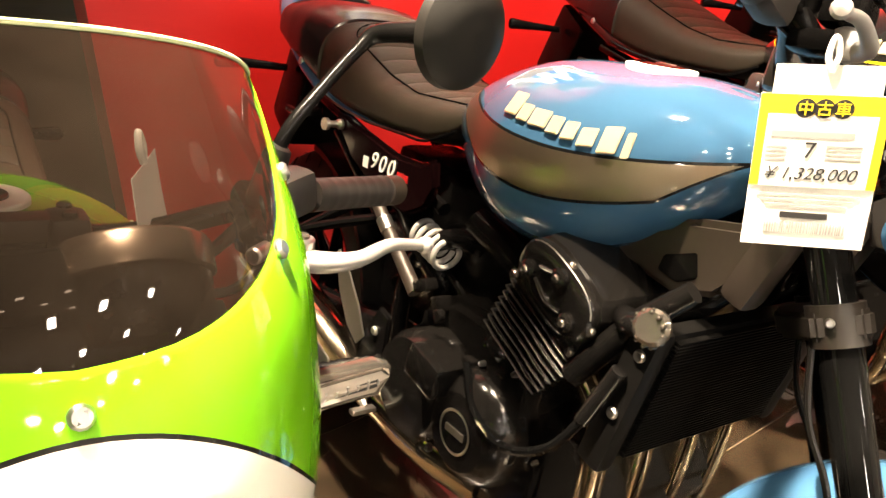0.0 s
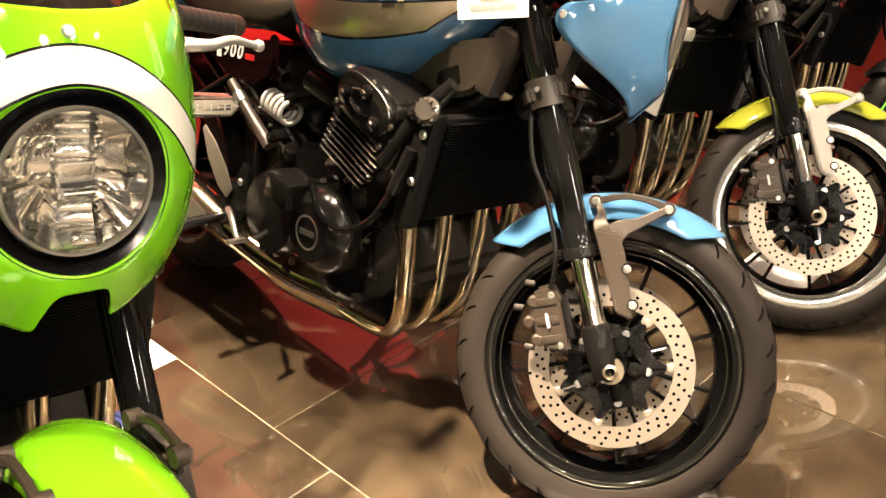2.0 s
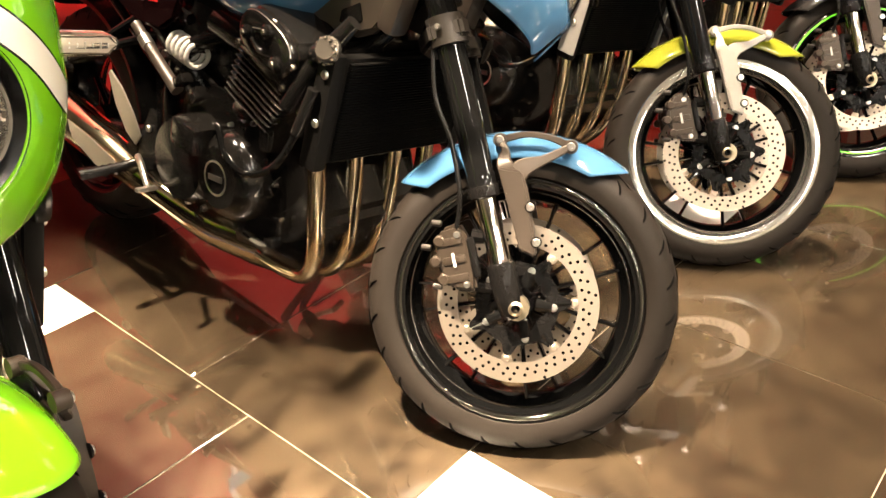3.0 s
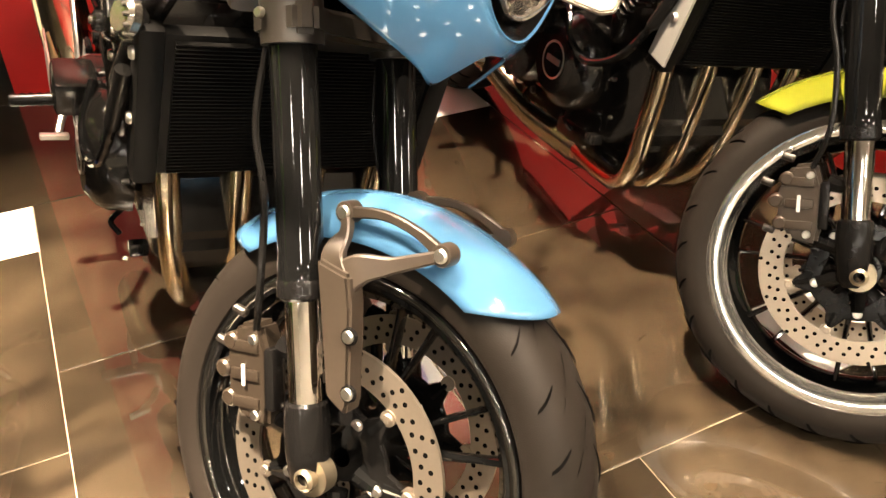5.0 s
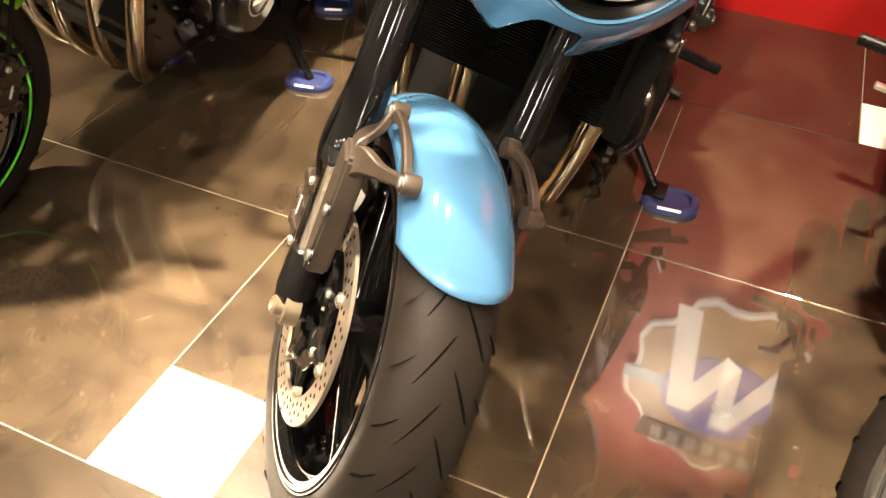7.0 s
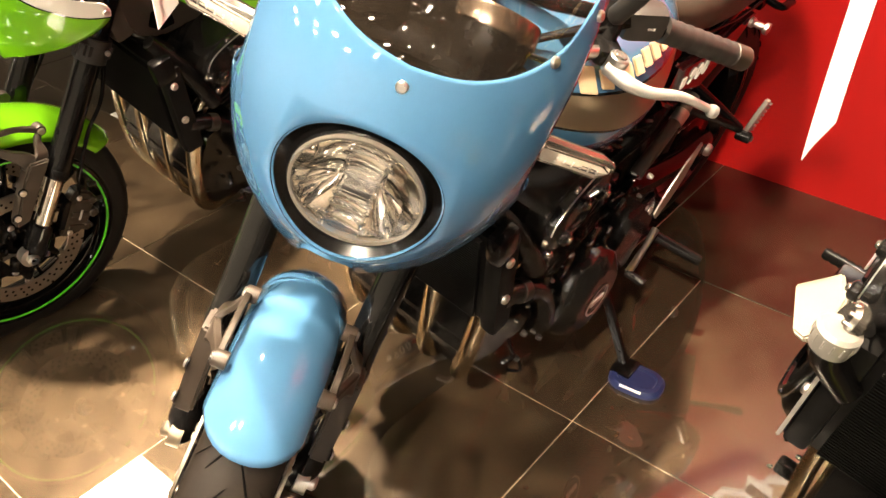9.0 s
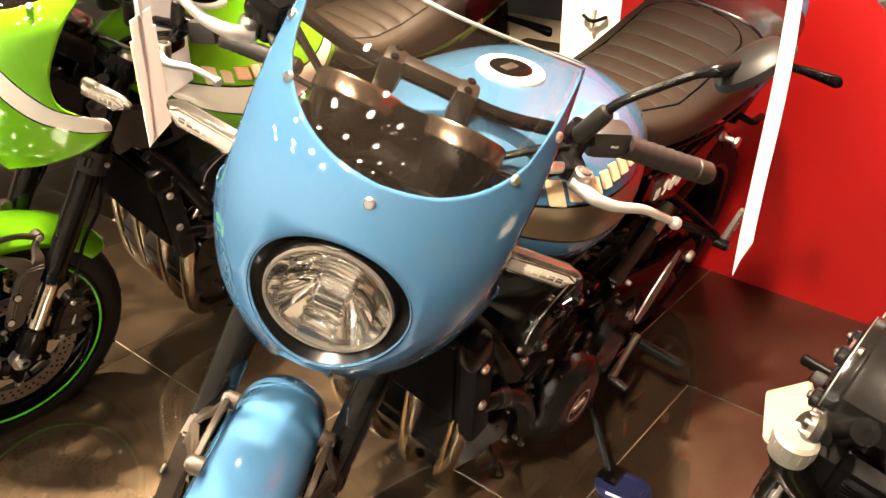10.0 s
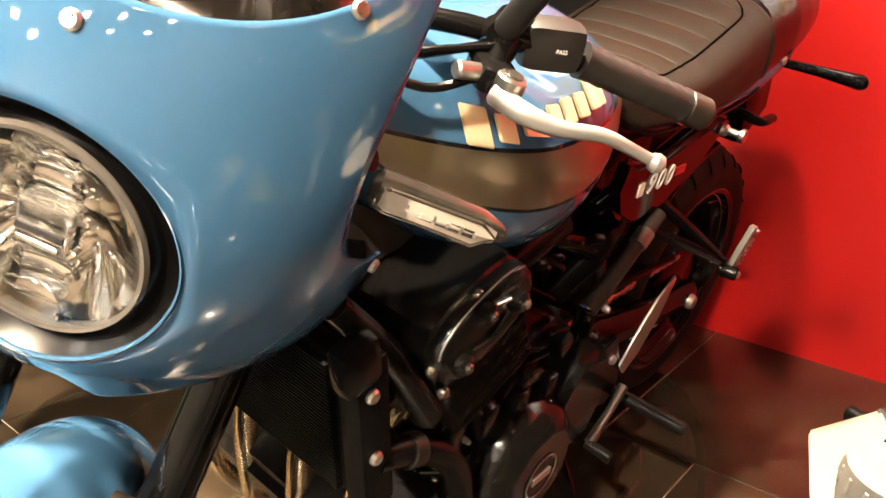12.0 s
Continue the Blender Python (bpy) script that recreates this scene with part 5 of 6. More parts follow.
    # crank covers
    for s in (-1, 1):
        y, z, r = (0.800, 0.305, 0.098) if s > 0 else (0.722, 0.350, 0.088)
        mm = CASE @ Matrix.Translation((0, y, z))
        c = finish(lathe([(r + 0.012, s * 0.14), (r + 0.010, s * 0.165), (r, s * 0.178), (r * 0.8, s * 0.188), (r * 0.75, s * 0.1905), (0.001, s * 0.192)], 44), "crank_cover", M_ENGINE, eng, mm, "black round engine cover with bolts")
        for k in range(7):
            a = 2 * math.pi * k / 7 + 0.3
            finish(bolt((s * 0.162, (r + 0.004) * math.cos(a), (r + 0.004) * math.sin(a)), (s, 0, 0), 0.006, 0.006), "cover_bolt", M_SHELL, c, mm)
        finish(lathe([(0.034, s * 0.1925), (0.0365, s * 0.1935), (0.039, s * 0.1925)], 36), "cover_ring", M_ALU, c, mm, "bright ring emblem")
        finish(box(s * 0.1925, 0, 0, 0.002, 0.046, 0.012, 0.0), "emblem_bar", M_ALU, c, mm)
    # clutch cover and oil filler on the right
    mm = CASE @ Matrix.Translation((0, 0.885, 0.345))
    finish(lathe([(0.10, -0.12), (0.10, -0.165), (0.088, -0.182), (0.001, -0.188)], 40), "clutch_cover", M_ENGINE, eng, mm)
    finish(box(-0.19, 0.800, 0.425, 0.05, 0.085, 0.06, 0.010, (12, 0, 0)), "pulser_cover", M_ENGINE, eng, CASE)
    finish(cyl((-0.228, 0.712, 0.476), (-0.254, 0.712, 0.478), 0.020, 20, None, 0.004), "oil_filler", M_BRONZE, eng, None, "bronze oil filler plug")
    finish(box(-0.257, 0.712, 0.478, 0.008, 0.03, 0.006, 0.002), "filler_grip", M_SATIN, eng)
    # front sprocket cover on the left
    finish(plate([(0.86, 0.27), (0.98, 0.27), (1.01, 0.34), (0.99, 0.43), (0.90, 0.45), (0.85, 0.38)], 0.05, side_plane(0.15), 0.012), "sprocket_cover", M_ENGINE, eng, CASE)
    # oil pan and side ribs
    finish(box(0, 0.70, 0.185, 0.20, 0.26, 0.07, 0.02), "oil_pan", M_ENGINE, eng, CASE)
    finish(cyl((0, 0.53, 0.29), (0, 0.455, 0.275), 0.035, 24, None, 0.004), "oil_filter", M_SATIN, eng)
    rng = random.Random(11)
    for i in range(30):
        s = -1 if i % 2 else 1
        y, z = rng.uniform(0.58, 0.98), rng.uniform(0.21, 0.50)
        finish(bolt((s * 0.151, y, z), (s, 0, 0), rng.uniform(0.004, 0.0065), 0.008), "case_bolt", M_GUN if i % 3 else M_ALU, eng, CASE)
    # small fittings on both flanks: bosses, brackets, plugs and short pipes
    for i in range(70):
        s = -1 if i % 2 else 1
        y, z = rng.uniform(0.50, 0.90), rng.uniform(0.24, 0.56)
        x = s * rng.uniform(0.150, 0.205)
        kind = i % 5
        if kind == 0:
            finish(cyl((x, y, z), (x + s * rng.uniform(0.012, 0.03), y, z), rng.uniform(0.008, 0.016), 14, None, 0.002), "case_boss", M_ENGINE, eng)
        elif kind == 1:
            finish(box(x, y, z, 0.03, rng.uniform(0.02, 0.05), rng.uniform(0.012, 0.03), 0.005, (rng.uniform(-40, 40), 0, 0)), "case_bracket", M_ENGINE, eng)
        elif kind == 2:
            q = Vector((x, y, z))
            w = q + Vector((s * 0.012, rng.uniform(-0.04, 0.04), rng.uniform(-0.05, 0.03)))
            finish(tube([q, (q + w) / 2 + Vector((s * 0.018, 0, 0)), w], rng.uniform(0.003, 0.006), 8, 5), "case_pipe", M_GLOSSB, eng)
        elif kind == 3:
            finish(box(x, y, z, 0.012, rng.uniform(0.03, 0.07), 0.006, 0.002, (rng.uniform(-60, 60), 0, 0)), "case_rib", M_GLOSSB, eng)
        else:
            finish(bolt((x, y, z), (s, 0, 0), rng.uniform(0.004, 0.006), 0.008), "case_bolt", M_SHELL, eng)
    for s in (-1, 1):
        for i in range(4):
            finish(box(s * 0.154, 0.62 + i * 0.075, 0.45 - 0.012 * i, 0.016, 0.03, 0.05, 0.006), "case_lug", M_ENGINE, eng, CASE)
    finish(tube([(-0.23, 0.66, 0.50), (-0.252, 0.60, 0.45), (-0.252, 0.53, 0.43), (-0.245, 0.45, 0.47), (-0.235, 0.40, 0.55), (-0.225, 0.375, 0.62)], 0.0075, 10, 6), "coolant_pipe", M_GLOSSB, eng)
    finish(tube([(-0.236, 0.405, 0.54), (-0.226, 0.372, 0.63)], 0.0115, 12, 1, False), "hose_end", M_BLACK, eng)
    finish(tube([(0.19, 0.60, 0.30), (0.22, 0.56, 0.38), (0.215, 0.52, 0.47), (0.205, 0.455, 0.52), (0.20, 0.39, 0.54)], 0.019, 14, 6), "water_hose", M_BLACK, eng)
    finish(tube([(0.206, 0.46, 0.518), (0.205, 0.44, 0.525)], 0.0215, 14, 1, False), "hose_clamp", M_GUN, eng)
    # throttle bodies and air ducts
    for x in (-0.135, -0.045, 0.045, 0.135):
        finish(tube([(x, 0.64, 0.64), (x, 0.72, 0.67), (x, 0.80, 0.69)], [0.024, 0.027, 0.026], 14, 3), "throttle_body", M_BLACK, eng)
    return eng


def headers(parent):
    ex = None
    xs = (-0.165, -0.058, 0.058, 0.165)
    for i, x in enumerate(xs):
        pts = [(x, 0.535, 0.575), (x * 1.0, 0.475, 0.562), (x * 1.0, 0.432, 0.52), (x * 0.98, 0.424, 0.44), (x * 0.92, 0.430, 0.34), (x * 0.82, 0.448, 0.25), (x * 0.66, 0.500, 0.185), (x * 0.50 - 0.01, 0.58, 0.163), (x * 0.34 - 0.02, 0.70, 0.158)]
        p = finish(tube(pts, 0.0195, 16, 5), "exhaust" if ex is None else "header_pipe", M_HEADER, ex or parent, None, "heat-tinted chrome exhaust header pipe")
        ex = ex or p
        finish(tube([(x, 0.545, 0.573), (x, 0.515, 0.566)], 0.029, 18, 1, False), "header_flange", M_ALU, ex)
    finish(tube([(-0.02, 0.66, 0.158), (-0.03, 0.76, 0.160), (-0.09, 0.88, 0.185), (-0.15, 0.97, 0.235), (-0.185, 1.04, 0.275)], [0.05, 0.06, 0.05, 0.036, 0.034], 20, 5), "collector", M_HEADER, ex)
    finish(tube([(-0.155, 0.98, 0.24), (-0.19, 1.05, 0.285), (-0.205, 1.15, 0.325), (-0.212, 1.32, 0.365), (-0.216, 1.46, 0.395), (-0.217, 1.475, 0.398), (-0.217, 1.46, 0.395)], [0.034, 0.04, 0.052, 0.058, 0.06, 0.052, 0.03], 28, 5), "muffler", M_HEADER, ex, None, "short heat-tinted steel muffler")
    finish(plate([(1.02, 0.30), (1.12, 0.30), (1.24, 0.345), (1.25, 0.385), (1.12, 0.36), (1.03, 0.335)], 0.004, side_plane(-0.262), 0.001), "heat_shield", M_ALU, ex)
    return ex


def radiator(parent, side_mat=None):
    rot = Matrix.Translation((0, 0.368, 0.586)) @ Matrix.Rotation(radians(12), 4, "X")
    body = finish(box(0, 0.004, 0, 0.385, 0.026, 0.215, 0.006), "radiator", M_RAD, parent, rot, "black radiator with fine fins")
    first = finish(box(0, -0.0135, 0, 0.345, 0.010, 0.0016, 0.0), "radiator_fin", M_RAD, body)
    first.matrix_local = rot @ Matrix.Translation((0, 0, -0.098))
    for i in range(1, 36):
        f = new("radiator_fin", first.data)
        f.parent = body
        f.matrix_local = rot @ Matrix.Translation((0, 0, -0.098 + i * 0.0056))
    for s in (-1, 1):
        finish(box(s * 0.200, 0.006, -0.002, 0.034, 0.046, 0.235, 0.010), "radiator_tank", M_RAD, body, rot)
        if side_mat:
            finish(plate([(-0.03, -0.10), (0.022, -0.10), (0.026, 0.06), (0.012, 0.11), (-0.02, 0.105)], 0.005, side_plane(s * 0.221), 0.002), "radiator_trim", side_mat, body, rot, "pale silver radiator trim plate")
        for z in (0.075, -0.02):
            finish(bolt((s * 0.2235 if side_mat else s * 0.2175, 0.0, z), (s, 0, 0), 0.0088, 0.006), "trim_bolt", M_ALU, body, rot, "bright trim bolt")
        finish(tube([(s * 0.18, 0.325, 0.755), (s * 0.20, 0.39, 0.68), (s * 0.215, 0.455, 0.58)], [0.015, 0.018, 0.019], 14, 4), "frame_slider_arm", M_BLACK, body)
        if s > 0:
            finish(box(0.207, 0.335, 0.70, 0.03, 0.05, 0.06, 0.012, (14, 0, 0)), "trim_block", M_SATIN, body)
    cp = Vector((-0.218, 0.342, 0.704))
    finish(cyl(cp, cp + Vector((-0.018, -0.006, 0.006)), 0.024, 24, None, 0.005), "radiator_cap", M_SHELL, body, None, "ribbed radiator cap")
    for k in range(12):
        a = 2 * math.pi * k / 12
        finish(box(cp.x - 0.010, cp.y + 0.0235 * math.cos(a), cp.z + 0.0235 * math.sin(a), 0.014, 0.006, 0.006, 0.002, segs=1), "cap_rib", M_SHELL, body)
    finish(tube([cp, cp + Vector((0.0, 0.035, -0.01)), cp + Vector((0.03, 0.07, -0.02))], 0.017, 12, 4), "cap_neck", M_SATIN, body)
    return body


def frame_parts(parent, mat):
    """Tubular frame, swingarm, pegs, shock, chain."""
    fr = finish(tube([(0, 0.305, 0.86), (0, 0.335, 0.93)], 0.034, 20, 1, False), "frame", M_SATIN, parent, None, "black tubular steel frame")
    finish(tube([(0, 0.27, 0.79), (0, 0.30, 0.86)], 0.034, 20, 1, False), "head_tube", M_SATIN, fr)
    for s in (-1, 1):
        finish(tube([(s * 0.03, 0.32, 0.87), (s * 0.07, 0.42, 0.78), (s * 0.095, 0.60, 0.675), (s * 0.12, 0.80, 0.655), (s * 0.135, 0.93, 0.60), (s * 0.13, 0.99, 0.50), (s * 0.125, 1.0, 0.36)], 0.019, 14, 6), "frame_tube", M_SATIN, fr)
        finish(tube([(s * 0.03, 0.30, 0.82), (s * 0.08, 0.38, 0.70), (s * 0.12, 0.46, 0.66), (s * 0.15, 0.56, 0.62)], 0.017, 14, 5), "frame_tube", M_SATIN, fr)
        finish(tube([(s * 0.135, 0.90, 0.68), (s * 0.13, 1.10, 0.72), (s * 0.115, 1.45, 0.79)], 0.014, 12, 4), "subframe_tube", M_SATIN, fr)
        finish(tube([(s * 0.13, 1.0, 0.52), (s * 0.13, 1.12, 0.60), (s * 0.125, 1.33, 0.73)], 0.012, 12, 4), "subframe_tube", M_SATIN, fr)
        # air box panel under the tank
        ap = finish(plate([(0.30, 0.845), (0.40, 0.825), (0.50, 0.775), (0.53, 0.735), (0.46, 0.725), (0.40, 0.715), (0.335, 0.735), (0.285, 0.79)], 0.03, side_plane(s * 0.104), 0.010), "side_panel", M_PANEL, fr, None, "satin bronze-grey panel below the tank")
        finish(plate([(0.375, 0.785), (0.425, 0.765), (0.43, 0.742), (0.395, 0.735), (0.365, 0.752)], 0.004, side_plane(s * 0.1195), 0.002), "panel_recess", M_SATIN, ap)
        finish(box(s * 0.10, 0.29, 0.80, 0.05, 0.045, 0.13, 0.014, (20, 0, 0)), "reservoir", M_PANEL, fr)
        # swing-arm
        finish(tube([(s * 0.10, 0.99, 0.37), (s * 0.115, 1.08, 0.365), (s * 0.125, 1.28, 0.335), (s * 0.118, 1.47, 0.307), (s * 0.118, 1.53, 0.30)], [0.034, 0.036, 0.032, 0.03, 0.024], 14, 4), "swing_arm", M_SATIN, fr)
        finish(bolt((s * 0.148, 1.47, 0.307), (s, 0, 0), 0.018, 0.014), "axle_nut", M_ALU, fr)
        # rider peg with heel plate
        stay = Matrix.Translation((s * 0.042, -0.068, -0.006))
        pb = finish(plate([(0.985, 0.47), (1.02, 0.48), (1.07, 0.40), (1.08, 0.345), (1.05, 0.315), (1.01, 0.33), (0.985, 0.38)], 0.012, side_plane(s * 0.165), 0.004), "peg_hanger", M_SATIN, fr, stay)
        finish(plate([(1.050, 0.405), (1.075, 0.378), (1.115, 0.402), (1.160, 0.460), (1.188, 0.530), (1.178, 0.540), (1.130, 0.508), (1.083, 0.458)], 0.004, side_plane(s * 0.176), 0.001), "heel_plate", M_ALU, pb, stay, "bright heel guard plate")
        finish(tube([(s * 0.165, 1.075, 0.335), (s * 0.195, 1.092, 0.326)], 0.011, 12, 1, False), "peg_joint", M_SATIN, pb, stay)
        pts = [(s * (0.19 + 0.108 * i / 14), 1.090 + 0.026 * i / 14, 0.325 - 0.016 * i / 14) for i in range(15)]
        finish(tube(pts, [0.014 if i % 2 else 0.0118 for i in range(15)], 12, 1, False), "foot_peg", M_BLACK, pb, stay)
        finish(bolt((s * 0.172, 1.02, 0.43), (s, 0, 0), 0.009, 0.006), "hanger_bolt", M_ALU, pb, stay)
        # pillion peg
        finish(tube([(s * 0.14, 1.06, 0.68), (s * 0.20, 1.16, 0.60), (s * 0.250, 1.235, 0.535)], 0.011, 10, 4), "pillion_bracket", M_SATIN, fr)
        finish(tube([(s * 0.14, 1.02, 0.63), (s * 0.20, 1.13, 0.585), (s * 0.250, 1.235, 0.535)], 0.011, 10, 4), "pillion_bracket", M_SATIN, fr)
        pm = Matrix.Translation((s * 0.268, 1.258, 0.564)) @ Euler((radians(-8), radians(s * 8), 0)).to_matrix().to_4x4()
        peg = finish(box(0, 0, 0, 0.012, 0.022, 0.096, 0.004), "pillion_peg", M_SILVER, fr, pm, "bright ribbed folded pillion peg")
        for i in range(9):
            finish(box(s * 0.004, 0.010, -0.040 + i * 0.010, 0.014, 0.012, 0.0048, 0.0015, segs=1), "peg_rib", M_SILVER, peg, pm)
        finish(cyl((s * 0.248, 1.238, 0.520), (s * 0.282, 1.244, 0.520), 0.013, 16, None, 0.003), "peg_pivot", M_SATIN, peg)
        finish(bolt((s * 0.282, 1.244, 0.520), (s, 0, 0), 0.007, 0.004), "peg_bolt", M_ALU, peg)
    finish(box(0.0, 0.87, 0.62, 0.20, 0.30, 0.18, 0.03, (10, 0, 0)), "air_box", M_BLACK, fr)
    finish(box(0.01, 1.08, 0.56, 0.15, 0.20, 0.36, 0.02), "battery_box", M_BLACK, fr)
    rings = []
    for k in range(15):
        q = radians(5 + 78 * k / 14)
        ring = []
        for rad, wid in ((0.335, 0.098), (0.350, 0.100), (0.356, 0.06), (0.356, -0.06), (0.350, -0.100), (0.335, -0.098), (0.342, -0.05), (0.342, 0.05)):
            ring.append((wid, REAR_AXLE.y - rad * math.cos(q), REAR_AXLE.z + rad * math.sin(q)))
        rings.append(ring)
    finish(loft(rings), "inner_fender", M_BLACK, fr)
    finish(tube([(-0.10, 0.90, 0.52), (-0.13, 0.95, 0.60), (-0.12, 1.04, 0.64)], 0.03, 14, 5), "intake_boot", M_BLACK, fr)
    finish(tube([(0.10, 0.90, 0.52), (0.13, 0.95, 0.60), (0.12, 1.04, 0.64)], 0.03, 14, 5), "intake_boot", M_BLACK, fr)
    for s in (-1, 1):
        g = finish(tube([(s * 0.172, 0.900, 0.520), (s * 0.175, 0.985, 0.585), (s * 0.172, 1.070, 0.645)], [0.015, 0.013, 0.013], 14, 3), "flank_tube", M_PANEL, fr, None, "grey flank tube with a bright band")
        finish(tube([(s * 0.1745, 1.012, 0.604), (s * 0.174, 1.036, 0.621)], 0.0155, 16, 1, False), "tube_band", M_ALU, g)
    # gear lever and brake pedal
    finish(tube([(0.235, 0.985, 0.365), (0.240, 0.945, 0.338), (0.244, 0.888, 0.302)], [0.009, 0.007, 0.009], 10, 4), "gear_lever", M_ALU, fr, None, "bright gear lever")
    finish(tube([(0.240, 0.886, 0.300), (0.285, 0.886, 0.298)], 0.010, 10, 1, False), "lever_rubber", M_BLACK, fr)
    finish(tube([(-0.235, 0.97, 0.355), (-0.25, 0.93, 0.345), (-0.265, 0.885, 0.315), (-0.266, 0.872, 0.310)], [0.008, 0.008, 0.007, 0.007], 10, 4), "brake_pedal", M_ALU, fr, None, "bright brake pedal")
    finish(box(-0.275, 0.868, 0.309, 0.05, 0.016, 0.010, 0.003), "pedal_tip", M_ALU, fr)
    # shock and spring
    finish(tube([(0, 0.98, 0.40), (0, 1.13, 0.62)], 0.018, 12, 1, False), "shock", M_SATIN, fr)
    sp = []
    a0, b0 = Vector((-0.140, 0.862, 0.600)), Vector((-0.140, 0.962, 0.622))
    d = (b0 - a0)
    u = d.normalized().orthogonal().normalized()
    v = d.normalized().cross(u)
    for i in range(91):
        t = i / 90
        q = t * 2 * math.pi * 5.5
        sp.append(a0 + d * t + (u * math.cos(q) + v * math.sin(q)) * 0.026)
    finish(tube(sp, 0.0055, 8, 1, False), "shock_spring", M_SPRING, fr, None, "pale coil spring")
    # chain with links
    for z0, z1 in ((0.405, 0.40), (0.295, 0.225)):
        ch = bmesh.new()
        for i in range(34):
            t = i / 33
            box(0.095, 0.95 + 0.50 * t, z0 + (z1 - z0) * t, 0.016 if i % 2 else 0.011, 0.0165, 0.013, 0.002, bm=ch, segs=1)
        finish(ch, "drive_chain", M_ALU, fr)
    finish(plate([(0.99, 0.45), (1.15, 0.455), (1.40, 0.43), (1.40, 0.415), (1.15, 0.435), (1.0, 0.43)], 0.03, side_plane(0.10), 0.004), "chain_guard", M_BLACK, fr)
    finish(lathe([(0.02, 0), (0.105, 0), (0.11, 0.003), (0.105, 0.006), (0.02, 0.006)], 44, closed=True), "rear_sprocket", M_SATIN, fr, Matrix.Translation((0.093, 1.47, 0.307)))
    # small hoses and wiring under the tank
    rng = random.Random(5)
    for i in range(26):
        s = -1 if i % 2 else 1
        y = rng.uniform(0.68, 0.97)
        z = rng.uniform(0.52, 0.66)
        p = Vector((s * rng.uniform(0.08, 0.14), y, z))
        q = p + Vector((s * rng.uniform(0.0, 0.03), rng.uniform(-0.10, 0.10), rng.uniform(-0.06, 0.02)))
        w = q + Vector((-s * 0.03, rng.uniform(0.0, 0.08), rng.uniform(-0.07, -0.02)))
        finish(tube([p, q, w], rng.uniform(0.004, 0.009), 8, 5), "wiring", M_BLACK, fr)
    for i in range(14):
        s = -1 if i % 2 else 1
        finish(bolt((s * rng.uniform(0.135, 0.158), rng.uniform(0.84, 1.03), rng.uniform(0.42, 0.64)), (s, 0, 0), rng.uniform(0.004, 0.007), 0.008), "frame_bolt", M_SHELL, fr)
    # side stand
    finish(tube([(0.13, 0.955, 0.25), (0.20, 0.92, 0.19), (0.328, 0.858, 0.088)], [0.013, 0.011, 0.011], 10, 4), "side_stand", M_SATIN, fr)
    finish(box(0.334, 0.856, 0.084, 0.05, 0.06, 0.008, 0.003, (0, -11, 0)), "stand_foot", M_SATIN, fr)
    return fr


def motorcycle(place, steer, colours, label, cafe=True, rim_edge=False, rim_tape=None, bracket=None, trim=None, mirror_face=(-0.17, 0.98, 0.05), mirror_back=-0.05, turn=Matrix()):
    """place is that of the steered front end; turn sets the rest of the machine against it."""
    body, tank_mat, cowl_mat, fender_mat = colours
    bike = empty("motorcycle", place @ turn, label, "motorcycle", "parked motorcycles")
    m = turn.inverted() @ steering(steer)
    wc = wheel(bike, AXLE, FRONT_R, 0.120, m, rim_edge, True, rim_tape)
    for s in (-1, 1):
        disc(bike, wc, s * 0.072, s)
        caliper(bike, m, s, M_CALIPER)
        fork_leg(bike, m, s)
        signal(bike, m, s)
    wheel(bike, REAR_AXLE, REAR_R, 0.178, Matrix(), rim_edge, False, rim_tape)
    front_fender(bike, m, fender_mat, bracket or M_ARM)
    yokes(bike, m)
    handlebar(bike, m if cafe else m @ Matrix.Translation((0, 0.02, 0.085)), mirror_face, mirror_back)
    gauges(bike, m)
    if cafe:
        cowl(bike, m, cowl_mat, M_EDGE if body is M_LIME else M_SILVER, M_SMOKED if body is M_LIME else M_SCREEN)
    else:
        headlight(bike, m, False)
    tank(bike, tank_mat)
    seat(bike, body)
    side_cover(bike, M_REDSHEEN)
    engine(bike)
    headers(bike)
    radiator(bike, trim)
    frame_parts(bike, body)
    return bike


# ---- the room ----
def slab(name, x0, x1, y0, y1, z0, z1, mat):
    ob = finish(box((x0 + x1) / 2, (y0 + y1) / 2, (z0 + z1) / 2, x1 - x0, y1 - y0, z1 - z0, 0.0), name, mat)
    return tagged(ob, kind="structure")


TILE_ROT = 2.2
BIG, SMALL = 1.284, 0.21
GRID = Matrix.Translation((-0.281, -0.172, 0)) @ Matrix.Rotation(radians(TILE_ROT), 4, "Z")


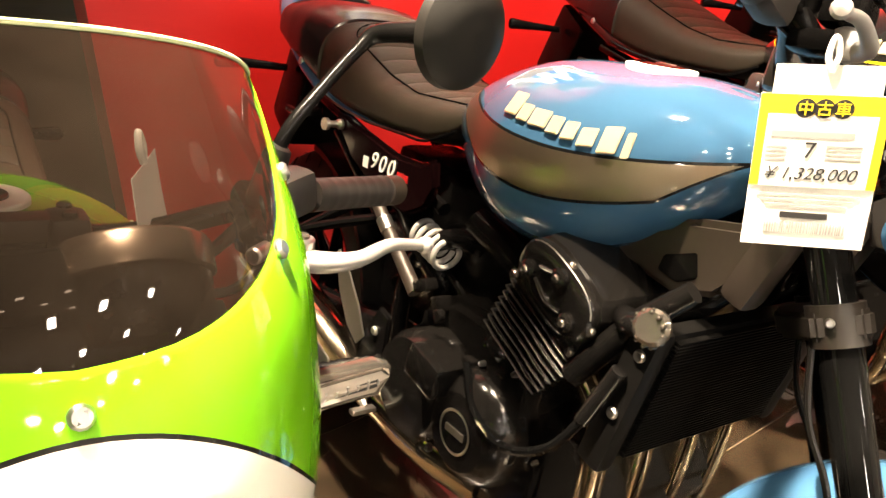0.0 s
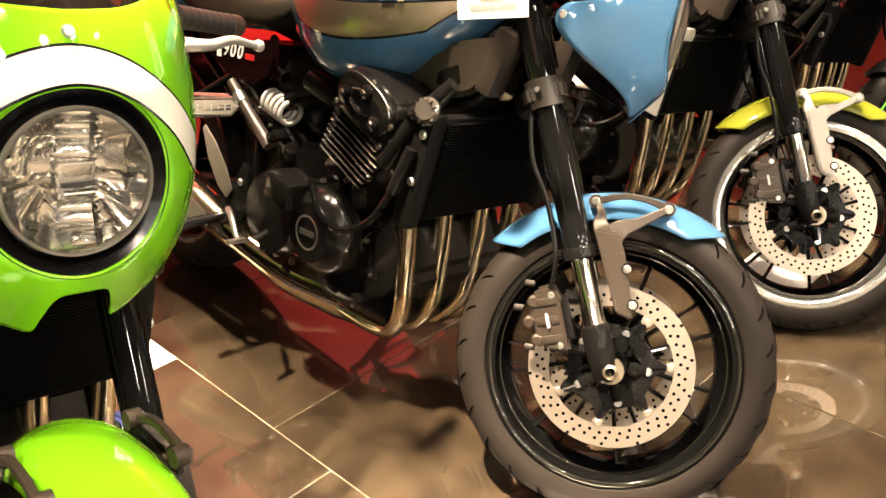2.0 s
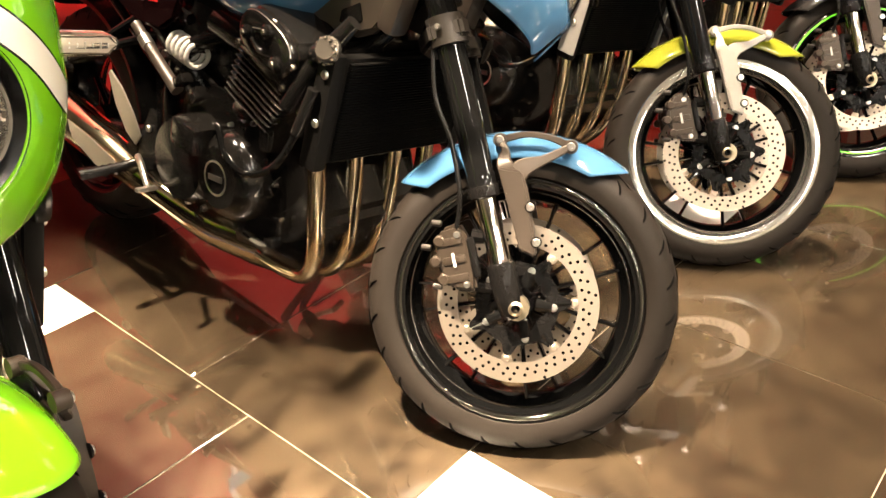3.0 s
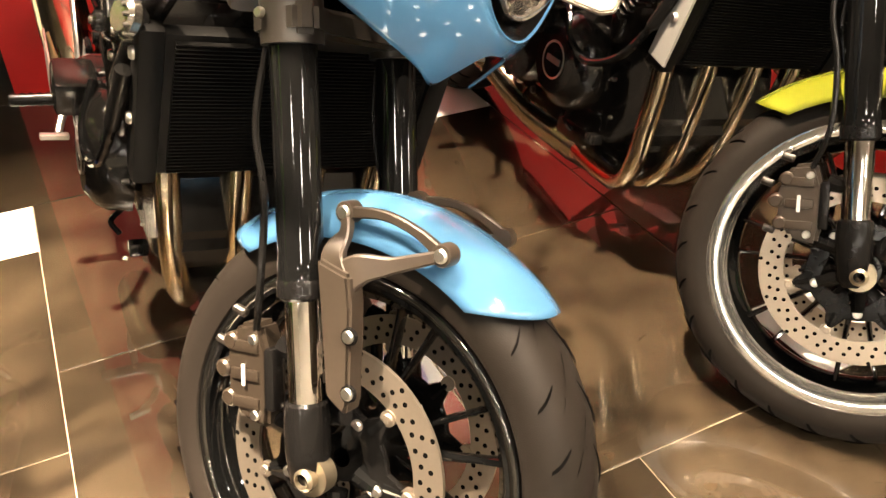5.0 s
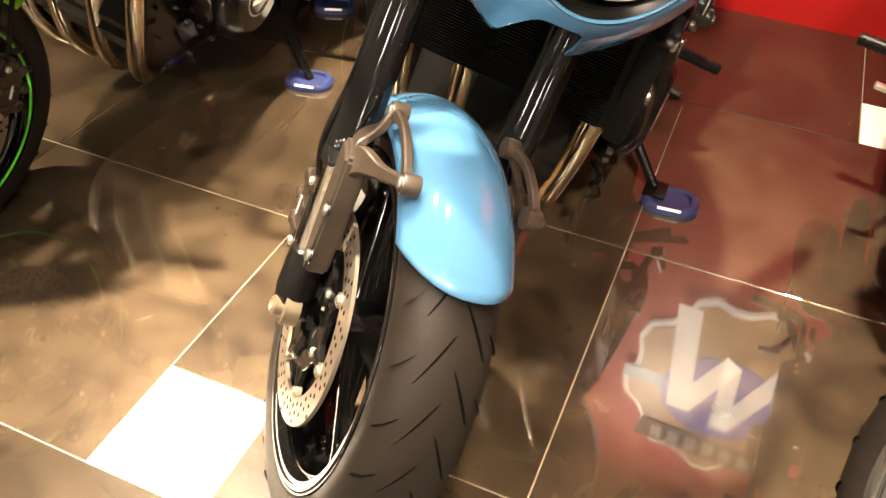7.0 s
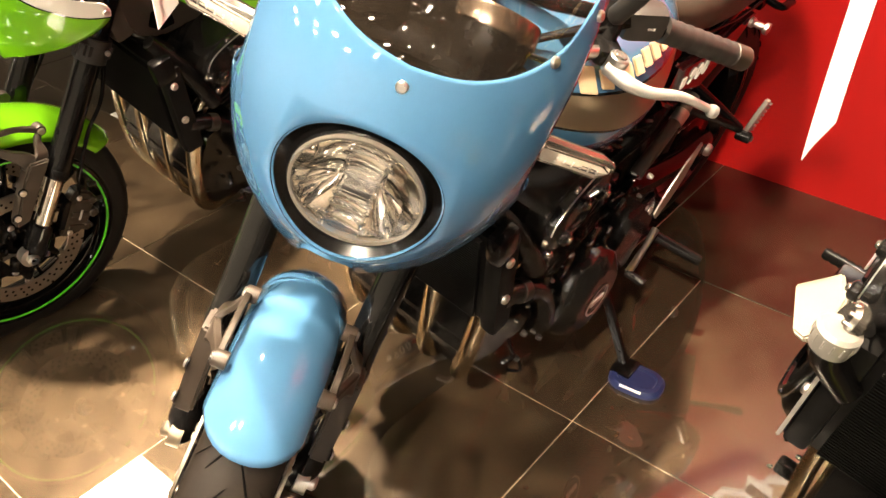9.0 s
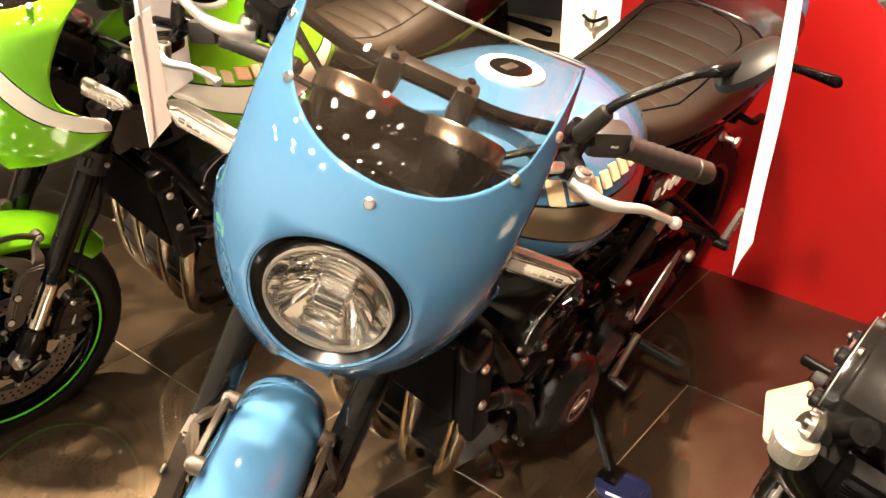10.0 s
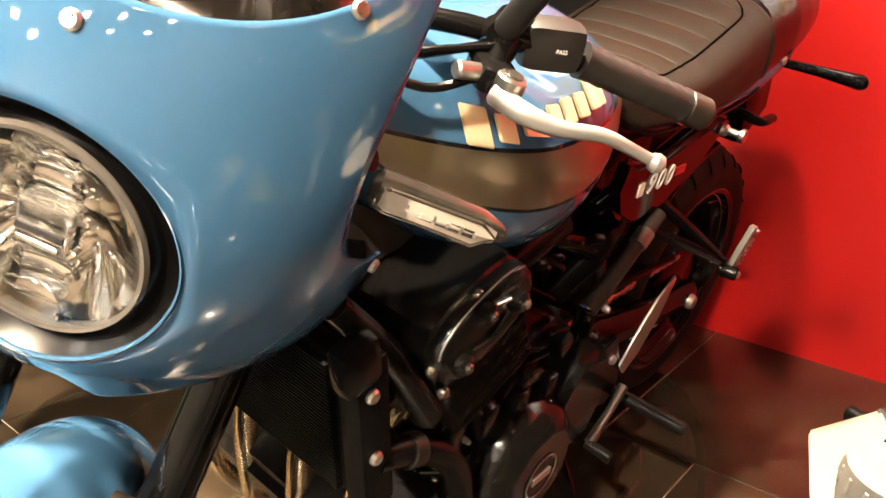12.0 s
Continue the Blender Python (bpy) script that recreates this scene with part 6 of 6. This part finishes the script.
def floor_material():
    mat = bpy.data.materials.new("polished_brown_tile")
    mat.use_nodes = True
    k = Nodes(mat)
    b = mat.node_tree.nodes["Principled BSDF"]
    tc = k.node("ShaderNodeNewGeometry")
    inf = k.node("ShaderNodeObjectInfo")
    off = k.node("ShaderNodeVectorMath")
    off.operation = "MULTIPLY_ADD"
    off.inputs[1].default_value = (1, 1, 1)
    k.put(off.inputs[0], tc.outputs["Position"])
    mul = k.node("ShaderNodeVectorMath")
    mul.operation = "SCALE"
    mul.inputs[0].default_value = (7.3, 3.1, 5.0)
    k.put(mul.inputs["Scale"], inf.outputs["Random"])
    k.put(off.inputs[2], mul.outputs[0])
    n1 = k.node("ShaderNodeTexNoise")
    n1.inputs["Scale"].default_value = 5.0
    n1.inputs["Detail"].default_value = 9
    n1.inputs["Distortion"].default_value = 0.8
    k.put(n1.inputs["Vector"], off.outputs[0])
    n2 = k.node("ShaderNodeTexNoise")
    n2.inputs["Scale"].default_value = 22
    n2.inputs["Detail"].default_value = 6
    k.put(n2.inputs["Vector"], off.outputs[0])
    f = k.math("ADD", k.math("MULTIPLY", n1.outputs["Fac"], 0.58), k.math("MULTIPLY", n2.outputs["Fac"], 0.42))
    ramp = k.node("ShaderNodeValToRGB")
    k.put(ramp.inputs[0], f)
    ramp.color_ramp.elements[0].position = 0.34
    ramp.color_ramp.elements[0].color = (0.013, 0.0088, 0.0054, 1)
    ramp.color_ramp.elements[1].position = 0.68
    ramp.color_ramp.elements[1].color = (0.052, 0.036, 0.0205, 1)
    shade = k.math("MULTIPLY_ADD", inf.outputs["Random"], 0.3, 0.85)
    hsv = k.node("ShaderNodeHueSaturation")
    k.put(hsv.inputs["Value"], shade)
    # thin pale veins, broken up
    warp = k.node("ShaderNodeVectorMath")
    warp.operation = "MULTIPLY_ADD"
    warp.inputs[1].default_value = (0.22, 0.22, 0.22)
    k.put(warp.inputs[0], n1.outputs["Color"])
    k.put(warp.inputs[2], off.outputs[0])
    vo = k.node("ShaderNodeTexVoronoi")
    vo.feature = "DISTANCE_TO_EDGE"
    vo.inputs["Scale"].default_value = 3.2
    k.put(vo.inputs["Vector"], warp.outputs[0])
    n4 = k.node("ShaderNodeTexNoise")
    n4.inputs["Scale"].default_value = 5.5
    n4.inputs["Detail"].default_value = 4
    k.put(n4.inputs["Vector"], off.outputs[0])
    line = k.math("LESS_THAN", vo.outputs["Distance"], k.math("MULTIPLY", k.math("SUBTRACT", n4.outputs["Fac"], 0.62), 0.020))
    veined = k.mix(k.math("MULTIPLY", line, 0.35), ramp.outputs[0], (0.30, 0.24, 0.16))
    k.put(hsv.inputs["Color"], veined)
    k.put(b.inputs["Base Color"], hsv.outputs[0])
    # fine scratches in the polish
    n3 = k.node("ShaderNodeTexNoise")
    n3.inputs["Scale"].default_value = 9
    n3.inputs["Detail"].default_value = 9
    n3.inputs["Roughness"].default_value = 0.7
    k.put(n3.inputs["Vector"], off.outputs[0])
    mr = k.node("ShaderNodeMapRange")
    mr.inputs["From Min"].default_value = 0.35
    mr.inputs["From Max"].default_value = 0.7
    mr.inputs["To Min"].default_value = 0.018
    mr.inputs["To Max"].default_value = 0.065
    k.put(mr.inputs["Value"], n3.outputs["Fac"])
    rg = k.node("ShaderNodeMapRange")
    rg.inputs["To Min"].default_value = 0.16
    rg.inputs["To Max"].default_value = 0.30
    k.put(rg.inputs["Value"], n3.outputs["Fac"])
    k.put(b.inputs["Roughness"], rg.outputs[0])
    b.inputs["Specular IOR Level"].default_value = 0.36
    b.inputs["Coat Weight"].default_value = 1.0
    b.inputs["Coat IOR"].default_value = 1.62
    k.put(b.inputs["Coat Roughness"], mr.outputs[0])
    bp = k.node("ShaderNodeBump")
    bp.inputs["Strength"].default_value = 0.02
    bp.inputs["Distance"].default_value = 0.004
    k.put(bp.inputs["Height"], n1.outputs["Fac"])
    k.put(b.inputs["Normal"], bp.outputs[0])
    return mat


M_TILE = floor_material()
M_GROUT = material("pale_grout", (0.30, 0.24, 0.17), rough=0.8, grain=0.2, scale=200)
M_WTILE = material("white_inset_tile", (0.80, 0.78, 0.72), rough=0.08, grain=0.05, scale=12, spec=0.6)

ground = slab("floor", -9.0, 9.0, -8.0, 5.0, -0.20, -0.0025, M_GROUT)
wall_red = slab("wall_north", -0.36, 9.0, WALL_Y, WALL_Y + 0.15, -0.1, CEIL, M_WALL)
tagged(slab("wall_north_return", -0.36, -0.24, WALL_Y + 0.15, 4.85, -0.1, CEIL, M_DARKWALL))
slab("wall_back", -9.0, -0.36, 4.85, 5.0, -0.1, CEIL, M_DARKWALL)
# unseen walls, made pale and set near to throw light into the reflections
slab("wall_west", -9.15, -9.0, -8.0, 5.0, -0.1, CEIL, M_BOUNCEWALL)
slab("wall_east", 9.0, 9.15, -8.0, 5.0, -0.1, CEIL, M_BOUNCEWALL)
slab("wall_south", -9.15, 9.15, -8.15, -8.0, -0.1, CEIL, M_BOUNCEWALL)
slab("ceiling", -9.15, 9.15, -8.15, 5.0, CEIL, CEIL + 0.15, M_CEIL)

# floor tiles: large squares of four tiles with small white squares between
tile_mesh = {}


def tile(u0, v0, su, sv, mat, name):
    key = (round(su, 4), round(sv, 4), mat.name)
    if key not in tile_mesh:
        b = bmesh.new()
        g = 0.0024
        bmesh.ops.create_cube(b, size=1, matrix=Matrix.Translation((su / 2, sv / 2, -0.004)) @ Matrix.Diagonal((su - g, sv - g, 0.008, 1)))
        bmesh.ops.bevel(b, geom=[e for e in b.edges if all(v.co.z > -0.001 for v in e.verts)], offset=0.0012, segments=1, affect="EDGES")
        me = bpy.data.meshes.new(name)
        b.to_mesh(me)
        b.free()
        me.materials.append(mat)
        tile_mesh[key] = me
    ob = new(name, tile_mesh[key])
    ob.parent = ground
    ob.matrix_world = GRID @ Matrix.Translation((u0, v0, 0.0))
    return ob


field = bmesh.new()


def far_tile(u0, v0, s, white):
    g = 0.0012
    at = GRID @ Matrix.Translation((u0, v0, 0.0))
    low = at @ Vector((s / 2, s / 2, 0))
    if abs(low.x) > 8.9 - s or not -7.9 + s < low.y < 4.7 - s:
        return
    rows = [[field.verts.new(at @ Vector((x, y, z))) for x, y in ((g, g), (s - g, g), (s - g, s - g), (g, s - g))] for z in (-0.002, 0.0)]
    field.faces.new(rows[1]).material_index = white
    for k in range(4):
        field.faces.new((rows[0][k], rows[0][(k + 1) % 4], rows[1][(k + 1) % 4], rows[1][k])).material_index = white


for i in range(-10, 11):
    for j in range(-13, 6):
        u, v = i * BIG - j * SMALL, i * SMALL + j * BIG
        if abs(u) > 4.0 or not -4.6 < v < 3.2:
            far_tile(u, v, SMALL, 1)
            for a in (0, 1):
                for c in (0, 1):
                    far_tile(u - BIG + a * BIG / 2, v + c * BIG / 2, BIG / 2, 0)
            continue
        tile(u, v, SMALL, SMALL, M_WTILE, "white_tile")
        for a in (0, 1):
            for c in (0, 1):
                tile(u - BIG + a * BIG / 2, v + c * BIG / 2, BIG / 2, BIG / 2, M_TILE, "tile")


tagged(finish(field, "tile_field", [M_TILE, M_WTILE], ground), kind="stuff")


# ---- the motorcycles ----
def stand_at(x, y, z=0.0, lean=11.2, head=0.0):
    return pose(x, y, z, 0, 0, head) @ pose(0, 0, 0, 0, lean, 0)


HEAD = Matrix.Translation((0, 0.22, 0.72))
blue_turn = HEAD @ pose(0, 0, 0, 0, 1.0, 2.0) @ HEAD.inverted()
blue = motorcycle(stand_at(0.024, 0.040), 35, (M_BLUE, M_BLUE_TANK, M_BLUE, M_BLUE), "sky blue cafe motorcycle with gold tank band on a side stand", mirror_face=(0.848, -0.095, -0.522), mirror_back=0.055, turn=blue_turn)
motorcycle(stand_at(-0.928, 0.095, -0.012), 0, (M_LIME, M_LIME_TANK, M_LIME_COWL, M_LIME), "lime green cafe motorcycle with a white band round its headlight", rim_tape=M_RIMLINE)
third = motorcycle(stand_at(0.896, 0.062), 35, (M_DARK, M_DARK_TANK, M_DARK, M_OLIVE), "black motorcycle with yellow pinstripes and polished wheel rims", cafe=False, rim_edge=True, bracket=M_CAP, trim=M_SILVER)
motorcycle(stand_at(1.66, -0.02), 35, (M_DARK, M_DARK_TANK, M_DARK, M_DARK), "black motorcycle with green striped rims, last in the row", cafe=False, rim_tape=M_RIMLINE)


TL, TR, BL = Vector((-0.313, 0.592, 0.528)), Vector((-0.268, 0.610, 0.574)), Vector((-0.275, 0.482, 0.524))
u, v = (TR - TL).normalized(), (BL - TL)
w = u.cross(v).normalized()
v = w.cross(u)
basis = Matrix(((u.x, v.x, w.x, TL.x), (u.y, v.y, w.y, TL.y), (u.z, v.z, w.z, TL.z), (0, 0, 0, 1)))
finish(plate([(0, 0), (0.066, 0), (0.070, 0.060), (0.045, 0.116), (0.012, 0.122), (-0.002, 0.10)], 0.012, basis, 0.003), "side_bottle", M_BOTTLE, third, None, "cream plastic bottle beside the engine")
finish(tube([(-0.231, 0.318, 0.680), (-0.231, 0.318, 0.692), (-0.231, 0.317, 0.708), (-0.231, 0.317, 0.711)], [0.022, 0.0245, 0.0245, 0.020], 28, 1, False), "coolant_cap", M_CAP, third, None, "polished knurled round cap")
finish(tube([(-0.19, 0.345, 0.62), (-0.222, 0.325, 0.66), (-0.231, 0.318, 0.684)], [0.018, 0.020, 0.022], 14, 4), "filler_neck", M_SATIN, third)
for k in range(14):
    q = 2 * math.pi * k / 14
    finish(box(-0.231 + 0.0238 * math.cos(q), 0.3175 + 0.0238 * math.sin(q), 0.697, 0.003, 0.003, 0.012, 0.001, segs=1), "cap_rib", M_CAP, third)


# ---- things on and about the motorcycles ----
def text_mesh(body, size, extrude=0.0002, shear=0.0):
    cu = bpy.data.curves.new("lettering", "FONT")
    cu.body, cu.size, cu.extrude, cu.shear = body, size, extrude, shear
    tmp = new("tmp_text", cu)
    me = bpy.data.meshes.new_from_object(tmp.evaluated_get(bpy.context.evaluated_depsgraph_get()))
    bpy.data.objects.remove(tmp)
    bpy.data.curves.remove(cu)
    me.materials.clear()
    return me


def lettering(parent, body, size, x, z, mat, m, y=-0.0012, shear=0.0):
    """Lettering on a card that lies in the local x-z plane and faces -y."""
    me = text_mesh(body, size, shear=shear)
    me.materials.append(mat)
    ob = new("lettering", me)
    ob.parent = parent
    me.transform(m @ Matrix(((1, 0, 0, x), (0, 0, -1, y), (0, 1, 0, z), (0, 0, 0, 1))))
    return ob


def price_tag(place):
    tag = empty("price_tag", place, "yellow and white card price tag hanging from the lever", "price tag")
    I = Matrix()
    w, h = 0.108, 0.146
    card = finish(box(0, 0, -h / 2, w, 0.0012, h, 0.0), "card", M_WHITE, tag)
    finish(box(0, -0.0010, -0.043, w, 0.0008, 0.086, 0.0), "yellow_border", M_YELLOW, card)
    finish(box(0, -0.0016, -0.052, w - 0.016, 0.0006, 0.068, 0.0), "white_panel", M_WHITE, card)
    finish(box(0, 0, 0.012, 0.09, 0.001, 0.028, 0.0), "clear_sleeve", M_WHITE, card)
    finish(tube([(0, 0, 0.02), (0.004, 0, 0.035), (0, 0, 0.05), (-0.004, 0, 0.035), (0, 0, 0.02)], 0.003, 8, 5), "plastic_loop", M_WHITE, card)
    for x in (-0.0155, 0.0, 0.0155):
        finish(lathe([(0.001, 0), (0.0088, 0), (0.0088, 0.0006), (0.001, 0.0006)], 20), "print_dot", M_PRINT, card, Matrix.Translation((x, -0.0016, -0.012)) @ Matrix.Rotation(radians(-90), 4, "Z"))
    for i, ch in enumerate("\u4e2d\u53e4\u8eca"):
        lettering(card, ch, 0.014, -0.0225 + i * 0.0155, -0.0172, M_YELLOW, I, -0.0026)
    lettering(card, "7", 0.022, -0.012, -0.058, M_PRINT, I, -0.0022)
    lettering(card, "\u00a5 1,328,000", 0.0165, -0.043, -0.0785, M_PRINT, I, -0.0022, 0.3)
    finish(box(-0.006, -0.0021, -0.036, 0.07, 0.0004, 0.006, 0.0), "print_bar", M_GREY_PRINT, card)
    for i in range(4):
        finish(box(-0.035, -0.0021, -0.048 - i * 0.004, 0.018, 0.0004, 0.0016, 0.0), "print_bar", M_GREY_PRINT, card)
        finish(box(0.022, -0.0021, -0.046 - i * 0.004, 0.03, 0.0004, 0.0014, 0.0), "print_bar", M_GREY_PRINT, card)
    for i in range(3):
        finish(box(-0.002, -0.0012, -0.094 - i * 0.005, 0.09 - 0.01 * i, 0.0004, 0.0016, 0.0), "print_bar", M_GREY_PRINT, card)
    finish(box(-0.002, -0.0012, -0.1145, 0.042, 0.0004, 0.006, 0.0), "print_bar", M_PRINT, card)
    rng = random.Random(3)
    x = -0.036
    while x < 0.036:
        b = rng.choice((0.0006, 0.001, 0.0016))
        finish(box(x, -0.0012, -0.127, b, 0.0004, 0.011, 0.0), "barcode_bar", M_GREY_PRINT, card)
        x += b + rng.choice((0.0008, 0.0012))
    return tag


def face_from(x, y, z, deg, tilt=0):
    return pose(x, y, z, tilt, 0, deg)


lettering(blue, "PASS", 0.0056, -0.008, 0.004, M_WHITE, blue_turn.inverted() @ steering(35) @ pose(0.273, 0.430, 1.043, 0, -10, 24), -0.0213)

price_tag(face_from(-0.085, 0.186, 1.073, -47))


def paper_strip(place, length, width, label):
    st = empty("paper_tag", place, label, "paper tag")
    rings = []
    n = 14
    for i in range(n + 1):
        t = i / n
        z = -length * t
        w = width * (0.85 + 0.15 * min(1, t * 2.2))
        sway = 0.0015 * math.sin(t * 5.0)
        up = 0.060 * t
        rings.append([(-w / 2, sway, z), (0, sway - 0.001, z + up * 0.5), (w / 2, sway, z + up), (w / 2, sway + 0.0008, z + up), (0, sway - 0.0002, z + up * 0.5), (-w / 2, sway + 0.0008, z)])
    finish(loft(rings), "strip", M_WHITE, st, sharp=50)
    finish(tube([(0, 0, 0.0), (0.006, 0, 0.014), (0, 0, 0.028), (-0.006, 0, 0.014), (0, 0, 0)], 0.0035, 8, 5), "plastic_loop", M_WHITE, st)
    return st


paper_strip(face_from(0.784, 0.175, 1.238, -62), 0.235, 0.060, "long white folded paper tag hanging from a lever")
paper_strip(face_from(-0.60, 0.50, 1.03, 62), 0.25, 0.100, "wide white paper tag hanging from the green motorcycle")


def stand_puck(x, y, deg):
    pk = empty("stand_puck", pose(x, y, 0, 0, 0, deg), "blue plastic side stand puck on the tiled floor", "stand puck", "stand pucks")
    rings = []
    for z, k in ((0.0, 1.0), (0.010, 1.0), (0.018, 0.90), (0.018, 0.72), (0.011, 0.66)):
        rings.append([(0.062 * k * math.copysign(abs(math.cos(a)) ** 0.7, math.cos(a)), 0.045 * k * math.copysign(abs(math.sin(a)) ** 0.7, math.sin(a)), z) for a in [2 * math.pi * (i + 0.5) / 28 for i in range(28)]])
    body = finish(loft(rings), "puck_body", M_PUCK, pk)
    finish(loft([[(0.040 * math.cos(a), 0.028 * math.sin(a), z) for a in [2 * math.pi * i / 24 for i in range(24)]] for z in (0.010, 0.0135)]), "puck_pad", M_PUCK, body)
    finish(box(0.0, -0.0415, 0.0145, 0.05, 0.0015, 0.006, 0.0, (-30, 0, 0)), "print_bar", M_WHITE, body)
    return pk


stand_puck(0.372, 0.895, 8)
stand_puck(-0.592, 0.952, 12)
stand_puck(-0.765, 1.365, 25)
stand_puck(-1.02, 0.885, 18)


def wall_sign():
    """Badge-shaped sign on the red wall, in plain shapes."""
    sg = empty("wall_sign", pose(0.72, WALL_Y, 1.66, 0, 0, 0), "large badge-shaped wall sign in gold, blue and white", "wall sign")
    up = Matrix(((1, 0, 0, 0), (0, 0, -1, 0), (0, 1, 0, 0), (0, 0, 0, 1)))
    def cog(k):
        out = []
        for i in range(36):
            a = 2 * math.pi * i / 36
            r = 0.42 * k * (1.0 if i % 4 < 2 else 0.90)
            out.append((r * math.cos(a) * 0.95, r * math.sin(a) * 1.22))
        return out
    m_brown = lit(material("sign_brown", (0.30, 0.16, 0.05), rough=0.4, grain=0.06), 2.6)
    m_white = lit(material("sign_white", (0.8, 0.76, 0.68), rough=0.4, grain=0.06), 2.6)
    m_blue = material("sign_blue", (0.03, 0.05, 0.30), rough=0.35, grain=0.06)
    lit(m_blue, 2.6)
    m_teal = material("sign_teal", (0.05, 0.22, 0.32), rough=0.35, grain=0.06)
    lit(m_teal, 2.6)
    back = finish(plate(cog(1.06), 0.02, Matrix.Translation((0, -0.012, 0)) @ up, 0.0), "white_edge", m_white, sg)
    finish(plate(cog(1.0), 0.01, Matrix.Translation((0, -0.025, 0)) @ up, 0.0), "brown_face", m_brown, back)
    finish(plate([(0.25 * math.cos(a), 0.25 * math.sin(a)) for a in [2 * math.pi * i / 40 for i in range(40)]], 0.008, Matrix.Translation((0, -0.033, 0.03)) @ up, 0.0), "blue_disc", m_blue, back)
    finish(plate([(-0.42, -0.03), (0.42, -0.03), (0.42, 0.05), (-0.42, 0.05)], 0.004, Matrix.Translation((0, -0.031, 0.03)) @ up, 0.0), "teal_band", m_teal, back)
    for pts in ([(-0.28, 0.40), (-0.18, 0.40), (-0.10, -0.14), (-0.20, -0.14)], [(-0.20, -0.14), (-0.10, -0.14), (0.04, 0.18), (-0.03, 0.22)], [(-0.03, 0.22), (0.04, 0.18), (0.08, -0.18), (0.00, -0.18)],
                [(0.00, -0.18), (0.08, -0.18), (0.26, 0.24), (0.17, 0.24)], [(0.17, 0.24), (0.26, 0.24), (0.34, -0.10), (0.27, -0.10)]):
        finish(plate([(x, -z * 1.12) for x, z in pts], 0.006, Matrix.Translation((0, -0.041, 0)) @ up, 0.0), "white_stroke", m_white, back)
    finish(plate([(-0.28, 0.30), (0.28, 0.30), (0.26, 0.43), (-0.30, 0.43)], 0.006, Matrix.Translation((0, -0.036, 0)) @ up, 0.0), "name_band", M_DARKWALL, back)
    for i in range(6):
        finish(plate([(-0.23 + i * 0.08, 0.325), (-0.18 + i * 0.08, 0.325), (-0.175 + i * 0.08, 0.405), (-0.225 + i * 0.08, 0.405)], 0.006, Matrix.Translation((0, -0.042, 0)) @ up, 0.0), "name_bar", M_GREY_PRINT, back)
    return sg


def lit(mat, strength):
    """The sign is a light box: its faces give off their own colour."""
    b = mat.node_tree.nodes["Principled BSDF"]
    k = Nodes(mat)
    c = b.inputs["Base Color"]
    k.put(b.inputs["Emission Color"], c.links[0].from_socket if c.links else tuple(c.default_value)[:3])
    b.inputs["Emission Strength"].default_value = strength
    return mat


wall_sign()


def cabinet():
    cb = empty("cabinet", pose(-1.37, 3.5, 0), "cream cabinet with a dark latch behind the motorcycles", "cabinet")
    b = finish(box(0, 0.18, 0.28, 0.46, 0.36, 0.56, 0.01), "body", M_CREAM, cb)
    finish(box(0, -0.006, 0.285, 0.43, 0.014, 0.53, 0.006), "door", M_CREAM, cb)
    finish(tube([(-0.07, -0.03, 0.40), (0, -0.045, 0.38), (0.08, -0.03, 0.41)], 0.011, 10, 5), "latch", M_SATIN, cb)
    finish(cyl((0, -0.02, 0.44), (0, -0.04, 0.34), 0.015, 12, None, 0.003), "latch_body", M_CHROME, cb)
    return cb


cabinet()


def ceiling_lamp(x, y, k, glow):
    cl = empty("ceiling_lamp", pose(x, y, CEIL), "square white recessed ceiling lamp, lit", "ceiling lamp", "ceiling lamps")
    finish(box(0, 0, -0.02, 0.20 * k, 0.20 * k, 0.04, 0.006), "housing", M_WHITE, cl)
    finish(box(0, 0, -0.043, 0.15 * k, 0.15 * k, 0.006, 0.002), "diffuser", glow, cl)
    return cl


def glowing(name, strength):
    mat = material(name, (0.8, 0.78, 0.72), rough=0.4, grain=0.03)
    mat.node_tree.nodes["Principled BSDF"].inputs["Emission Color"].default_value = (1.0, 0.9, 0.75, 1)
    mat.node_tree.nodes["Principled BSDF"].inputs["Emission Strength"].default_value = strength
    return mat


M_GLOW = glowing("lamp_diffuser", 145)
for i, ly in enumerate((-3.5, -2.4)):
    for lx in (-2.2, -0.7, 0.7, 2.4):
        ceiling_lamp(lx + 0.5 * i, ly, 1.4, M_GLOW)
rng = random.Random(21)
for i, ly in enumerate((-6.7, -5.2)):
    for lx in (-6.4, -3.2, -0.6, 2.0, 4.6, 7.4):
        ceiling_lamp(lx + rng.uniform(-0.6, 0.6), ly + rng.uniform(-0.4, 0.4), rng.choice((1.7, 2.2, 2.8)), M_GLOW)
